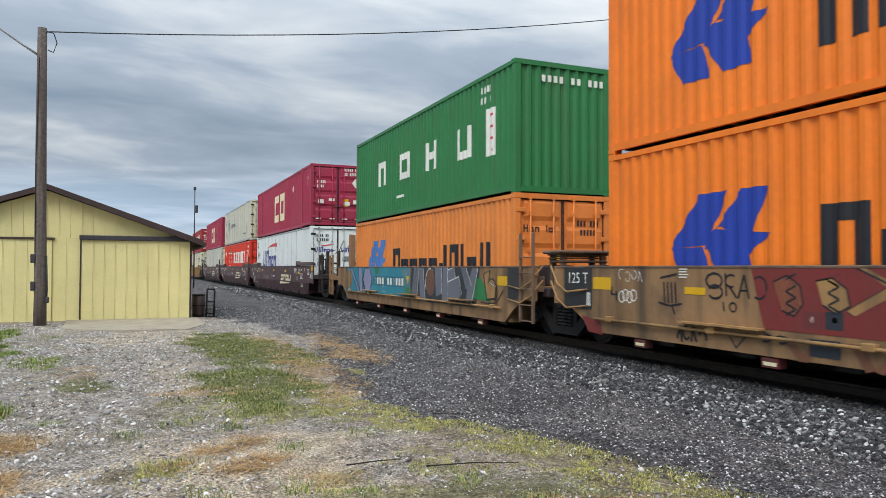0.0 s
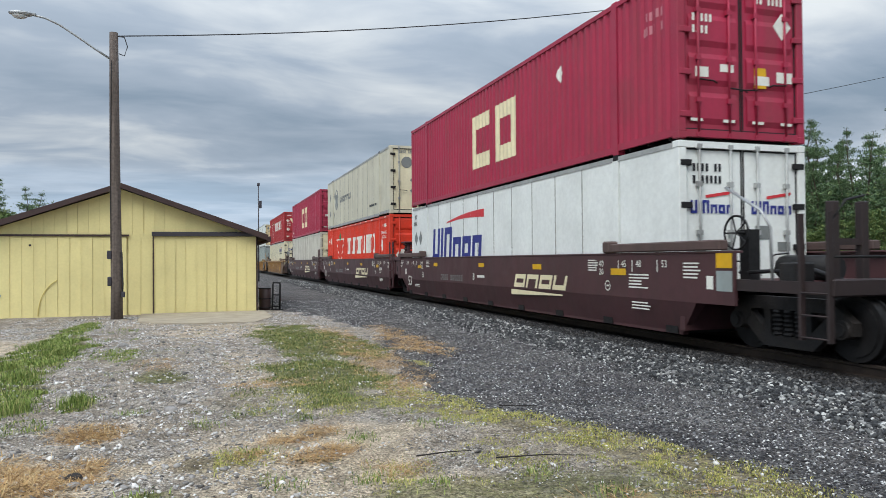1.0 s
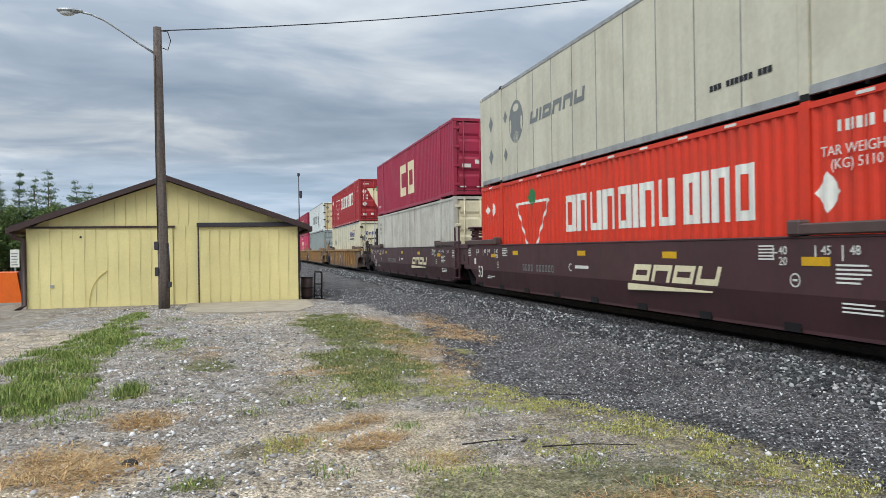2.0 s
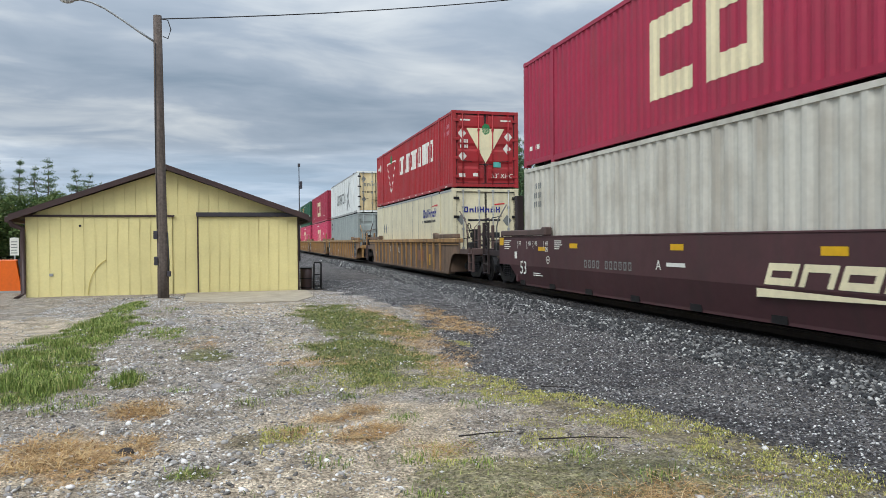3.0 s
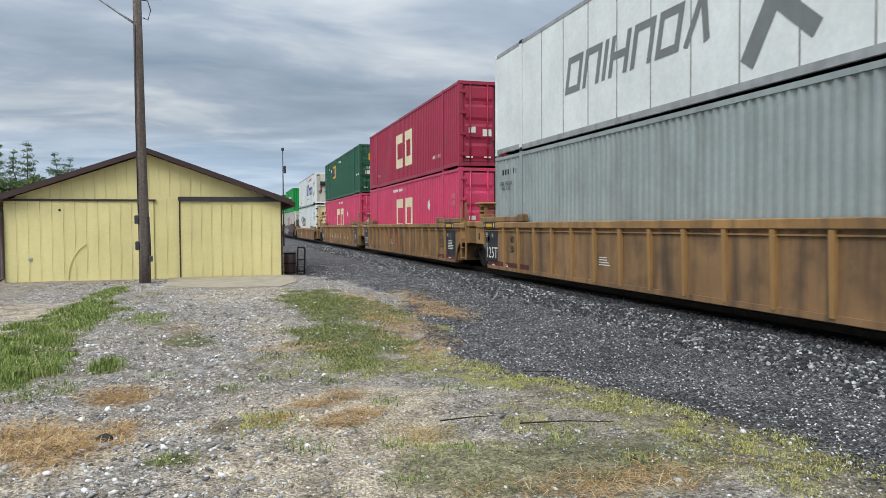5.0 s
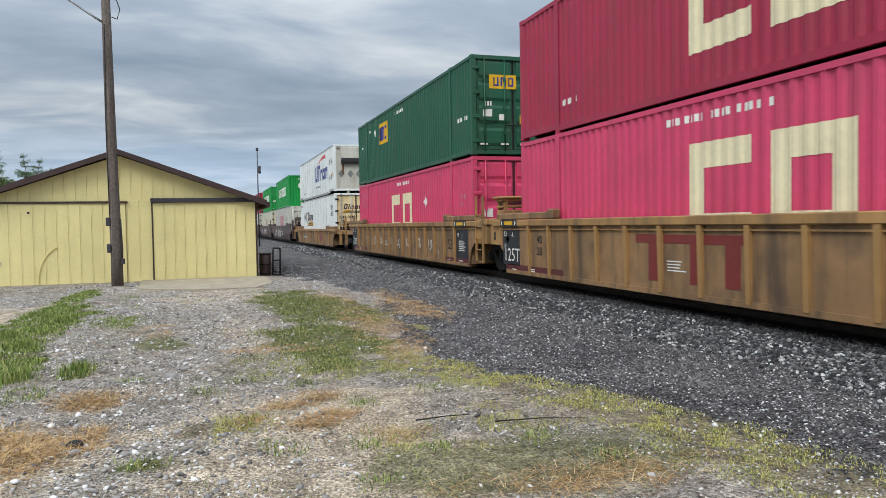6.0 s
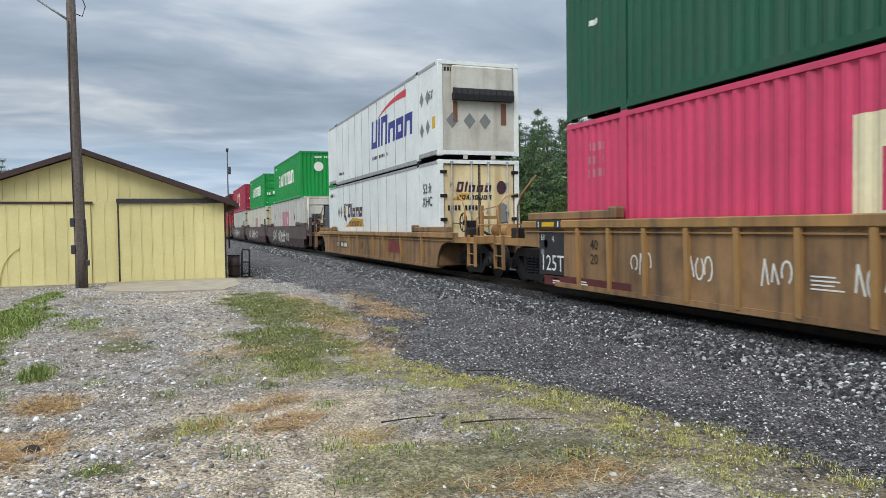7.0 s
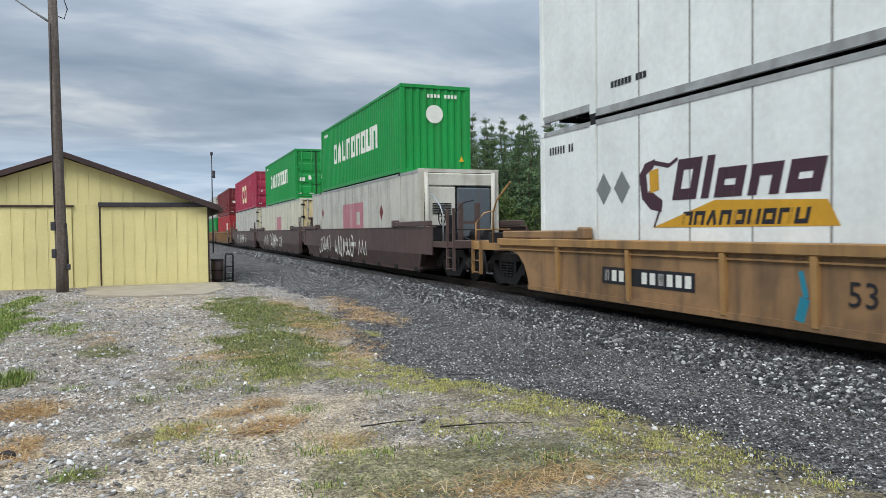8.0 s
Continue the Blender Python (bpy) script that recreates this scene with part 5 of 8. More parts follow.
    # G, H, I: three tan ribbed wells
    def ttx(seed):
        return [("black_panel", M_BLACKP, [rect(-8.1, -7.05, 0.32, 1.24), rect(7.80, 8.80, 0.32, 1.24)]), ("maroon_band", M_MAROON, [rect(-8.1, -5.9, 0.13, 0.34), rect(5.6, 8.6, 0.13, 0.34)]),
                ("stencil_print", I_WHITE, bars_rows(-7.3, 0.85, 0.6, 6, 0.025, 0.03, seed) + bars_rows(-6.2, 0.27, 0.45, 2, 0.03, 0.03, seed) + bars_rows(-7.3, 0.27, 0.45, 2, 0.03, 0.03, seed) + bars_rows(7.3, 0.28, 0.45, 3, 0.022, 0.022, seed) + bars_rows(8.25, 0.28, 0.35, 3, 0.022, 0.022, seed) + bars_rows(2.0, 0.7, 0.5, 4, 0.02, 0.03, seed)),
                ("round_stencil", I_GREY, [disc(-7.55, 1.0, 0.09, 12), disc(8.52, 0.95, 0.085, 12), disc(8.66, 0.78, 0.07, 12)])]

    def ttx_txt():
        return [("stencil", "53", 0.44, I_BLACK, -6.5, 0.58), ("stencil", "48", 0.16, I_WHITE, -7.25, 0.97), ("stencil", "125T", 0.45, I_WHITE, 8.26, 0.42), ("stencil", "53", 0.17, I_WHITE, 8.64, 1.02), ("stencil", "4.", 0.17, I_WHITE, 8.2, 1.0), ("stencil", "40", 0.26, I_BLACK, 6.72, 0.88), ("stencil", "20", 0.26, I_BLACK, 6.72, 0.62)]

    def chord_bands(c, top=1.42):
        """Black paint with a yellow patch carried over the top chord at both ends."""
        for y0, y1 in ((-8.1, -7.05), (7.80, 8.80)):
            bm = bmesh.new()
            box(bm, -1.579, -1.33, y0, y1, top - 0.154, top + 0.004)
            band = part("black_chord_band", bm, M_BLACKP, c)
            bm = bmesh.new()
            box(bm, -1.583, -1.579, y0 + 0.25, y1 - 0.25, top - 0.12, top - 0.03)
            part("yellow_patch", bm, I_YEL, band)
            for yy in (y0 + 0.08, y1 - 0.12):
                bm = bmesh.new()
                box(bm, -1.583, -1.579, yy, yy + 0.04, top - 0.13, top - 0.02)
                part("white_patch", bm, I_WHITE, band)

    chord_bands(well_car("weathered tan ribbed well car with black end panels", 126.0, "ribbed", "cpl", "art", 11.65, 9.9, 8.12, 1.42, M_TAN, M_TANLT, marks=ttx(31), texts=ttx_txt()))
    zt = load(126.5, "grey corrugated container, plain and stained", IN53, HC, M_GREY, marks=[side_codes(7.55, 2.35, 1, I_BLACK, 1.1)], texts=[("stencil", "TARE WEIGHT\nKG  6120", 0.145, I_BLACK, 7.15, 2.06)], pitch=0.2)
    load(126.5, "white smooth container with long faded grey word shapes", IN53, HC, M_WHITE, side="smooth", z=zt, door_col=M_RUSTYEL,
         marks=[("wordmark", I_GREY, wordmark(["ring", "arch", "bar", "rung", "arch", "ring", "peak"], 3.5, 1.0, 0.72, 0.80, 0.15, 0.12, 0.25) + [bar(-2.55, 0.4, -3.9, 2.45, 0.32), bar(-2.6, 1.7, -3.9, 0.6, 0.28)])],
         end_marks=[("wordmark", I_GREY, wordmark(["ring", "arch", "bar", "rung", "arch", "ring", "peak"], -0.85, 1.85, 0.16, 0.2, 0.045, 0.07, 0.1, 1)), ("grey_placard", I_GREY, [diamond(-0.85, 2.35, 0.2), diamond(-0.85, 0.95, 0.2), diamond(0.72, 2.35, 0.2), diamond(0.75, 1.25, 0.2)]), ("yellow_label", I_YEL, [rect(0.2, 0.45, 0.85, 1.25)]), code_rows(-0.95, 1.4, 1.0, 1, 3, I_BLACK)])
    chord_bands(well_car("tan ribbed well car with black end panels and maroon lettering shapes", 145.85, "ribbed", "art", "art", 9.95, 9.72, 8.12, 1.42, M_TAN, M_TANLT, marks=ttx(41) + [("maroon_mark", I_RUST, [rect(0.2, 2.9, 0.98, 1.12)] + [rect(u, u + 0.32, 0.35, 0.98) for u in (0.3, 1.1, 2.2)])], texts=ttx_txt()))
    zt = load(145.95, "faded rose corrugated container with a large cream emblem", IN53, HC, M_ROSE, marks=[badge_pair(), ("label_plate", I_WHITE, [diamond(-4.1, 1.75, 0.24)]), small_stencil(2.2, 2.5, 1, 2.4, 7), side_codes(-6.9, 1.9, 2, I_PALE)], end_marks=[door_stickers(9), code_rows(0.25, 2.2, 0.7, 2, 4)])
    load(145.95, "crimson corrugated container with a large cream emblem", IN53, HC, M_RED, z=zt, marks=[badge_pair(), small_stencil(-4.6, 0.55, 1, 1.2, 5), small_stencil(5.9, 0.55, 1, 0.8, 6)], end_marks=[door_stickers(10), ("white_diamond", I_WHITE, [diamond(0.85, 2.05, 0.22)]), code_rows(0.3, 2.55, 0.6, 2, 1), ("yellow_label", I_YEL, [rect(0.28, 0.48, 0.98, 1.24)])])
    tags = [p for i in range(8) for p in scribble(60 + i, 5.6 - i * 1.03 * 1.35, 0.5, 0.55, 0.38, 7, 0.03)] + [p for i in range(3) for p in [bar(-2.7 - i * 1.3, 0.5, -2.75 - i * 1.3, 0.2, 0.02)]]
    chord_bands(well_car("tan ribbed well car with white spray tags between its ribs", 165.3, "ribbed", "art", "cpl", 9.72, 11.65, 8.12, 1.42, M_TAN, M_TANLT, marks=ttx(51) + [("spray_tag", I_WHITE, tags)], texts=ttx_txt(), far_truck=True))
    zt = load(165.3, "faded rose corrugated container with a large cream emblem", IN53, HC, M_ROSE, marks=[badge_pair(), ("label_plate", I_WHITE, [diamond(-3.2, 1.75, 0.24)]), small_stencil(0.7, 2.5, 1, 2.0, 9), side_codes(-6.8, 1.7, 2, I_PALE), side_codes(7.3, 2.3, 3, I_PALE)], end_marks=[door_stickers(11), code_rows(0.25, 2.2, 0.7, 2, 3)])
    load(165.3, "dark green corrugated container with a small yellow panel", IN53, HC, M_DKGREEN, z=zt,
         marks=[("yellow_panel", I_YEL, [rect(2.13, 3.62, 1.55, 2.44)]), ("panel_mark", I_NAVY, wordmark(["cup", "arch", "ring"], 3.5, 1.7, 0.36, 0.58, 0.12, 0.09)), ("label_plate", I_WHITE, [diamond(4.36, 2.17, 0.22), rect(5.3, 5.6, 2.3, 2.4), rect(6.9, 7.2, 1.7, 1.8)]), small_stencil(0.8, 2.45, 1, 1.2, 4), small_stencil(-6.6, 1.1, 1, 1.0, 5)],
         end_marks=[("yellow_label", I_YEL, [rect(-0.75, 0.1, 1.95, 2.35), rect(0.2, 0.5, 0.95, 1.2)]), ("panel_mark", I_NAVY, wordmark(["cup", "arch", "ring"], -0.62, 2.02, 0.17, 0.26, 0.05, 0.06, 0, 1)), door_stickers(12), code_rows(-0.9, 1.45, 0.3, 1, 2)])
    # J: a single low tan well
    well_car("rust-stained tan ribbed low well car", 188.6, "ribbed", "cpl", "cpl", 11.65, 11.65, 8.2, 1.15, M_TAN, M_TANLT,
             marks=[("maroon_patch", I_RUST, [rect(-4.6, -3.2, 0.45, 0.85)]), ("number_field", I_BLACK, [rect(3.28, 5.57, 0.42, 0.70)]), ("code_print", I_WHITE, [rect(5.36 - i * 0.2, 5.49 - i * 0.2, 0.47, 0.65) for i in range(11) if i != 4]), ("teal_spray", I_TEAL, [bar(1.5, 0.22, 1.42, 0.5, 0.14), bar(1.4, 0.5, 1.48, 0.82, 0.08)])],
             texts=[("stencil", "53", 0.40, I_BLACK, 0.66, 0.46)])
    zt = load(188.65, "white smooth container with a plum and gold animal-like emblem", IN53, HC, M_WHITE, side="smooth", door_col=M_RUSTYEL,
              marks=[("emblem", I_PLUM, wordmark(["ring", "bar", "lowring", "low", "lowring"], 3.98, 1.37, 0.52, 0.60, 0.16, 0.10, 0.25) + [[(4.78, 1.80), (4.62, 1.98), (4.38, 2.03), (4.42, 1.90), (4.6, 1.80)], [(4.78, 1.80), (4.6, 1.82), (4.55, 1.5), (4.7, 1.4)], [(4.7, 1.42), (4.5, 1.55), (4.2, 1.38), (4.22, 1.2), (4.5, 1.25)], bar(4.44, 1.98, 4.05, 1.90, 0.07), bar(4.05, 1.90, 3.85, 1.99, 0.05), bar(4.22, 1.32, 4.4, 0.97, 0.04)]),
                     ("gold_band", I_GOLD, [[(4.43, 0.96), (3.07, 1.34), (1.24, 1.27), (1.07, 0.96)], [(4.52, 1.85), (4.3, 1.88), (4.28, 1.55), (4.5, 1.5)]]), ("wordmark", I_BLACK, wordmark(["arch", "ring", "peak", "arch", "ring", "cup", "ring", "arch", "cup"], 3.77, 0.99, 0.215, 0.20, 0.06, 0.04, 0.25)),
                     ("grey_placard", I_GREY, [diamond(5.78, 1.64, 0.28), diamond(5.25, 1.64, 0.28)]), side_codes(7.73, 2.40, 1, I_BLACK, 1.05)],
              texts=[("stencil", "53 ft\nXHC", 0.42, I_BLACK, -6.95, 1.95)],
              end_marks=[("emblem", I_PLUM, wordmark(["ring", "bar", "lowring", "low", "lowring"], -0.75, 1.95, 0.2, 0.3, 0.065, 0.06, 0.2, 1) + [disc(0.72, 2.08, 0.16, 10, 1.3)]), ("gold_band", I_GOLD, [[(-0.9, 1.72), (-0.6, 1.9), (-0.3, 1.9), (-0.5, 1.72)]]), ("code_print", I_BLACK, [rect(-1.02 + i * 0.11, -0.95 + i * 0.11, 1.4, 1.55) for i in range(10) if i != 4] + wordmark(["arch", "ring", "peak", "arch", "ring", "cup", "ring", "arch"], -0.72, 1.72, 0.11, 0.13, 0.035, 0.03, 0.2, 1)), ("bare_patch", I_GREY, [disc(0.75, 1.3, 0.22, 9, 1.5)])])
    load(188.65, "white refrigerated container with blue word shapes and a red swoosh", IN53, HC, M_WHITE, side="smooth", z=zt, end="reefer", door_col=M_DINGY,
         marks=[("wordmark", I_NAVY, wordmark(["cup", "bar", "arch", "low", "lowring", "low"], -0.35, 1.05, 0.84, 1.05, 0.24, 0.14, 0.12)), ("red_swoosh", I_RED, swoosh(-1.4, -4.9, 2.15, 0.45, 0.22)), ("black_print", I_BLACK, [rect(-0.4 - i * 0.2, -0.27 - i * 0.2, 0.62, 0.74) for i in range(12) if i % 5]),
                ("grey_placard", I_GREY, [diamond(-6.5, 1.95, 0.24), diamond(-7.05, 1.95, 0.24), diamond(-6.5, 1.0, 0.24), diamond(-7.05, 1.05, 0.24)]), ("yellow_label", I_YEL, [rect(-7.7, -7.45, 0.95, 1.3)]), ("black_print", I_BLACK, [rect(5.47 - i * 0.098, 5.55 - i * 0.098, 0.45, 0.56) for i in range(10) if i != 6])],
         texts=[("stencil", "53'", 0.34, I_BLACK, -7.4, 1.85)],
         end_marks=[("grey_placard", I_GREY, [diamond(-0.85, 1.15, 0.24), diamond(-0.3, 1.15, 0.24), diamond(0.2, 1.15, 0.24), diamond(0.95, 2.4, 0.2)]), ("code_print", I_BLACK, [rect(-1.1 + i * 0.1, -1.03 + i * 0.1, 2.58, 2.7) for i in range(6)] + [rect(-1.26, -1.2, 0.9 + i * 0.13, 0.99 + i * 0.13) for i in range(12)]), ("soot_stain", I_BROWN, [rect(-0.82, -0.68, 1.1, 1.72), rect(0.72, 0.9, 1.05, 1.7)])])
    # K, L, M: three sooty brown wells
    def sooty(seed):
        return [("spray_tag", I_WHITE, scribble(seed, 5.5, 0.35, 2.4, 0.8, 12, 0.07) + scribble(seed + 1, 2.3, 0.3, 3.2, 0.9, 14, 0.09) + scribble(seed + 2, -1.6, 0.4, 1.2, 0.7, 6, 0.06)), ("code_print", I_WHITE, [rect(0.6 - i * 0.2, 0.73 - i * 0.2, 0.75, 0.92) for i in range(10) if i != 4])]
    SD = dict(web=M_WELLDARK, chord=M_WELLDARK)
    well_car("sooty brown well car with large white spray lettering", 211.95, "plain", "cpl", "art", 11.7, 9.68, marks=sooty(70), **SD)
    zt = load(211.95, "dingy white refrigerated container with a worn reddish emblem", IN53, 2.80, M_DINGY, side="smooth", end="genset", marks=[("worn_emblem", I_PALE, [rect(-1.6, 1.6, 0.9, 2.05)]), ("worn_gap", M_DINGY, [rect(0.1, 0.4, 0.9, 2.05), rect(-1.1, -0.6, 1.2, 1.7)]), ("dark_placard", I_RUST, [diamond(5.6, 1.8, 0.28), diamond(-4.0, 1.6, 0.28)])])
    EVER = ["ring", "peak", "cup", "arch", "ring", "arch", "ring", "cup", "arch"]
    ever = [("wordmark", I_WHITE, wordmark(EVER, 3.55, 1.12, 0.64, 0.84, 0.19, 0.13)), small_stencil(5.5, 2.5, 1, 0.8, 3)]
    load(211.95, "bright green forty-foot container with white block shapes", IN40, HC, M_BRGREEN, z=zt, end="corr", marks=ever, end_marks=[("round_emblem", I_WHITE, [disc(-0.05, 1.95, 0.30, 18)]), ("warning_triangle", I_YEL, [[(0.8, 0.42), (0.98, 0.42), (0.89, 0.6)]]), ("code_print", I_WHITE, [rect(-0.3 + i * 0.12, -0.22 + i * 0.12, 2.48, 2.6) for i in range(9) if i != 4])])
    well_car("sooty brown well car with large white spray lettering", 231.3, "plain", "art", "art", 9.68, 9.7, marks=sooty(80), **SD)
    zt = load(231.3, "dingy cream smooth container", IN53, 2.80, M_CREAM2, side="smooth", door_col=M_RUSTYEL, marks=[("worn_emblem", I_PALE, [rect(-1.2, 0.6, 1.0, 1.9)])])
    load(231.3, "bright green forty-foot container with white block shapes", IN40, HC, M_BRGREEN, z=zt, marks=ever, end_marks=[door_stickers(21)])
    well_car("sooty brown well car with large white spray lettering", 250.7, "plain", "art", "cpl", 9.7, 11.65, marks=sooty(90), far_truck=True, **SD)
    zt = load(250.7, "dingy white smooth container", IN53, HC, M_DINGY, side="smooth", door_col=M_CREAM)
    load(250.7, "crimson corrugated container with a large cream emblem", IN53, HC, M_RED, z=zt, marks=[badge_pair()], end_marks=[door_stickers(22)])
    # N, O, P: the far end of what comes into view
    well_car("weathered tan ribbed well car, rust-stained", 274.0, "ribbed", "cpl", "art", 11.65, 9.7, 8.12, 1.42, M_TANDK, M_TAN)
    zt = load(274.0, "dull red corrugated steel container, lower tier", IN53, HC, M_DKRED, marks=[("white_panel", I_WHITE, [rect(-6.0, -4.5, 1.0, 2.0)])])
    load(274.0, "oxblood corrugated steel container, upper tier", IN53, HC, M_OXBL, z=zt, end_marks=[door_stickers(23)])
    well_car("weathered tan ribbed well car, rust-stained", 293.4, "ribbed", "art", "art", 9.7, 9.7, 8.12, 1.42, M_TANDK, M_TAN)
    zt = load(293.4, "bright green corrugated container", IN53, HC, M_BRGREEN)
    load(293.4, "dingy white smooth container", IN53, HC, M_DINGY, side="smooth", z=zt)
    well_car("weathered tan ribbed well car, rust-stained", 312.8, "ribbed", "art", "cpl", 9.7, 11.65, 8.12, 1.42, M_TANDK, M_TAN, far_truck=True)
    zt = load(312.8, "crimson corrugated container with a large cream emblem", IN53, HC, M_RED, marks=[badge_pair()])
    load(312.8, "aged cream smooth container", IN53, HC, M_CREAM2, side="smooth", z=zt)


train()

# ---- ground ----
def fbm(x, y, f, seed=0.0, o=3):
    """Cheap value noise on arrays."""
    out, amp, tot = np.zeros_like(x, dtype=float), 1.0, 0.0
    for k in range(o):
        X, Y = x * f + seed * 17.3 + k * 5.1, y * f + seed * 9.7 + k * 3.3
        xi, yi = np.floor(X), np.floor(Y)
        fx, fy = X - xi, Y - yi
        fx, fy = fx * fx * (3 - 2 * fx), fy * fy * (3 - 2 * fy)

        def h(a_, b_):
            v = np.sin(a_ * 127.1 + b_ * 311.7) * 43758.5453
            return v - np.floor(v)
        v = (h(xi, yi) * (1 - fx) + h(xi + 1, yi) * fx) * (1 - fy) + (h(xi, yi + 1) * (1 - fx) + h(xi + 1, yi + 1) * fx) * fy
        out += v * amp
        tot += amp
        amp *= 0.5
        f *= 2.03
    return out / tot


def smooth(a0, b0, v):
    t = np.clip((v - a0) / (b0 - a0), 0, 1)
    return t * t * (3 - 2 * t)


def height(x, y):
    z = (fbm(x, y, 0.5, 1) - 0.5) * 0.10 * smooth(1, 5, np.hypot(x, y)) + (fbm(x, y, 1.6, 2) - 0.5) * 0.09 + (fbm(x, y, 7.0, 6) - 0.5) * 0.035
    z = z * (1 - smooth(4.0, 5.6, x) * (1 - smooth(14, 18, x))) * (1 - smooth(17.5, 21, y) * (1 - smooth(60, 80, y)) * 0.8)
    z = z - 0.10 * smooth(-2.6, -4.2, x) * (1 - smooth(21, 23, y)) * smooth(3, 7, y)
    z = z + (fbm(x, y, 3.2, 41) - 0.5) * 0.07 * smooth(0.6, -0.8, x) * smooth(-3.2, -2.2, x) * (1 - smooth(16, 20, y))
    up = smooth(5.5, 7.2, x) * (1 - smooth(10.0, 12.0, x))
    return z + up * 0.10 - 0.25 * smooth(12, 16, x)


# where the dark road gravel begins: x of its edge at each y
EDGE_Y = np.array([-50, 2.0, 3.6, 4.6, 5.6, 6.5, 7.4, 8.5, 11.0, 16.5, 21.0, 26.0, 40, 2000])
EDGE_X = np.array([6.0, 4.1, 3.85, 3.75, 3.6, 3.1, 2.7, 2.35, 2.8, 3.5, 3.0, 2.0, 2.0, 2.0])


def edge(y):
    return np.interp(y, EDGE_Y, EDGE_X)


def blob(x, y, cx, cy, rx, ry, rot=0.0, soft=0.45):
    c, s = math.cos(rot), math.sin(rot)
    u, v = (x - cx) * c + (y - cy) * s, -(x - cx) * s + (y - cy) * c
    return 1 - smooth(1 - soft, 1 + soft, np.hypot(u / rx, v / ry) + (fbm(x, y, 2.0, 5) - 0.5) * 0.9)


def zones(x, y):
    """How much of each cover lies at a place: dark gravel, green, yellow-green, straw, sand."""
    n1, n2 = fbm(x, y, 1.1, 3), fbm(x, y, 3.5, 4)
    dark = smooth(-0.25, 0.3, x - edge(y) + (n1 - 0.5) * 0.9)
    lane = np.interp(y, [7.6, 9.4, 12.4, 14.5, 20.0], [-2.25, -2.4, -2.95, -2.75, -2.95])
    wide = np.interp(y, [7.6, 8.6, 12.4, 14.5, 20.0, 21.5], [0.1, 0.42, 0.80, 0.62, 0.32, 0.1])
    strip = (1 - smooth(0.7, 1.15, np.abs(x - lane) / wide + (n1 - 0.5) * 1.3 + (n2 - 0.5) * 0.9)) * smooth(7.4, 8.2, y) * (1 - smooth(20.5, 22, y))
    green = np.maximum.reduce([strip, blob(x, y, 1.95, 14.6, 0.95, 3.6, 0.06), blob(x, y, 1.55, 10.4, 0.85, 2.4), blob(x, y, 1.5, 8.3, 0.6, 0.7) * 0.8,
                               blob(x, y, -0.65, 10.9, 0.4, 0.7) * 0.9, blob(x, y, -1.44, 9.0, 0.2, 0.35), blob(x, y, -0.46, 5.25, 0.2, 0.2),
                               blob(x, y, 0.3, 8.3, 0.6, 0.9) * 0.5, blob(x, y, -0.6, 13.5, 0.5, 1.5) * 0.45, blob(x, y, 2.2, 4.6, 1.3, 0.8) * 0.8, blob(x, y, -1.15, 13.2, 0.35, 1.2) * 0.6,
                               blob(x, y, -0.3, 17.5, 0.9, 2.0) * 0.35, smooth(14, 20, x) * 0.9, smooth(7, 9, -x) * 0.5 * smooth(24, 30, y), smooth(60, 90, y) * (1 - smooth(2, 5, x)),
                               smooth(0.52, 0.74, n1) * 0.45 * (1 - smooth(2.0, 3.0, x)) * smooth(4, 6, 24 - y), smooth(0.60, 0.8, n2) * 0.4 * (1 - smooth(2.6, 3.4, x)) * smooth(3, 8, 24 - y)])
    d = x - edge(y)
    yel = np.maximum.reduce([(smooth(-1.0, -0.45, d) * (1 - smooth(0.0, 0.3, d))) * smooth(9.4, 8.0, y) * 0.95, blob(x, y, 0.05, 6.0, 0.4, 0.35) * 0.9, blob(x, y, 1.1, 8.2, 0.8, 0.8) * 0.4,
                             blob(x, y, 2.3, 5.4, 1.1, 0.5) * 0.6, blob(x, y, 1.2, 17.0, 1.3, 2.0) * 0.4, blob(x, y, 3.1, 10.9, 0.2, 0.35) * 0.8])
    straw = np.maximum.reduce([blob(x, y, 0.82, 6.68, 0.40, 0.16, 0.5), blob(x, y, 0.88, 5.95, 0.30, 0.17, 0.6), blob(x, y, -1.45, 6.0, 0.55, 0.6), blob(x, y, -1.1, 7.4, 0.28, 0.35), blob(x, y, 0.85, 9.6, 0.8, 0.35) * 0.6,
                               blob(x, y, -0.92, 6.4, 0.12, 0.25), blob(x, y, 3.75, 14.0, 0.5, 2.2) * 0.8, blob(x, y, 2.35, 8.8, 0.35, 0.9) * 0.6, blob(x, y, 2.3, 4.1, 0.8, 0.25) * 0.7, blob(x, y, 1.3, 5.5, 0.5, 0.2) * 0.6,
                               blob(x, y, 2.55, 11.5, 0.45, 2.6) * 0.65, blob(x, y, 2.6, 15.5, 0.35, 2.0) * 0.5, blob(x, y, -0.75, 12.0, 0.3, 0.7) * 0.5])
    sand = np.maximum.reduce([blob(x, y, 0.75, 6.2, 1.1, 0.9), blob(x, y, 0.9, 4.9, 1.3, 0.8) * 0.9, blob(x, y, -1.5, 5.8, 0.7, 0.9) * 0.9, blob(x, y, 0.2, 17.5, 1.3, 2.5) * 0.6, blob(x, y, 0.6, 11.5, 0.4, 2.0) * 0.5,
                              blob(x, y, -4.4, 15.8, 1.2, 2.5) * 0.9, blob(x, y, 3.8, 27.3, 0.9, 1.2) * 0.6, blob(x, y, -0.9, 21, 1.8, 1.5) * 0.5])
    return dark, green, yel, straw, sand


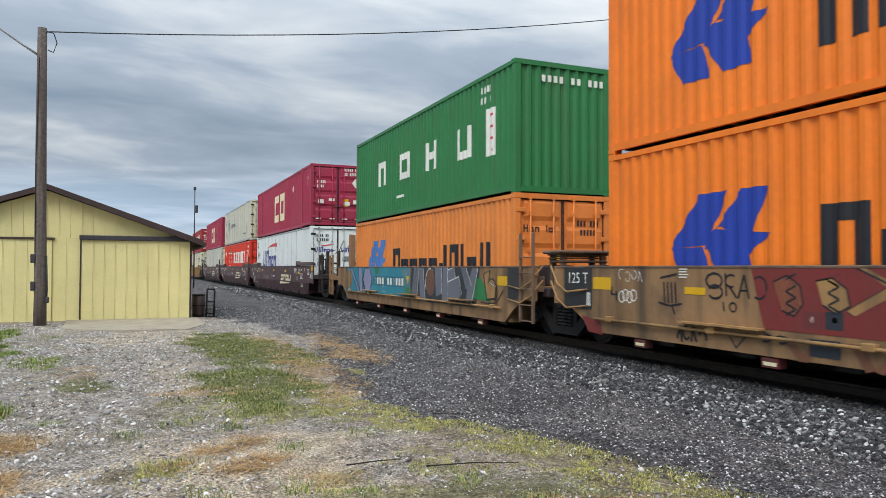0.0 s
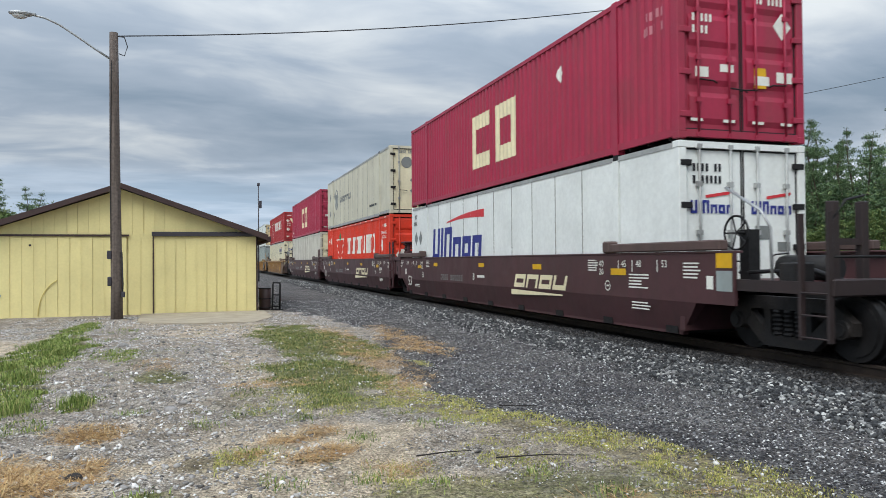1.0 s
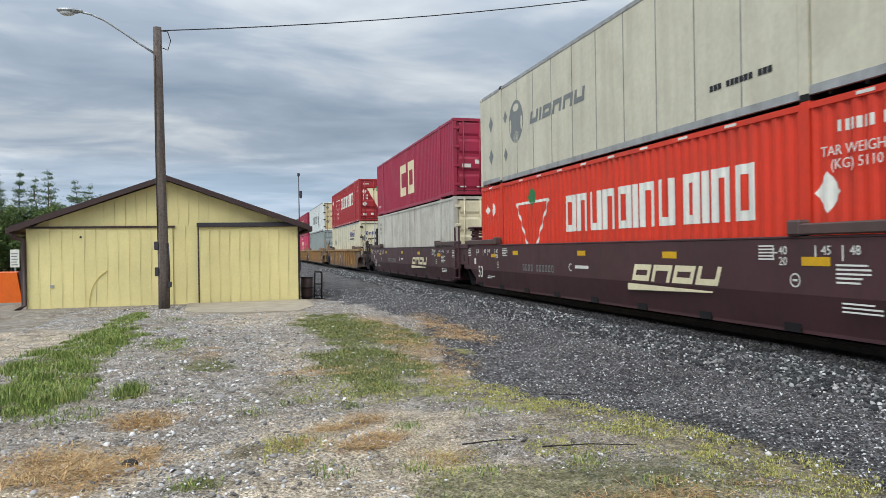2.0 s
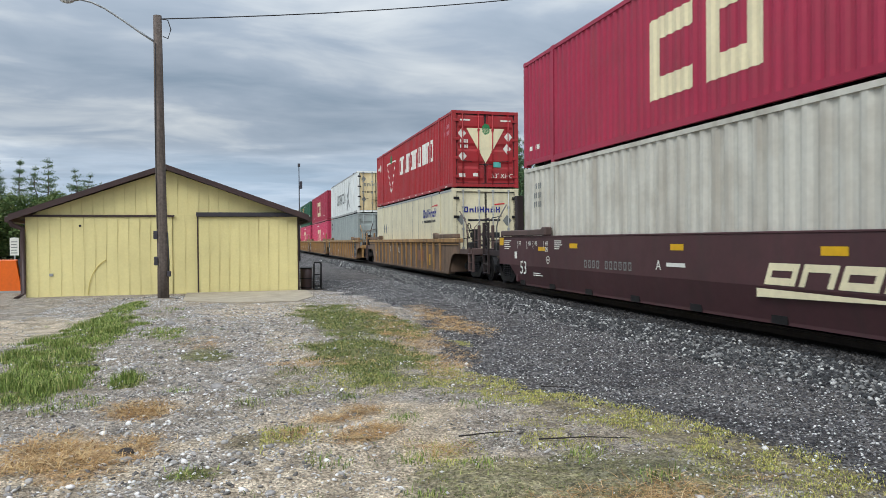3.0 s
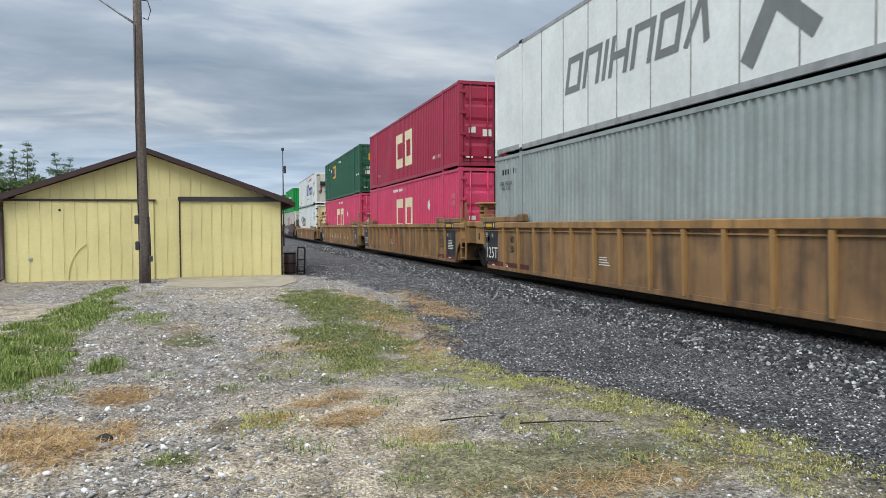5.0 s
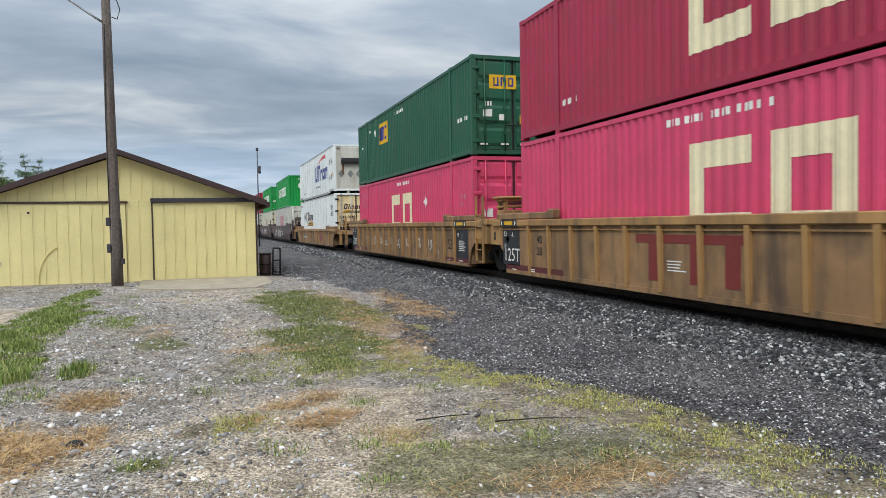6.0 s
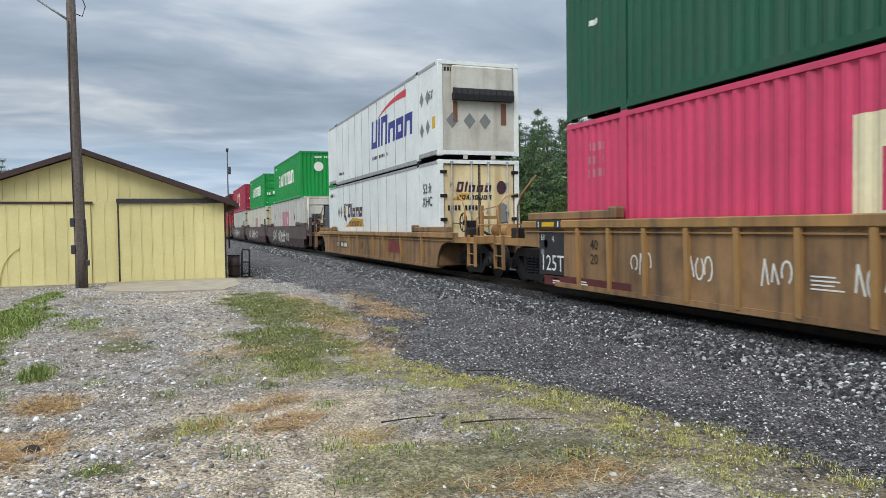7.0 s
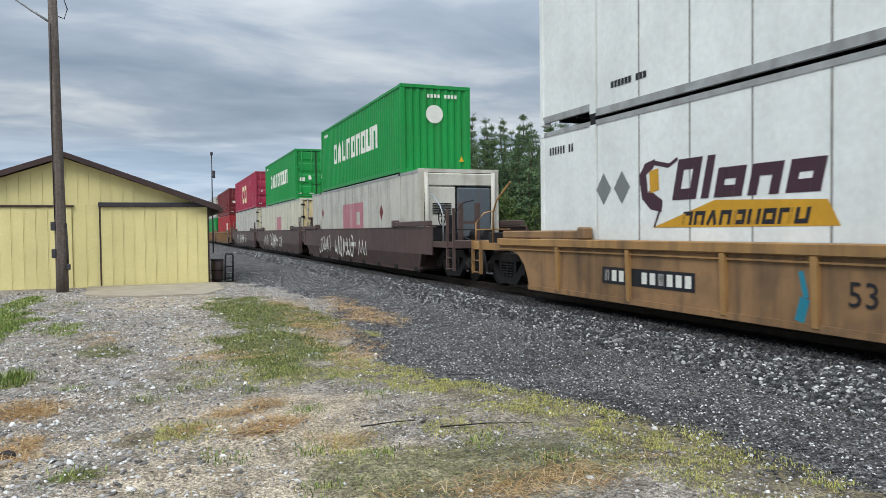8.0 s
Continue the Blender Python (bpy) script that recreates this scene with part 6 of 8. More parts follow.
def spread(lo, hi, step, far_lo, far_hi, grow=1.25):
    """Evenly stepped between lo and hi, then ever wider."""
    mid = list(np.arange(lo, hi + step / 2, step))
    a0, s = [], step
    v = lo
    while v > far_lo:
        s *= grow
        v -= s
        a0.append(v)
    b0, s, v = [], step, mid[-1]
    while v < far_hi:
        s *= grow
        v += s
        b0.append(v)
    return np.array(a0[::-1] + mid + b0)


def ground_material():
    m = bpy.data.materials.new("lot_ground")
    m.use_nodes = True
    nt = m.node_tree
    nd, ln = nt.nodes, nt.links
    bs = nd["Principled BSDF"]
    tc = nd.new("ShaderNodeTexCoord")

    def nz(sc, det, rough=0.6):
        n = nd.new("ShaderNodeTexNoise")
        n.inputs["Scale"].default_value, n.inputs["Detail"].default_value, n.inputs["Roughness"].default_value = sc, det, rough
        ln.new(tc.outputs["Object"], n.inputs["Vector"])
        return n.outputs["Fac"]

    def vor(sc):
        n = nd.new("ShaderNodeTexVoronoi")
        n.inputs["Scale"].default_value = sc
        ln.new(tc.outputs["Object"], n.inputs["Vector"])
        return n

    def mixc(f, a_, b_):
        x = nd.new("ShaderNodeMix")
        x.data_type = "RGBA"
        for i, v in ((0, f), (6, a_), (7, b_)):
            if isinstance(v, tuple):
                x.inputs[i].default_value = (*v, 1)
            elif isinstance(v, float):
                x.inputs[i].default_value = v
            else:
                ln.new(v, x.inputs[i])
        return x.outputs[2]

    def rng(f, p0, p1):
        r = nd.new("ShaderNodeMapRange")
        r.inputs["From Min"].default_value, r.inputs["From Max"].default_value = p0, p1
        ln.new(f, r.inputs["Value"])
        return r.outputs[0]

    def attr(nm):
        g = nd.new("ShaderNodeAttribute")
        g.attribute_name = nm
        return g.outputs["Fac"]

    pebble = vor(34)
    speck = rng(pebble.outputs["Color"], 0.25, 0.8)
    dust = rng(nz(95, 6, 0.75), 0.34, 0.66)
    pale = mixc(dust, (0.055, 0.048, 0.042), (0.50, 0.465, 0.425))
    pale = mixc(rng(nz(0.9, 4), 0.42, 0.62), pale, mixc(dust, (0.075, 0.062, 0.050), (0.44, 0.39, 0.325)))
    pale = mixc(rng(nz(5.5, 6, 0.7), 0.50, 0.60), pale, mixc(speck, (0.10, 0.09, 0.08), (0.50, 0.475, 0.45)))
    sand = mixc(rng(nz(40, 7, 0.75), 0.32, 0.68), (0.20, 0.165, 0.12), (0.60, 0.53, 0.435))
    grit = vor(46)
    dark = mixc(rng(grit.outputs["Color"], 0.25, 1.0), (0.022, 0.022, 0.026), (0.17, 0.17, 0.18))
    dark = mixc(rng(nz(0.7, 4), 0.40, 0.65), dark, mixc(rng(grit.outputs["Color"], 0.1, 0.9), (0.030, 0.030, 0.034), (0.22, 0.22, 0.225)))
    green = mixc(rng(nz(14, 5), 0.3, 0.7), (0.050, 0.056, 0.025), (0.20, 0.205, 0.085))
    yel = mixc(rng(nz(16, 5), 0.35, 0.65), (0.075, 0.07, 0.05), (0.24, 0.21, 0.12))
    straw = mixc(rng(nz(16, 4), 0.3, 0.7), (0.17, 0.10, 0.045), (0.47, 0.29, 0.12))

    def gate(nm, lo, hi, f, s=0.35):
        """Cover with a ragged edge."""
        a_ = nd.new("ShaderNodeMath")
        a_.operation = "MULTIPLY_ADD"
        ln.new(nz(f, 5, 0.65), a_.inputs[0])
        a_.inputs[1].default_value = s
        ln.new(attr(nm), a_.inputs[2])
        return rng(a_.outputs[0], lo, hi)

    c = mixc(gate("sand", 0.35, 0.95, 7, 0.5), pale, sand)
    c = mixc(rng(nz(2.6, 6, 0.7), 0.56, 0.72), c, mixc(speck, (0.055, 0.045, 0.035), (0.20, 0.165, 0.13)))
    c = mixc(gate("dark", 0.45, 0.85, 9, 0.35), c, dark)
    c = mixc(gate("green", 0.75, 1.25, 16, 0.6), c, green)
    c = mixc(gate("yellow", 0.85, 1.4, 16, 0.6), c, yel)
    c = mixc(gate("straw", 0.95, 1.5, 16, 0.7), c, straw)
    # near-black track bed: grime together with the train's shade, painted into the colour
    c = mixc(gate("bed_shade", 0.5, 0.9, 8, 0.3), c, mixc(speck, (0.010, 0.009, 0.009), (0.03, 0.027, 0.025)))
    mul = nd.new("ShaderNodeMix")
    mul.data_type, mul.blend_type = "RGBA", "MULTIPLY"
    mul.inputs[0].default_value = 1.0
    ln.new(c, mul.inputs[6])
    ln.new(mixc(rng(vor(60).outputs["Color"], 0.1, 0.9), (0.5, 0.48, 0.45), (1.55, 1.52, 1.48)), mul.inputs[7])
    mul2 = nd.new("ShaderNodeMix")
    mul2.data_type, mul2.blend_type = "RGBA", "MULTIPLY"
    mul2.inputs[0].default_value = 1.0
    ln.new(mul.outputs[2], mul2.inputs[6])
    ln.new(mixc(rng(nz(3.2, 8, 0.75), 0.36, 0.64), (0.78, 0.745, 0.69), (1.75, 1.71, 1.64)), mul2.inputs[7])
    c = mul2.outputs[2]
    ln.new(c, bs.inputs["Base Color"])
    bs.inputs["Roughness"].default_value = 0.9
    bs.inputs["Specular IOR Level"].default_value = 0.25
    b = nd.new("ShaderNodeBump")
    b.inputs["Strength"].default_value, b.inputs["Distance"].default_value = 1.0, 0.035
    hgt = nd.new("ShaderNodeMath")
    hgt.operation = "ADD"
    ln.new(pebble.outputs["Distance"], hgt.inputs[0]), ln.new(nz(60, 4), hgt.inputs[1])
    ln.new(hgt.outputs[0], b.inputs["Height"])
    ln.new(b.outputs[0], bs.inputs["Normal"])
    return m


def make_ground():
    xs, ys = spread(-9, 9, 0.12, -900, 900), spread(2, 30, 0.12, -300, 1800)
    X, Y = np.meshgrid(xs, ys)
    Z = height(X, Y)
    nx, ny = len(xs), len(ys)
    idx = np.arange(nx * ny).reshape(ny, nx)
    quads = np.stack([idx[:-1, :-1], idx[:-1, 1:], idx[1:, 1:], idx[1:, :-1]], -1).reshape(-1, 4)
    me = bpy.data.meshes.new("ground")
    me.from_pydata(np.stack([X.ravel(), Y.ravel(), Z.ravel()], 1).tolist(), [], quads.tolist())
    # last mask: strip under the train where its shade is painted
    for nm, v in zip(("dark", "green", "yellow", "straw", "sand", "bed_shade"), (*zones(X, Y), smooth(6.60, 6.95, X + (fbm(X, Y, 1.1, 17) - 0.5) * 0.5) * (1 - smooth(9.8, 10.1, X)))):
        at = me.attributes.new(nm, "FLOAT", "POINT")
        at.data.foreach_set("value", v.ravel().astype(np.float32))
    me.materials.append(ground_material())
    me.shade_smooth()
    return tagged(new("ground", me), "gravel lot with weeds, dark road stone and ballast", "ground", kind="structure")


make_ground()
RNG = np.random.default_rng(7)


def template_stones(k, sub):
    out = []
    for i in range(k):
        bm = bmesh.new()
        if sub:
            bmesh.ops.create_icosphere(bm, subdivisions=1, radius=1)
        else:
            for p in ((1, 0, 0), (-1, 0, 0), (0, 1, 0), (0, -1, 0), (0, 0, 1), (0, 0, -1)):
                bm.verts.new(p)
            bm.verts.ensure_lookup_table()
            for f in ((0, 2, 4), (2, 1, 4), (1, 3, 4), (3, 0, 4), (2, 0, 5), (1, 2, 5), (3, 1, 5), (0, 3, 5)):
                bm.faces.new([bm.verts[j] for j in f])
        for v in bm.verts:
            v.co *= RNG.uniform(0.65, 1.15)
        bm.verts.index_update()
        out.append((np.array([v.co[:] for v in bm.verts]), np.array([[v.index for v in f.verts] for f in bm.faces])))
        bm.free()
    return out


def scatter(name, x, y, size, mats, sub, label, sink=0.35, flat_=0.6):
    """Loose stones at many places, joined into one mesh."""
    temps = template_stones(6, sub)
    V, F, base = [], [], 0
    which = RNG.integers(0, 6, len(x))
    z = height(x, y)
    for k, (tv, tf) in enumerate(temps):
        sel = np.where(which == k)[0]
        if not len(sel):
            continue
        a_ = RNG.uniform(0, 2 * np.pi, len(sel))
        tl = RNG.uniform(-0.5, 0.5, (len(sel), 2))
        sc = size[sel][:, None] * RNG.uniform(0.7, 1.3, (len(sel), 3)) * [1, 1, flat_]
        p = tv[None] * sc[:, None]
        c, s = np.cos(a_)[:, None], np.sin(a_)[:, None]
        px, py = p[..., 0] * c - p[..., 1] * s, p[..., 0] * s + p[..., 1] * c
        pz = p[..., 2] + px * tl[:, :1] + py * tl[:, 1:]
        pts = np.stack([px + x[sel][:, None], py + y[sel][:, None], pz + (z[sel] + size[sel] * flat_ * sink)[:, None]], -1)
        V.append(pts.reshape(-1, 3))
        F.append((tf[None] + (np.arange(len(sel)) * len(tv))[:, None, None] + base).reshape(-1, 3))
        base += len(sel) * len(tv)
    V, F = np.concatenate(V), np.concatenate(F)
    me = bpy.data.meshes.new(name)
    me.vertices.add(len(V))
    me.vertices.foreach_set("co", V.astype(np.float32).ravel())
    me.loops.add(F.size)
    me.loops.foreach_set("vertex_index", F.astype(np.int32).ravel())
    me.polygons.add(len(F))
    me.polygons.foreach_set("loop_start", np.arange(0, F.size, 3, dtype=np.int32))
    me.update(calc_edges=True)
    me.materials.append(mats)
    return tagged(new(name, me), label, "stones", kind="stuff")


def stone_material(name, stops):
    m = material(name, (0.2, 0.2, 0.2), 0.8, 0, 0.1, 4, 0.1, bump=0.3, bump_scale=80)
    nd, ln = m.node_tree.nodes, m.node_tree.links
    g = nd.new("ShaderNodeNewGeometry")
    r = nd.new("ShaderNodeValToRGB")
    for i, (p, c) in enumerate(stops):
        e = r.color_ramp.elements[i] if i < 2 else r.color_ramp.elements.new(p)
        e.position, e.color = p, (*c, 1)
    ln.new(g.outputs["Random Per Island"], r.inputs[0])
    n = nd.new("ShaderNodeTexNoise")
    n.inputs["Scale"].default_value = 40
    tc = nd.new("ShaderNodeTexCoord")
    ln.new(tc.outputs["Object"], n.inputs["Vector"])
    mr = nd.new("ShaderNodeMapRange")
    mr.inputs["To Min"].default_value, mr.inputs["To Max"].default_value = 0.75, 1.25
    ln.new(n.outputs["Fac"], mr.inputs["Value"])
    x = nd.new("ShaderNodeVectorMath")
    x.operation = "SCALE"
    ln.new(r.outputs[0], x.inputs[0]), ln.new(mr.outputs[0], x.inputs["Scale"])
    ln.new(x.outputs[0], nd["Principled BSDF"].inputs["Base Color"])
    return m


M_BALLAST = stone_material("ballast_stone", [(0.0, (0.022, 0.023, 0.026)), (1.0, (0.66, 0.66, 0.63)), (0.45, (0.042, 0.044, 0.046)), (0.76, (0.12, 0.122, 0.12)), (0.91, (0.28, 0.28, 0.27))])
# grimy ballast, darkened further to carry the shade beside the train
M_SHADESTONE = stone_material("grimy_shaded_ballast", [(0.0, (0.012, 0.012, 0.013)), (1.0, (0.10, 0.095, 0.09)), (0.6, (0.025, 0.024, 0.024))])
M_ROADSTONE = stone_material("road_stone", [(0.0, (0.025, 0.025, 0.029)), (1.0, (0.82, 0.82, 0.80)), (0.55, (0.085, 0.085, 0.092)), (0.80, (0.26, 0.26, 0.26)), (0.90, (0.55, 0.55, 0.54))])
M_PALESTONE = stone_material("pale_lot_stone", [(0.0, (0.10, 0.094, 0.088)), (1.0, (0.84, 0.82, 0.79)), (0.3, (0.27, 0.255, 0.24)), (0.7, (0.52, 0.50, 0.475))])


def places(n, x0, x1, y0, y1, power=1.6):
    """Random places in a strip, denser where it is near."""
    u = RNG.uniform(0, 1, n)
    y = y0 + (y1 - y0) * u ** power
    return RNG.uniform(x0, x1, n), y


def make_stones():
    x, y = places(46000, 5.45, 7.5, 2.5, 60, 2.0)
    keep = RNG.uniform(0, 1, len(x)) < smooth(5.4, 6.3, x + (fbm(x, y, 1.3, 8) - 0.5) * 0.9)
    x, y = x[keep], y[keep]
    # stones nearest the rail get the colour with the train's shade in it
    shaded = (x + (fbm(x, y, 1.2, 18) - 0.5) * 0.5) > 6.84
    scatter("oily_ballast", x[shaded], y[shaded], RNG.uniform(0.012, 0.032, shaded.sum()) * (1 + 0.012 * y[shaded]), M_SHADESTONE, True, "grimy ballast stones close to the rail, train shade put into their colour", 0.2, 0.7)
    x, y = x[~shaded], y[~shaded]
    scatter("ballast_stones", x, y, RNG.uniform(0.012, 0.034, len(x)) * (1 + 0.012 * y), M_BALLAST, True, "grey and white crushed ballast stones along the rails", 0.3, 0.75)
    x, y = places(64000, 2.0, 6.4, 2.5, 30, 1.8)
    d = zones(x, y)[0]
    keep = RNG.uniform(0, 1, len(x)) < d
    x, y = x[keep], y[keep]
    scatter("road_stones", x, y, RNG.uniform(0.005, 0.017, len(x)) * (1 + 0.015 * y), M_ROADSTONE, False, "fine dark road gravel with pale chips", 0.35, 0.6)
    x, y = places(120000, -5.0, 3.8, 2.5, 23, 1.4)
    dark, green, yel, straw, sand = zones(x, y)
    keep = RNG.uniform(0, 1, len(x)) < (1 - dark) * (1 - 0.5 * green) * (1 - 0.6 * sand) * (0.10 + 0.90 * smooth(0.36, 0.60, fbm(x, y, 1.9, 12)))
    x, y = x[keep], y[keep]
    sz = 0.0035 + 0.014 * RNG.uniform(0, 1, len(x)) ** 2.5 * (1 + 0.02 * y) + 0.0002 * y
    big = RNG.uniform(0, 1, len(x)) < 0.012
    sz[big] *= RNG.uniform(1.8, 2.8, big.sum())
    scatter("lot_stones", x, y, sz, M_PALESTONE, False, "pale limestone pebbles on the lot", 0.3, 0.6)
    x, y = places(9000, -2.6, 0.9, 3.5, 22, 1.3)
    keep = RNG.uniform(0, 1, len(x)) < smooth(0.35, 0.7, fbm(x, y, 0.7, 31)) * (1 - 0.7 * zones(x, y)[1])
    x, y = x[keep], y[keep]
    scatter("coarse_lot_stones", x, y, (0.008 + 0.022 * RNG.uniform(0, 1, len(x)) ** 2) * (1 + 0.01 * y), M_PALESTONE, True, "coarser pale and grey stones on the lot", 0.25, 0.55)


make_stones()


def blades(name, x, y, h, w, mat, label, lean=0.6, sit=0.0, lie=0.0):
    """Grass blades as bent tapering strips, joined."""
    n = len(x)
    z = height(x, y) + sit
    a_ = RNG.uniform(0, 2 * np.pi, n)
    ln_ = RNG.uniform(0.15, lean, n) * h + RNG.uniform(0.3, 1.0, n) * lie
    tx, ty = np.cos(a_), np.sin(a_)
    b = a_ + RNG.uniform(-0.9, 0.9, n) + np.pi / 2
    wx, wy = np.cos(b) * w / 2, np.sin(b) * w / 2
    p = np.zeros((n, 5, 3))
    for k, (hh, l, ww) in enumerate(((0, 0, -1), (0, 0, 1), (0.6, 0.35, 0.75), (0.6, 0.35, -0.75), (1.0, 1.0, 0))):
        p[:, k, 0] = x + tx * ln_ * l + wx * ww
        p[:, k, 1] = y + ty * ln_ * l + wy * ww
        p[:, k, 2] = z + h * hh * max(0.25, 1 - 0.35 * l * lean)
    base = (np.arange(n) * 5)[:, None]
    F = np.concatenate([base + [0, 1, 2], base + [0, 2, 3], base + [3, 2, 4]])
    V = p.reshape(-1, 3)
    me = bpy.data.meshes.new(name)
    me.vertices.add(len(V))
    me.vertices.foreach_set("co", V.astype(np.float32).ravel())
    me.loops.add(F.size)
    me.loops.foreach_set("vertex_index", F.astype(np.int32).ravel())
    me.polygons.add(len(F))
    me.polygons.foreach_set("loop_start", np.arange(0, F.size, 3, dtype=np.int32))
    me.update(calc_edges=True)
    me.materials.append(mat)
    return tagged(new(name, me), label, "grass", kind="stuff")


M_GRASS = stone_material("green_grass", [(0.0, (0.06, 0.10, 0.02)), (1.0, (0.46, 0.42, 0.18)), (0.45, (0.17, 0.25, 0.048)), (0.8, (0.33, 0.40, 0.11))])
M_DULLGRASS = stone_material("dull_green_grass", [(0.0, (0.06, 0.085, 0.028)), (1.0, (0.50, 0.38, 0.17)), (0.5, (0.17, 0.215, 0.062)), (0.82, (0.30, 0.33, 0.11))])
M_YGRASS = stone_material("yellow_green_grass", [(0.0, (0.22, 0.25, 0.06)), (1.0, (0.62, 0.52, 0.20)), (0.5, (0.42, 0.42, 0.11))])
M_STRAW = stone_material("dry_straw", [(0.0, (0.15, 0.085, 0.04)), (1.0, (0.70, 0.55, 0.32)), (0.35, (0.40, 0.23, 0.09)), (0.7, (0.56, 0.36, 0.15))])


def make_grass():
    def pick(n, k, x0=-5.5, x1=5.0, y0=3.0, y1=23.0, gain=1.0, cut=0.2, pw=1.3):
        x, y = places(n, x0, x1, y0, y1, pw)
        dens = zones(x, y)[k] * smooth(0.30, 0.62, fbm(x, y, 4.5, 20 + k))
        keep = (RNG.uniform(0, 1, len(x)) < dens * gain * (1.0 if k != 3 else 1.6)) & (dens > cut * 0.5)
        return x[keep], y[keep]

    def tufts(n, k, x0, x1, y0, y1, per, spread_, pw=1.25, gain=1.0):
        """Blades gathered in tufts where the cover k grows."""
        x, y = places(n, x0, x1, y0, y1, pw)
        dens = zones(x, y)[k]
        keep = RNG.uniform(0, 1, n) < smooth(0.25, 0.9, dens) * (0.12 + 0.88 * smooth(0.38, 0.60, fbm(x, y, 2.6, 50 + k))) * gain
        x, y = x[keep], y[keep]
        size = RNG.uniform(0.5, 1.3, len(x))
        xx, yy, hh = np.repeat(x, per), np.repeat(y, per), np.repeat(size, per)
        r = RNG.normal(0, spread_, (2, len(xx))) * hh
        return xx + r[0], yy + r[1], hh

    x, y, sz = tufts(16000, 1, -4.2, -1.2, 7.4, 22, 9, 0.055)
    blades("verge_grass", x, y, RNG.uniform(0.02, 0.075, len(x)) * sz, 0.003 + 0.0007 * y, M_GRASS, "bright green grass strip along the lot's edge", 0.8)
    x, y, sz = tufts(15000, 1, 0.2, 3.6, 7.2, 19, 9, 0.05)
    blades("grass", x, y, RNG.uniform(0.012, 0.055, len(x)) * sz, 0.003 + 0.0007 * y, M_DULLGRASS, "dull green grass and weeds in the gravel", 1.0)
    x, y, sz = tufts(16000, 1, -4.5, 3.6, 3.0, 22, 7, 0.035, 1.5, 0.8)
    blades("thin_grass", x, y, RNG.uniform(0.008, 0.035, len(x)) * sz, 0.0028 + 0.0006 * y, M_DULLGRASS, "thin scattered weeds over the lot", 1.1)
    x, y = pick(230000, 2, 0.0, 5.0, 2.6, 12, 1.0, 0.2, 1.2)
    blades("yellow_grass", x, y, RNG.uniform(0.010, 0.035, len(x)), 0.0035 + 0.0007 * y, M_YGRASS, "thin yellow-green grass along the gravel's edge", 1.1)
    x, y = pick(110000, 3, -2.6, 5.0, 3.0, 18, 1.0, 0.2, 1.2)
    blades("dry_grass", x, y, RNG.uniform(0.01, 0.06, len(x)), 0.003 + 0.0006 * y, M_STRAW, "matted dry straw-coloured grass", 1.4, 0.0, 0.22)
    # heaps of cut dry stalks
    X, Y, H, Z = [], [], [], []
    for px, py, r0, k in ((-1.55, 6.25, 0.26, 650), (-1.25, 5.85, 0.22, 500), (-1.75, 5.7, 0.2, 380), (-1.1, 7.45, 0.16, 420), (-0.92, 6.45, 0.08, 120), (0.62, 6.55, 0.12, 190), (0.95, 6.8, 0.14, 220), (0.72, 5.85, 0.11, 190), (1.0, 6.1, 0.12, 200), (0.3, 6.0, 0.08, 110), (2.4, 4.15, 0.16, 160)):
        X.append(RNG.normal(px, r0, k)), Y.append(RNG.normal(py, r0 * 0.8, k)), H.append(RNG.uniform(0.01, 0.085, k) * min(1.0, r0 * 5))
    blades("dry_stalks", np.concatenate(X), np.concatenate(Y), np.concatenate(H), 0.006, M_STRAW, "matted heaps of dry orange-brown stalks", 1.2, 0.01, 0.20)
    # tall tufts of the verge
    pts = [(-2.22, 8.6), (-2.0, 8.85), (-2.55, 8.9), (-2.8, 9.5), (-1.44, 9.05), (-3.3, 11.5), (-2.9, 12.6), (-3.5, 13.5), (-2.7, 10.4), (-3.2, 15.5), (-2.5, 14.2), (-2.4, 11.3)]
    X, Y, H = [], [], []
    for px, py in pts:
        k = 420
        X.append(RNG.normal(px, 0.09, k)), Y.append(RNG.normal(py, 0.11, k)), H.append(RNG.uniform(0.04, 0.20, k))
    blades("tall_grass", np.concatenate(X), np.concatenate(Y), np.concatenate(H), 0.007, M_GRASS, "taller clumps of bright green grass on the verge", 0.6)
    X, Y, H = [], [], []
    for px, py in [(1.1, 5.3), (0.44, 5.3), (1.99, 6.65), (-0.46, 5.25), (0.3, 6.1), (1.5, 5.0), (2.35, 5.0), (1.25, 6.4), (-0.1, 7.4), (-0.8, 8.3), (2.6, 4.4), (1.0, 4.5), (0.9, 7.4), (2.0, 9.0), (1.5, 8.6)]:
        k = 90
        X.append(RNG.normal(px, 0.10, k)), Y.append(RNG.normal(py, 0.10, k)), H.append(RNG.uniform(0.015, 0.09, k))
    blades("weeds", np.concatenate(X), np.concatenate(Y), np.concatenate(H), 0.007, M_GRASS, "low grey-green weeds scattered on the lot", 1.0)


make_grass()

# ---- railway track ----
M_RAIL = material("rusty_rail", (0.045, 0.034, 0.028), 0.6, 0.5, 0.25, 6, 0.15)
M_TIE = material("creosoted_tie", (0.028, 0.023, 0.020), 0.85, 0, 0.3, 5, 0.2, bump=0.4)


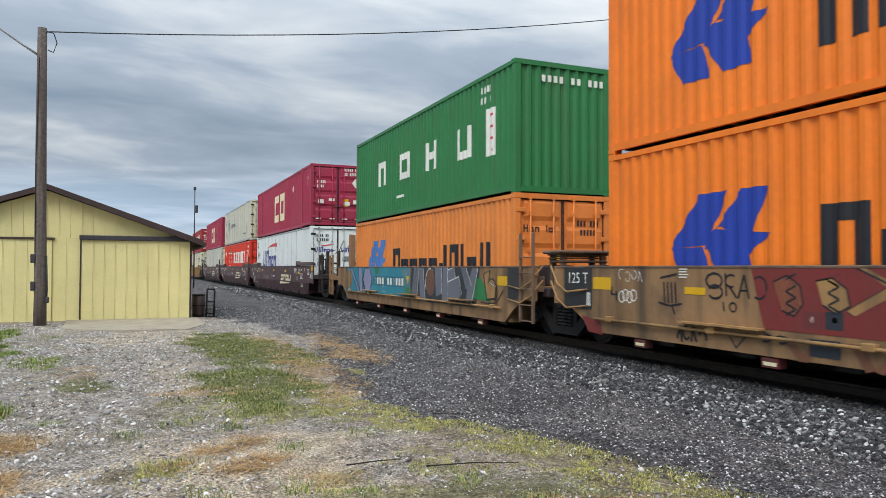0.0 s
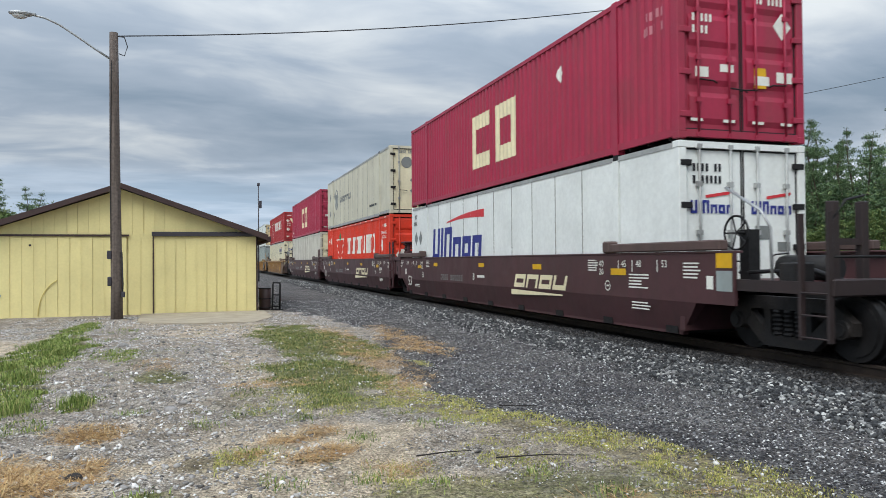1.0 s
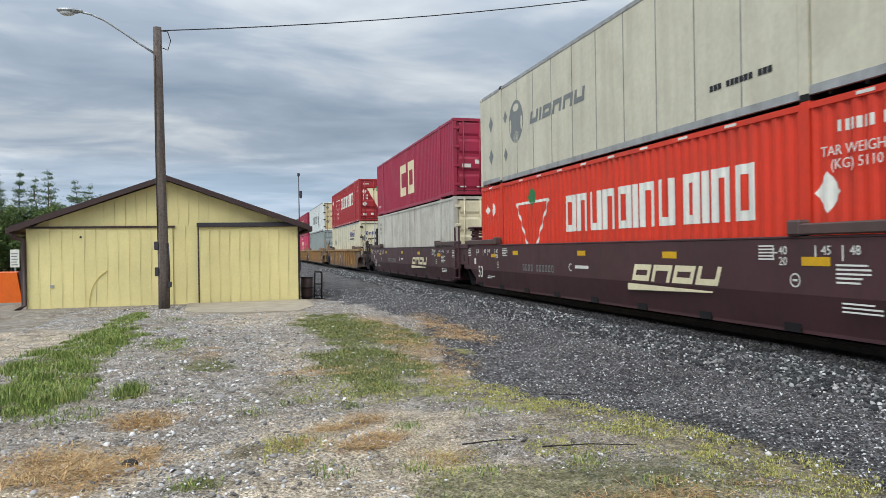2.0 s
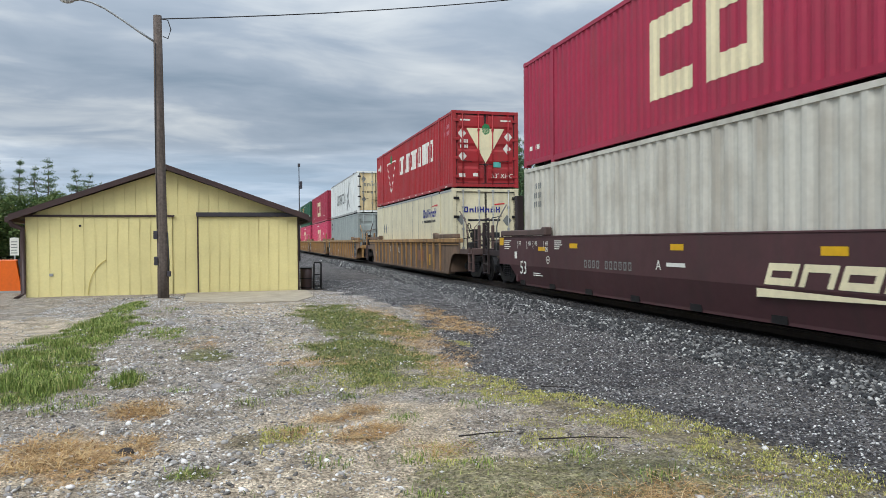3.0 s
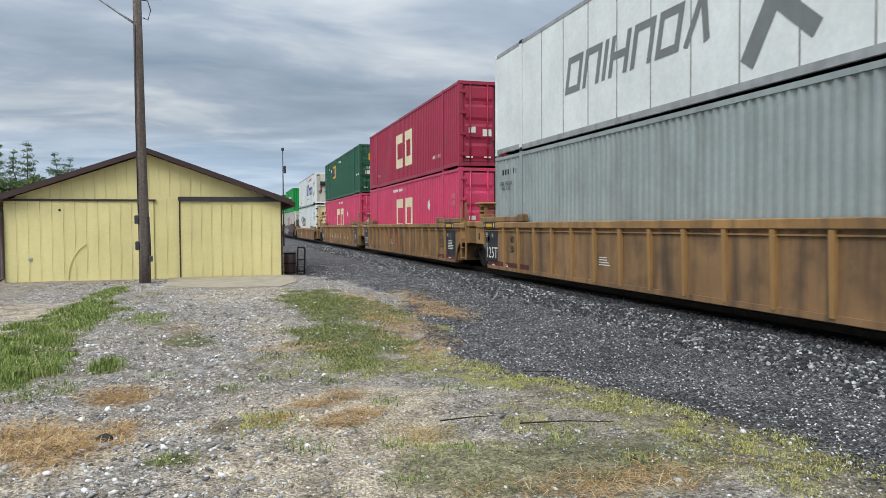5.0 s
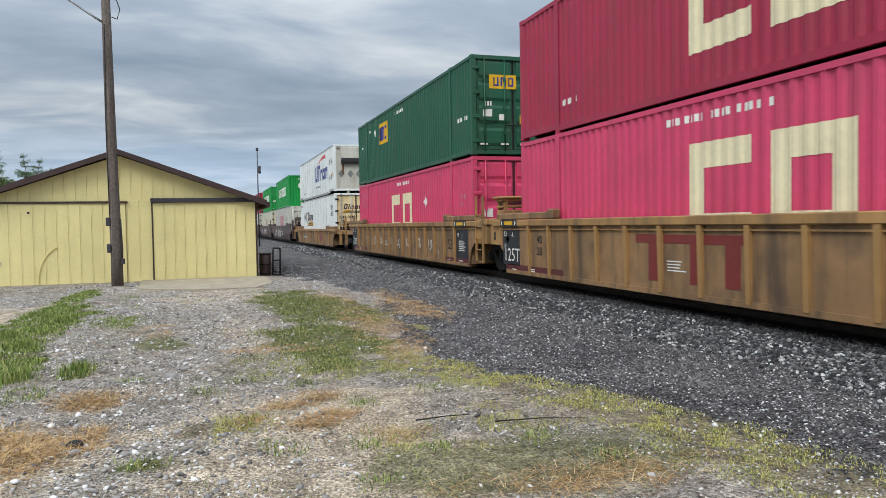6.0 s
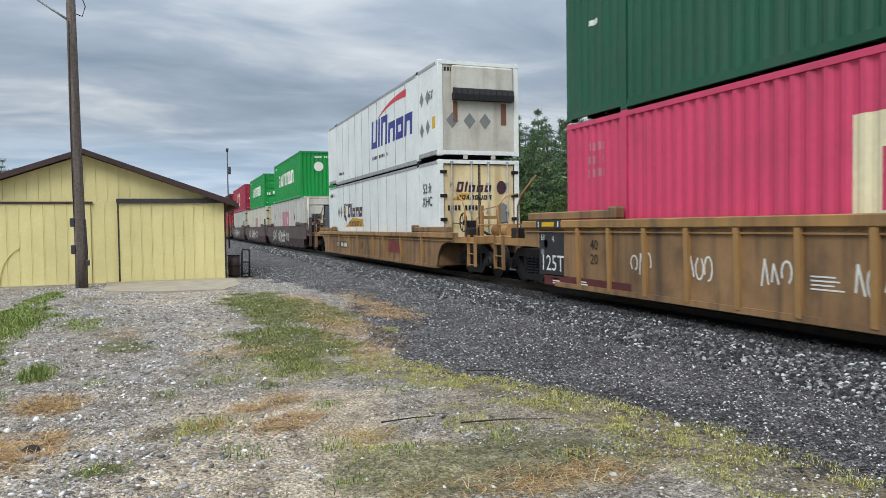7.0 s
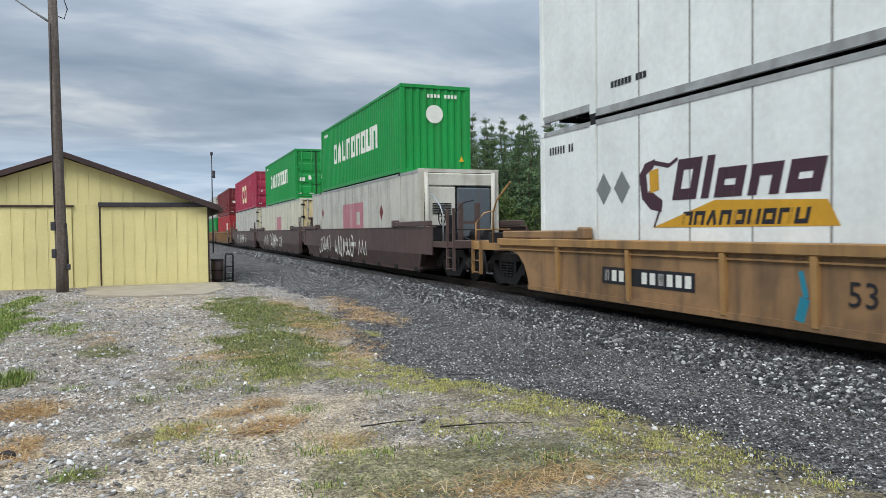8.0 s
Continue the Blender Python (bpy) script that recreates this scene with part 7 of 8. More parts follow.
def make_track():
    tr = thing("railway_track", pose(0, 0, 0), "railway track on dark ties in ballast", "track", kind="structure")
    prof = [(-0.075, 0.08), (0.075, 0.08), (0.075, 0.095), (0.012, 0.115), (0.012, 0.205), (0.036, 0.215), (0.036, 0.245), (0.028, 0.25), (-0.028, 0.25), (-0.036, 0.245), (-0.036, 0.215), (-0.012, 0.205), (-0.012, 0.115), (-0.075, 0.095)]
    for s in (-1, 1):
        bm = bmesh.new()
        prism(bm, [(XC + s * 0.752 + px, pz) for px, pz in prof], -80, 420, "y")
        part("rail", bm, M_RAIL, tr)
    bm = bmesh.new()
    box(bm, -1.3, 1.3, -0.115, 0.115, -0.09, 0.085, 0.012)
    me = mesh_of("tie", bm, M_TIE)
    for i in range(260):
        share("tie", me, tr, pose(XC + math.sin(i * 7.7) * 0.02, -3 + i * 0.52, 0, 0, 0, math.sin(i * 3.1)))


make_track()

# ---- shed ----
M_YELLOW = material("pale_yellow_metal_siding", lin(226, 214, 152), 0.55, 0, 0.05, 1.2, 0.03, 0.10, (0.30, 0.25, 0.10), 0.03, obj=0.03)
M_FASCIA = material("dark_brown_trim", lin(66, 50, 48), 0.5, 0, 0.12, 3)
M_ROOF = material("dark_brown_roof", lin(70, 56, 52), 0.7, 0, 0.15, 4)
M_DARKTRIM = material("dark_grey_track_cover", lin(62, 60, 66), 0.5, 0.1, 0.15, 4)
M_CONC = material("sandy_concrete_apron", (0.36, 0.31, 0.23), 0.9, 0, 0.15, 2.0, 0.1, 0.2, (0.2, 0.17, 0.12), 0.2, 40)
SY, SL, SR, SE, SRIDGE, SMID, SBACK = 24.0, -6.42, 1.51, 2.46, 3.88, -2.46, 34.0


def roof_z(x):
    return SRIDGE - (SRIDGE - SE) * abs(x - SMID) / (SR - SMID)


def make_shed():
    sh = thing("storage_shed", pose(0, 0, 0), "pale yellow metal-sided gabled shed with dark brown trim", "shed")
    bm = bmesh.new()
    prism(bm, [(SL + 0.03, -0.15), (SR - 0.03, -0.15), (SR - 0.03, SE - 0.05), (SMID, SRIDGE - 0.06), (SL + 0.03, SE - 0.05)], SY + 0.03, SBACK, "y")
    part("wall", bm, M_YELLOW, sh)

    def siding(x0, x1, zlo, top, y, parent, name, w=0.305):
        n = max(1, round((x1 - x0) / w))
        p = (x1 - x0) / n
        for i in range(n):
            a0, b0 = x0 + i * p, x0 + (i + 1) * p
            bm = bmesh.new()
            za, zb = top(a0), top(b0)
            if min(za, zb) - zlo < 0.02:
                bm.free()
                continue
            pts = [(a0 + 0.004, zlo), (b0 - 0.004, zlo), (b0 - 0.004, zb)] + ([(SMID, top(SMID))] if a0 < SMID < b0 else []) + [(a0 + 0.004, za)]
            prism(bm, pts, y, y + 0.03, "y")
            # raised seam along one edge
            prism(bm, [(a0 + 0.004, zlo), (a0 + 0.030, zlo), (a0 + 0.030, za - 0.01), (a0 + 0.004, za - 0.01)], y - 0.007, y + 0.001, "y")
            part(name, bm, M_YELLOW, parent)

    siding(SL, SR, 2.46, lambda x: roof_z(x) - 0.04, SY, sh, "siding_panel")
    siding(-2.30, -1.58, -0.06, lambda x: 2.46, SY, sh, "siding_panel", 0.36)
    d1 = part("left_sliding_door", (lambda b: (box(b, SL, -2.31, SY - 0.012, SY + 0.02, -0.09, 2.39), b)[1])(bmesh.new()), M_YELLOW, sh)
    siding(SL + 0.02, -2.32, -0.09, lambda x: 2.39, SY - 0.045, d1, "door_panel", 0.315)
    d2 = part("sliding_door", (lambda b: (box(b, -1.55, SR, SY - 0.05, SY - 0.01, -0.01, 2.40), b)[1])(bmesh.new()), M_YELLOW, sh)
    siding(-1.53, SR - 0.01, -0.01, lambda x: 2.40, SY - 0.082, d2, "door_panel", 0.305)
    bm = bmesh.new()
    box(bm, SL - 0.02, -2.25, SY - 0.085, SY, 2.40, 2.455)
    part("door_track", bm, M_FASCIA, sh)
    bm = bmesh.new()
    box(bm, -1.60, SR + 0.03, SY - 0.16, SY, 2.405, 2.54, 0.01)
    part("door_track_cover", bm, M_DARKTRIM, sh)
    bm = bmesh.new()
    box(bm, -1.58, -1.545, SY - 0.10, SY, -0.03, 2.41)
    box(bm, -1.58, SR + 0.02, SY - 0.095, SY - 0.0, -0.05, -0.012)
    part("door_edge_trim", bm, M_FASCIA, sh)
    bm = bmesh.new()
    box(bm, SR, SR + 0.05, SY - 0.02, SY + 0.06, -0.05, 2.42)
    part("corner_trim", bm, M_FASCIA, sh)
    # roof slabs with front overhang
    for s in (-1, 1):
        xe = SMID + s * (SR - SMID + 0.34)
        ze = roof_z(xe)
        bm = bmesh.new()
        prism(bm, [(SMID, SRIDGE), (xe, ze), (xe, ze + 0.10), (SMID, SRIDGE + 0.10)], SY - 0.32, SBACK + 0.3, "y")
        part("roof", bm, M_ROOF, sh)
        bm = bmesh.new()
        prism(bm, [(SMID, SRIDGE - 0.03), (xe, ze - 0.06), (xe + s * 0.02, ze + 0.115), (SMID, SRIDGE + 0.125)], SY - 0.355, SY - 0.315, "y")
        part("fascia", bm, M_FASCIA, sh)
        bm = bmesh.new()
        box(bm, *sorted((xe - s * 0.02, xe + s * 0.11)), SY - 0.33, SBACK + 0.3, ze - 0.11, ze + 0.06, 0.015)
        part("gutter", bm, M_FASCIA, sh)
    bm = bmesh.new()
    xe = SMID - (SR - SMID + 0.34)
    tube(bm, [(xe, SY - 0.25, 2.28), (xe + 0.05, SY - 0.2, 2.16), (SL - 0.05, SY - 0.11, 2.05), (SL - 0.05, SY - 0.1, 1.8), (SL - 0.05, SY - 0.1, 0.12), (SL - 0.18, SY - 0.38, -0.02)], 0.075, 8)
    part("downspout", bm, M_FASCIA, sh)
    # solid black disc; the hole's inner shade is only its colour
    bm = bmesh.new()
    tube(bm, [(-4.93, SY - 0.06, 2.13), (-4.93, SY - 0.03, 2.13)], 0.035, 8)
    part("bolt_hole", bm, M_RUBBER, sh)
    bm = bmesh.new()
    box(bm, -5.78, -5.68, SY - 0.07, SY - 0.02, 0.62, 0.70)
    part("latch_plate", bm, M_GALV, sh)
    bm = bmesh.new()
    arc = [(-4.72 + 0.75 * (1 - math.cos(k / 8 * 1.25)), SY - 0.066, 0.05 + 1.1 * math.sin(k / 8 * 1.25)) for k in range(9)]
    tube(bm, arc, 0.012, 5)
    part("scrape_mark", bm, material("rub_mark", lin(200, 184, 112), 0.8), sh)


make_shed()
bm = bmesh.new()
prism(bm, [(-1.9, 23.85), (-1.75, 20.6), (-0.4, 19.6), (1.2, 19.5), (1.75, 21.0), (1.75, 23.85)], -0.2, 0.035, "z")
tagged(part("apron", bm, M_CONC), "sandy worn concrete apron before the shed door", "pavement", kind="structure")

# ---- pole with street light, wires, mast ----
M_POLE = material("weathered_pole_wood", (0.13, 0.105, 0.09), 0.9, 0, 0.3, 1.0, 0.25, 0.4, (0.05, 0.04, 0.035), 0.5, 25, grain=(14, 14, 0.5))
M_WIRE = material("black_cable", (0.02, 0.02, 0.022), 0.7)
M_LAMP = material("aged_lamp_housing", (0.34, 0.36, 0.37), 0.45, 0.4, 0.12, 6)


def make_pole():
    p = thing("street_lamp_pole", pose(-2.42, 22.3, 0), "weathered wooden utility pole with a curved street light arm", "utility pole")
    bm = bmesh.new()
    pts = [(-0.0, 0, -0.4), (0.0, 0, 1.0), (-0.03, 0, 3.0), (-0.05, 0, 5.0), (-0.06, 0, 6.6), (-0.07, 0, 8.12)]
    tube(bm, pts, 0.165, 14, 0.115)
    part("wooden_pole", bm, M_POLE, p)
    bm = bmesh.new()
    arm = [(-0.15, -0.02, 7.36), (-0.55, -0.02, 7.62), (-1.0, -0.02, 7.93), (-1.45, -0.02, 8.22), (-1.8, -0.02, 8.37), (-2.12, -0.02, 8.43)]
    tube(bm, arm, 0.032, 8)
    tube(bm, [(-0.12, -0.02, 7.20), (-0.12, -0.02, 7.5)], 0.05, 8)
    part("lamp_arm", bm, M_LAMP, p)
    bm = bmesh.new()
    bmesh.ops.create_uvsphere(bm, u_segments=14, v_segments=8, radius=1, matrix=pose(-2.38, -0.02, 8.44) @ Matrix.Diagonal((0.33, 0.15, 0.085, 1)))
    box(bm, -2.2, -2.02, -0.08, 0.04, 8.40, 8.48, 0.02)
    head = part("lamp_head", bm, M_LAMP, p)
    bm = bmesh.new()
    bmesh.ops.create_uvsphere(bm, u_segments=14, v_segments=8, radius=1, matrix=pose(-2.42, -0.02, 8.385) @ Matrix.Diagonal((0.2, 0.12, 0.10, 1)))
    gl = part("lamp_lens", bm, material("frosted_lens", (0.55, 0.58, 0.58), 0.25, 0, 0.05, 5), head)
    bm = bmesh.new()
    tube(bm, [(0.04, -0.12, 8.0), (0.22, -0.12, 7.98), (0.30, -0.12, 7.72), (0.22, -0.12, 7.45), (0.08, -0.14, 7.5)], 0.016, 6)
    tube(bm, [(0.14, -0.08, 1.9), (0.17, -0.09, 1.0), (0.16, -0.09, 0.72)], 0.02, 6)
    tube(bm, [(-0.12, -0.12, 7.3), (-0.15, -0.13, 4.5), (-0.13, -0.14, 2.0)], 0.012, 6)
    part("service_cable", bm, M_WIRE, p)
    for nm, a0 in (("meter_box", (-0.24, -0.12, -0.14, 0.04, 1.70, 1.94)), ("switch_box", (-0.23, -0.12, -0.14, 0.04, 0.95, 1.20)), ("cable_boot", (0.12, 0.22, -0.16, 0.0, 0.62, 0.78))):
        bm = bmesh.new()
        box(bm, *a0, 0.015)
        part(nm, bm, M_DARKTRIM, p)


make_pole()


def wire(label, p0, p1, sag, r, n=24):
    a0, b0 = Vector(p0), Vector(p1)
    bm = bmesh.new()
    tube(bm, [a0.lerp(b0, k / n) - Vector((0, 0, sag * 4 * (k / n) * (1 - k / n))) for k in range(n + 1)], r, 6)
    return tagged(part("overhead_wire", bm, M_WIRE), label, "wire")


def plain_pole(x, y, h):
    p = thing("utility_pole", pose(x, y, 0), "plain weathered wooden utility pole beyond the track", "utility pole")
    bm = bmesh.new()
    tube(bm, [(0, 0, -0.4), (0, 0, h)], 0.17, 12, 0.12)
    part("wooden_pole", bm, M_POLE, p)


wire("thin black overhead wire running from the lamp pole over the track", (-2.4, 22.25, 8.02), (36, 22.3, 16.6), 1.23, 0.016)
plain_pole(36, 22.3, 17.0)
wire("thin black overhead wire beyond the track", (26.7, 40, 10.35), (64, 40, 19.0), 0.4, 0.02)
plain_pole(26.7, 40, 10.6)
plain_pole(64, 40, 19.2)


def signal_post():
    p = thing("signal_post", pose(29.6, 40, 0), "slim pale grey post with a short crossarm beyond the track", "post")
    bm = bmesh.new()
    tube(bm, [(0, 0, -0.3), (0, 0, 6.2)], 0.09, 10, 0.07)
    part("post", bm, M_GALV, p)
    bm = bmesh.new()
    box(bm, -0.4, 0.4, -0.06, 0.06, 5.5, 5.68, 0.02)
    part("crossarm", bm, M_GALV, p)


signal_post()


def make_mast():
    p = thing("signal_mast", pose(4.08, 60, 0), "thin dark antenna mast with a small box, beside the line", "mast")
    bm = bmesh.new()
    tube(bm, [(0, 0, -0.2), (0, 0, 7.9)], 0.06, 8, 0.035)
    part("mast_tube", bm, M_DARKTRIM, p)
    bm = bmesh.new()
    box(bm, 0.05, 0.25, -0.1, 0.1, 5.9, 6.5, 0.02)
    part("mast_box", bm, M_DARKTRIM, p)
    bm = bmesh.new()
    box(bm, -0.1, 0.1, -0.1, 0.1, 7.7, 7.95, 0.02)
    part("mast_cap", bm, M_DARKTRIM, p)


make_mast()


# ---- small things by the shed ----
M_ROCK = material("grey_field_stone", (0.27, 0.255, 0.24), 0.85, 0, 0.25, 12, 0.2, bump=0.6)


def make_small():
    b = thing("waste_bin", pose(1.83, 24.6, 0), "dark brown metal waste barrel beside the shed corner", "bin")
    bm = bmesh.new()
    tube(bm, [(0, 0, 0), (0, 0, 0.05), (0, 0, 0.35), (0, 0, 0.72)], 0.18, 16, 0.2)
    part("barrel", bm, M_FASCIA, b)
    bm = bmesh.new()
    for z in (0.06, 0.36, 0.70):
        tube(bm, [(0, 0, z), (0, 0, z + 0.03)], 0.215, 16)
    part("hoop", bm, M_STEEL, b)
    r = thing("hand_truck", pose(2.16, 24.3, 0, -6, 3, 8), "black metal hand truck leaning upright by the shed", "hand truck")
    bm = bmesh.new()
    for x in (-0.12, 0.12):
        tube(bm, [(x, 0, 0.02), (x, 0, 0.85), (x * 0.6, 0.06, 0.92)], 0.03, 8)
    for z in (0.12, 0.5, 0.9):
        tube(bm, [(-0.13, 0, z), (0.13, 0, z)], 0.022, 6)
    part("frame", bm, M_STEEL, r)
    bm = bmesh.new()
    box(bm, -0.17, 0.17, -0.22, 0.0, 0.0, 0.03)
    part("toe_plate", bm, M_STEEL, r)
    d = thing("dumpster", pose(-8.6, 27.5, 0), "orange steel skip with a dark end post beside the shed", "skip")
    bm = bmesh.new()
    prism(bm, [(-1.6, 0.06), (1.35, 0.06), (1.2, 1.05), (-1.6, 1.05)], -0.9, 0.9, "y")
    part("bin_body", bm, paint("skip_orange", (226, 104, 26), 0.1), d)
    bm = bmesh.new()
    prism(bm, [(1.37, 0.06), (1.55, 0.06), (1.5, 1.1), (1.23, 1.1)], -0.85, 0.85, "y")
    part("end_post", bm, M_DARKTRIM, d)
    bm = bmesh.new()
    box(bm, -1.7, 1.6, -0.95, 0.95, 0.0, 0.06)
    part("skid", bm, M_GALV, d)
    s = thing("notice_sign", pose(-10.6, 38, -0.1), "white notice board with grey lines on a post", "sign")
    bm = bmesh.new()
    tube(bm, [(0, 0.05, 0), (0, 0.05, 2.0)], 0.035, 8)
    part("post", bm, M_GALV, s)
    bm = bmesh.new()
    box(bm, -0.19, 0.19, -0.01, 0.02, 1.15, 1.98, 0.006)
    board = part("board", bm, I_WHITE, s)
    bm = bmesh.new()
    decal_end(bm, [rect(-0.14, 0.13 - 0.03 * (i % 2), 1.25 + i * 0.13, 1.29 + i * 0.13) for i in range(5)], -0.012)
    part("notice_print", bm, I_GREY, board)
    k = thing("bollard", pose(-4.36, 12.5, 0), "yellow painted steel bollard at the verge", "bollard")
    bm = bmesh.new()
    tube(bm, [(0, 0, -0.1), (0, 0, 0.62)], 0.07, 12)
    tube(bm, [(0, 0, 0.62), (0, 0, 0.66)], 0.07, 12, 0.03)
    part("post", bm, paint("bollard_yellow", (224, 190, 30)), k)
    for nm, pts in (("stick", [(2.13, 5.36, 0.03), (2.5, 5.26, 0.045), (2.86, 5.17, 0.03)]), ("stick", [(1.55, 5.62, 0.03), (1.8, 5.6, 0.045), (2.02, 5.63, 0.03)]), ("stick", [(2.95, 7.25, 0.03), (3.3, 7.05, 0.04)])):
        bm = bmesh.new()
        tube(bm, pts, 0.007, 6, 0.003)
        tagged(part(nm, bm, M_TIE), "thin dark broken stick lying on gravel", "stick", "sticks on the lot")
    for i, (x, y, r0) in enumerate(((-0.42, 8.42, 0.075), (-0.28, 8.75, 0.05), (-1.0, 6.05, 0.07), (-0.95, 5.75, 0.045), (0.05, 4.75, 0.035), (-0.55, 4.6, 0.03), (-1.55, 15.2, 0.09))):
        bm = bmesh.new()
        bmesh.ops.create_icosphere(bm, subdivisions=2, radius=r0)
        for v in bm.verts:
            v.co *= 1 + 0.25 * noise.noise(v.co * 9 + Vector((i, 0, 0)))
            v.co.z *= 0.55
        ob = part("rock", bm, M_ROCK if i != 2 else M_TIE)
        ob.matrix_basis = pose(x, y, float(height(np.array([x]), np.array([y]))[0]) + r0 * 0.25)
        tagged(ob, "loose weathered stone lying on the lot", "rock", "rocks on the lot")


make_small()

# ---- trees ----
M_BARK = material("pine_bark", (0.085, 0.065, 0.05), 0.9, 0, 0.3, 4, 0.2, bump=0.5)
M_NEEDLE = stone_material("pine_needles", [(0.0, (0.045, 0.085, 0.042)), (1.0, (0.20, 0.27, 0.11)), (0.5, (0.085, 0.15, 0.068)), (0.85, (0.135, 0.21, 0.088))])
M_LEAF = stone_material("broad_leaves", [(0.0, (0.04, 0.08, 0.022)), (1.0, (0.20, 0.25, 0.08)), (0.5, (0.085, 0.14, 0.04))])


def make_tree(seed, h, kind):
    """kind: 'pine' with whorled flat boughs, open towards the top; 'spire', narrower and denser; 'leafy', a rounded crown."""
    rnd = random.Random(seed)
    leafy = kind == "leafy"
    t = thing("leafy_tree" if leafy else "pine_tree", pose(0, 0, 0), "dense dark green broadleaf tree at the wood's edge" if leafy else "tall dark green pine with ragged tiered boughs", "tree", "leafy trees at the wood's edge" if leafy else "pines at the wood's edge")
    bm = bmesh.new()
    bend = [(rnd.uniform(-0.10, 0.10) * k, rnd.uniform(-0.10, 0.10) * k, h * k / 5) for k in range(6)]
    bend[0] = (0, 0, -0.4)
    tube(bm, bend, 0.015 * h, 7, 0.02)

    def axis(z):
        k = min(4, max(0, int(z / h * 5)))
        return Vector(bend[k]).lerp(Vector(bend[k + 1]), z / h * 5 - k)

    tips = []
    if leafy:
        for i in range(34):
            f = 0.14 + 0.86 * (i + rnd.random()) / 34
            reach = h * 0.30 * math.sqrt(max(0.05, 1 - ((f - 0.5) / 0.55) ** 2)) * rnd.uniform(0.5, 1.05)
            a0 = rnd.uniform(0, 2 * math.pi)
            p0 = axis(f * h)
            p1 = p0 + Vector((math.cos(a0), math.sin(a0), rnd.uniform(0.1, 0.7))) * reach
            tube(bm, [p0, p1], 0.005 * h * (1.1 - f), 4, 0.01)
            for k in range(7):
                q = p0.lerp(p1, 0.3 + 0.75 * (k + rnd.random()) / 7)
                tips.append((q + Vector((rnd.gauss(0, 0.2), rnd.gauss(0, 0.2), rnd.gauss(0, 0.15))) * (reach * 0.5 + 0.2), 0.30 + 0.10 * reach, 0.7))
    else:
        spire = kind == "spire"
        lo = rnd.uniform(0.05, 0.10) if spire else rnd.uniform(0.08, 0.22)
        tiers = 25 if spire else 15
        for i in range(tiers):
            f = lo + (0.965 - lo) * (i + (1.6 if spire else 0.6) * (rnd.random() - 0.4)) / (tiers - 1)
            f = min(f, 0.97)
            full = (0.19 if spire else 0.26) * h * (1 - f) ** (1.0 if spire else 0.85) + 0.18
            m = rnd.randint(3, 5)
            turn = rnd.uniform(0, 6.28)
            for b in range(m):
                if rnd.random() < 0.12:
                    continue
                a0 = turn + 2 * math.pi * b / m + rnd.uniform(-0.4, 0.4)
                reach = full * rnd.uniform(0.55, 1.12)
                rise = rnd.uniform(0.05, 0.40) * (0.6 + f)
                p0 = axis(f * h)
                p1 = p0 + Vector((math.cos(a0), math.sin(a0), rise)) * reach
                pm = p0.lerp(p1, 0.55) - Vector((0, 0, 0.07 * reach))
                tube(bm, [p0, pm, p1], 0.0045 * h * (1.1 - f), 4, 0.01)
                k = 5
                for j in range(k):
                    u = 0.30 + 0.75 * (j + rnd.random()) / k
                    q = p0.lerp(pm, u / 0.55) if u < 0.55 else pm.lerp(p1, (u - 0.55) / 0.45)
                    tips.append((q + Vector((rnd.gauss(0, 0.10), rnd.gauss(0, 0.10), rnd.gauss(0.03, 0.03))) * reach, 0.13 + 0.19 * reach, 0.75 if spire else 0.42))
        for k in range(7):
            tips.append((axis(h * (0.93 + 0.065 * rnd.random())) + Vector((rnd.gauss(0, 0.10), rnd.gauss(0, 0.10), 0.05)), 0.17, 1.3))
    part("trunk", bm, M_BARK, t)
    V, F = [], []
    rs = np.random.default_rng(seed)
    for q, r0, thick in tips:
        for j in range(14):
            c = np.array(q) + rs.normal(0, r0 * 0.72, 3) * [1, 1, thick]
            d = rs.normal(0, 1, 3)
            d[2] = abs(d[2]) * (0.7 if leafy else 0.9)
            d /= np.linalg.norm(d)
            e = np.cross(d, rs.normal(0, 1, 3))
            e /= np.linalg.norm(e)
            L, W = r0 * rs.uniform(0.45, 0.95), r0 * rs.uniform(0.09, 0.19) * (1.5 if leafy else 1.0)
            b = len(V)
            V += [(c - e * W).tolist(), (c + d * L * 0.6 - e * W * 0.6).tolist(), (c + d * L).tolist(), (c + e * W + d * L * 0.2).tolist()]
            F.append((b, b + 1, b + 2, b + 3))
    me = bpy.data.meshes.new("crown")
    me.from_pydata(V, [], F)
    me.materials.append(M_LEAF if leafy else M_NEEDLE)
    ob = new("crown", me)
    ob.parent = t
    return t


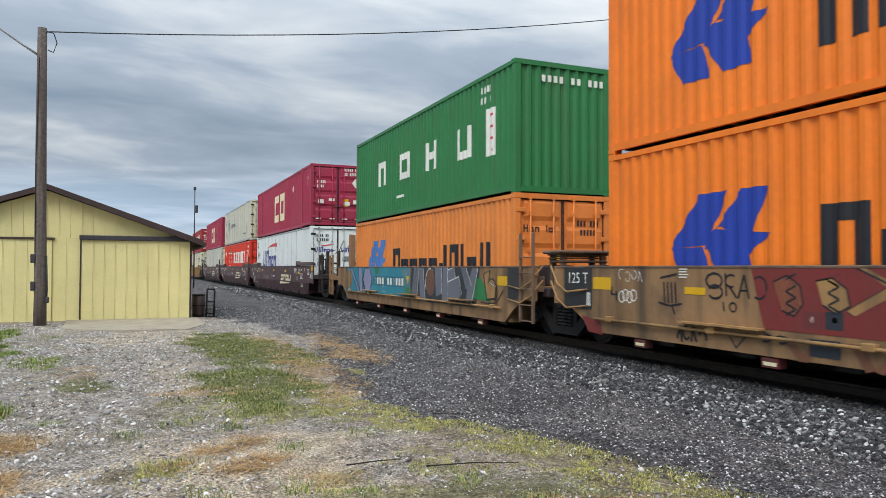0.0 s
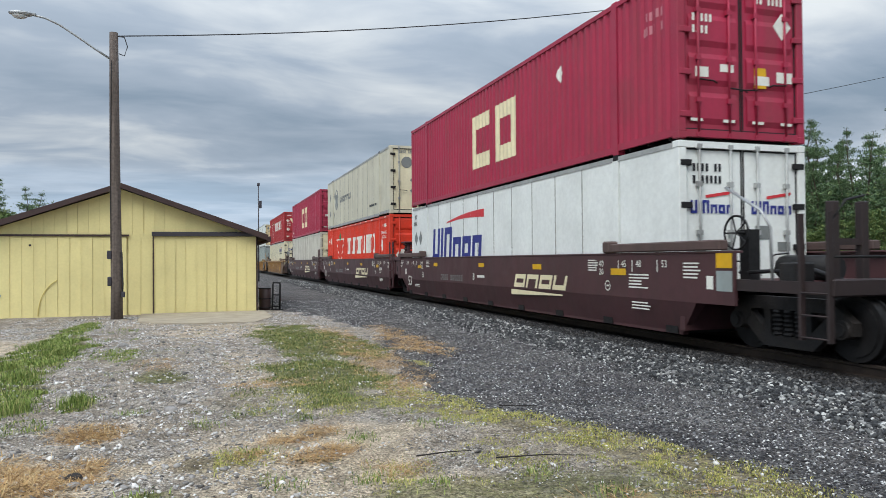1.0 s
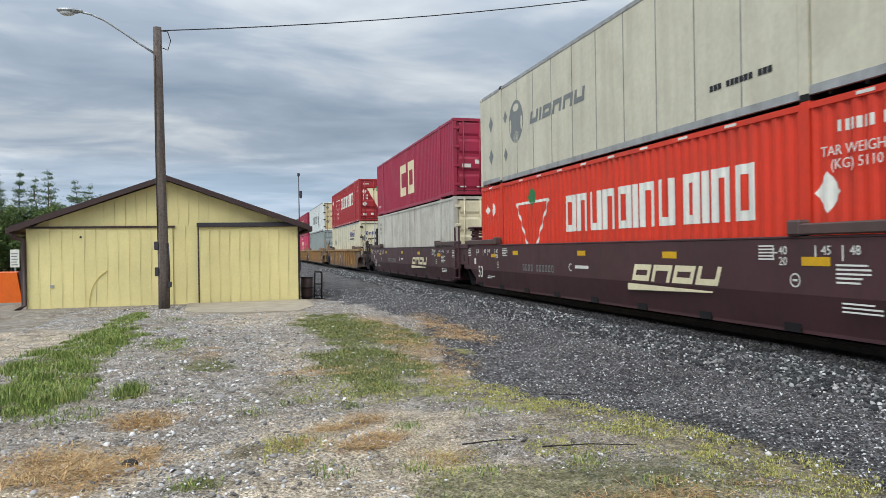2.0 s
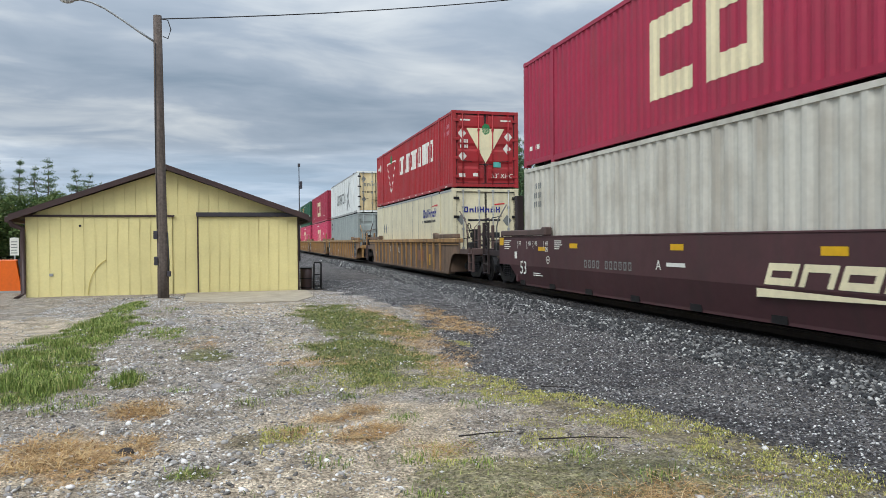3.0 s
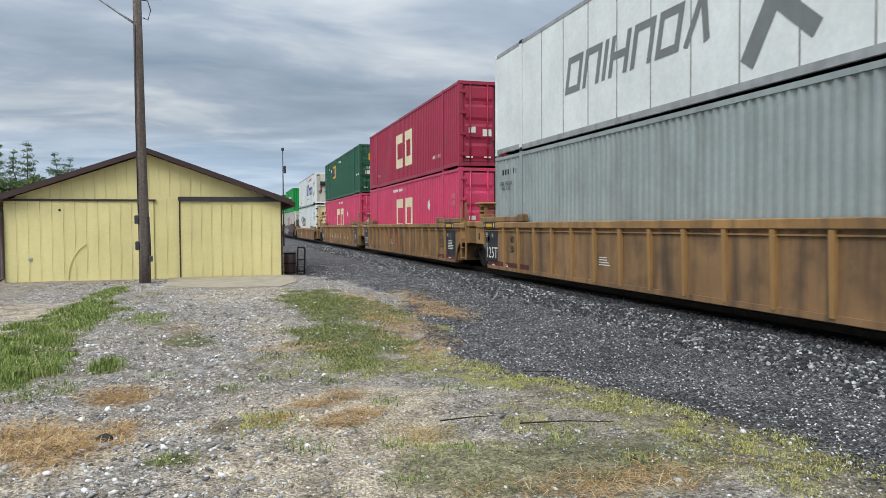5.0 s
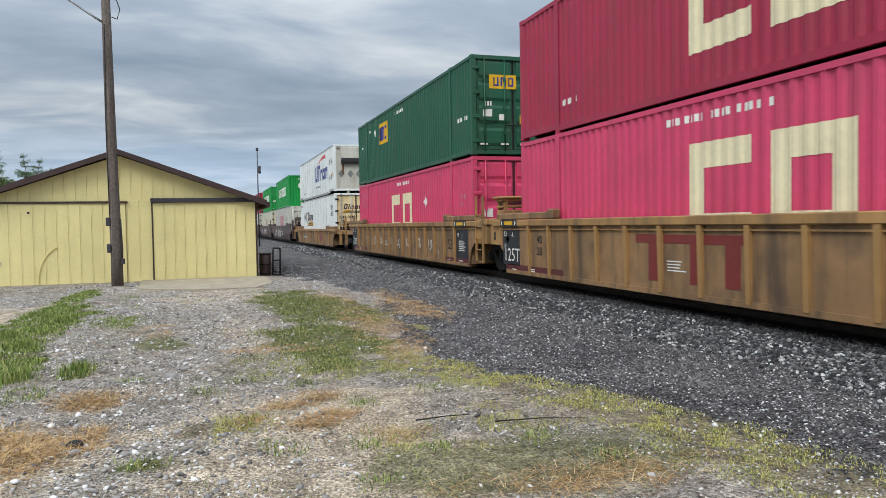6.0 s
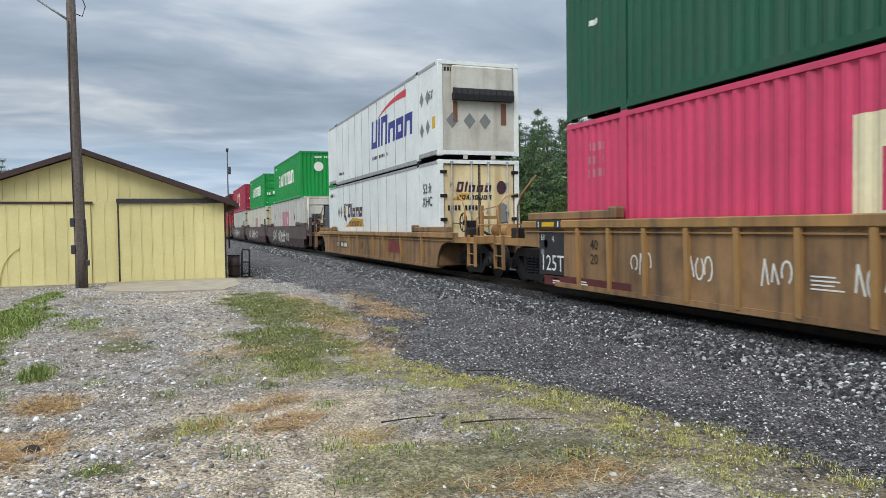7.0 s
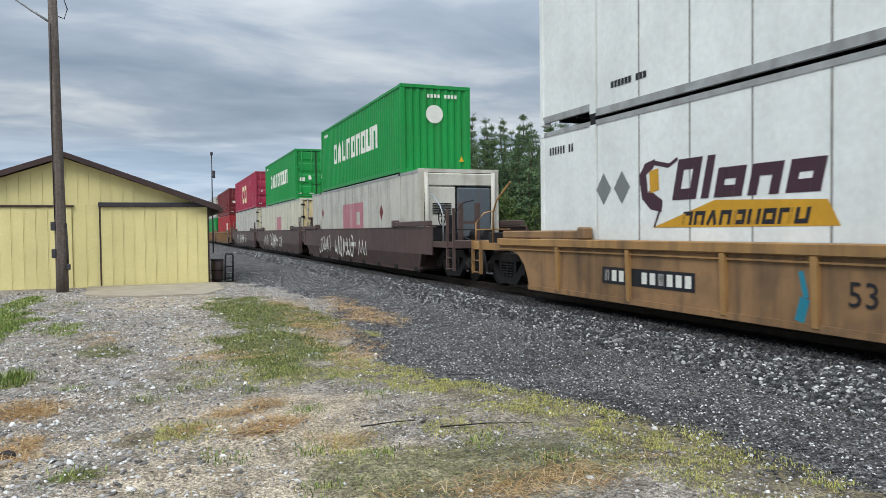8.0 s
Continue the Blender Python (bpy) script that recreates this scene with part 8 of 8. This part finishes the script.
def make_trees():
    kinds = [make_tree(100, 11.0, "pine"), make_tree(101, 12.4, "pine"), make_tree(102, 13.2, "pine"), make_tree(103, 11.6, "spire"), make_tree(104, 12.8, "spire"), make_tree(105, 13.6, "spire"),
             make_tree(200, 7.5, "leafy"), make_tree(201, 9.2, "leafy")]
    tall = [11.0, 12.4, 13.2, 11.6, 12.8, 13.6, 7.5, 9.2]
    spots = []
    rnd = random.Random(5)
    # wood's edge beyond the track, four rows deep
    for row in range(5):
        n = 36
        for i in range(n):
            f = (i + rnd.random()) / n
            x, y = 27 + 40 * f + row * 3.2 + rnd.uniform(-1.2, 1.2), 84 - 72 * f + row * 3.2 + rnd.uniform(-1.2, 1.2)
            spots.append((x, y, rnd.uniform(0.84, 1.14) * (1.03 - 0.25 * f) + row * 0.06, rnd.choice((0, 1, 2, 3, 3, 4, 4, 5, 5))))
    # single pines that stand clear beside the shed
    for x, z, k in ((-19.6, 9.3, 4), (-18.1, 8.8, 0), (-17.1, 9.6, 1), (-15.05, 8.6, 2), (-14.1, 8.2, 0)):
        spots.append((x, 72, z / tall[k], k))
    # wood left of the shed
    for row in range(2):
        for i in range(20):
            f = (i + rnd.random()) / 20
            x, y = -20.5 - 42 * f + rnd.uniform(-1.2, 1.2), 72 - 8 * f + row * 6 + rnd.uniform(-2, 2)
            spots.append((x, y, rnd.uniform(0.56, 0.84) + row * 0.06, rnd.choice((0, 1, 2, 3, 4))))
    # low growth along both edges
    for i in range(56):
        f = (i + rnd.random()) / 56
        spots.append((25.0 + 40 * f + rnd.uniform(-1, 1), 80.5 - 72 * f + rnd.uniform(-1, 1), rnd.uniform(0.35, 0.62), rnd.choice((6, 7))))
        spots.append((-11.5 - 40 * f ** 1.5 + rnd.uniform(-1, 1), 71 - 8 * f + rnd.uniform(-2, 2), rnd.uniform(0.48, 0.78), rnd.choice((6, 7, 7))))
    first = set()
    for x, y, sc, k in spots:
        m = pose(x, y, -0.3, 0, 0, rnd.uniform(0, 360)) @ Matrix.Diagonal((sc, sc, sc, 1))
        if k in first:
            copy_thing(kinds[k], m).matrix_basis = m
        else:
            kinds[k].matrix_basis = m
            first.add(k)


make_trees()


# ---- what moves ----
def motions():
    for ob, s, z in MOVERS:
        walk(ob, [(t, pose(XC, s - SPEED * t, z)) for t in (0.0, 2.0, 4.0, 6.0, 8.0)])


motions()
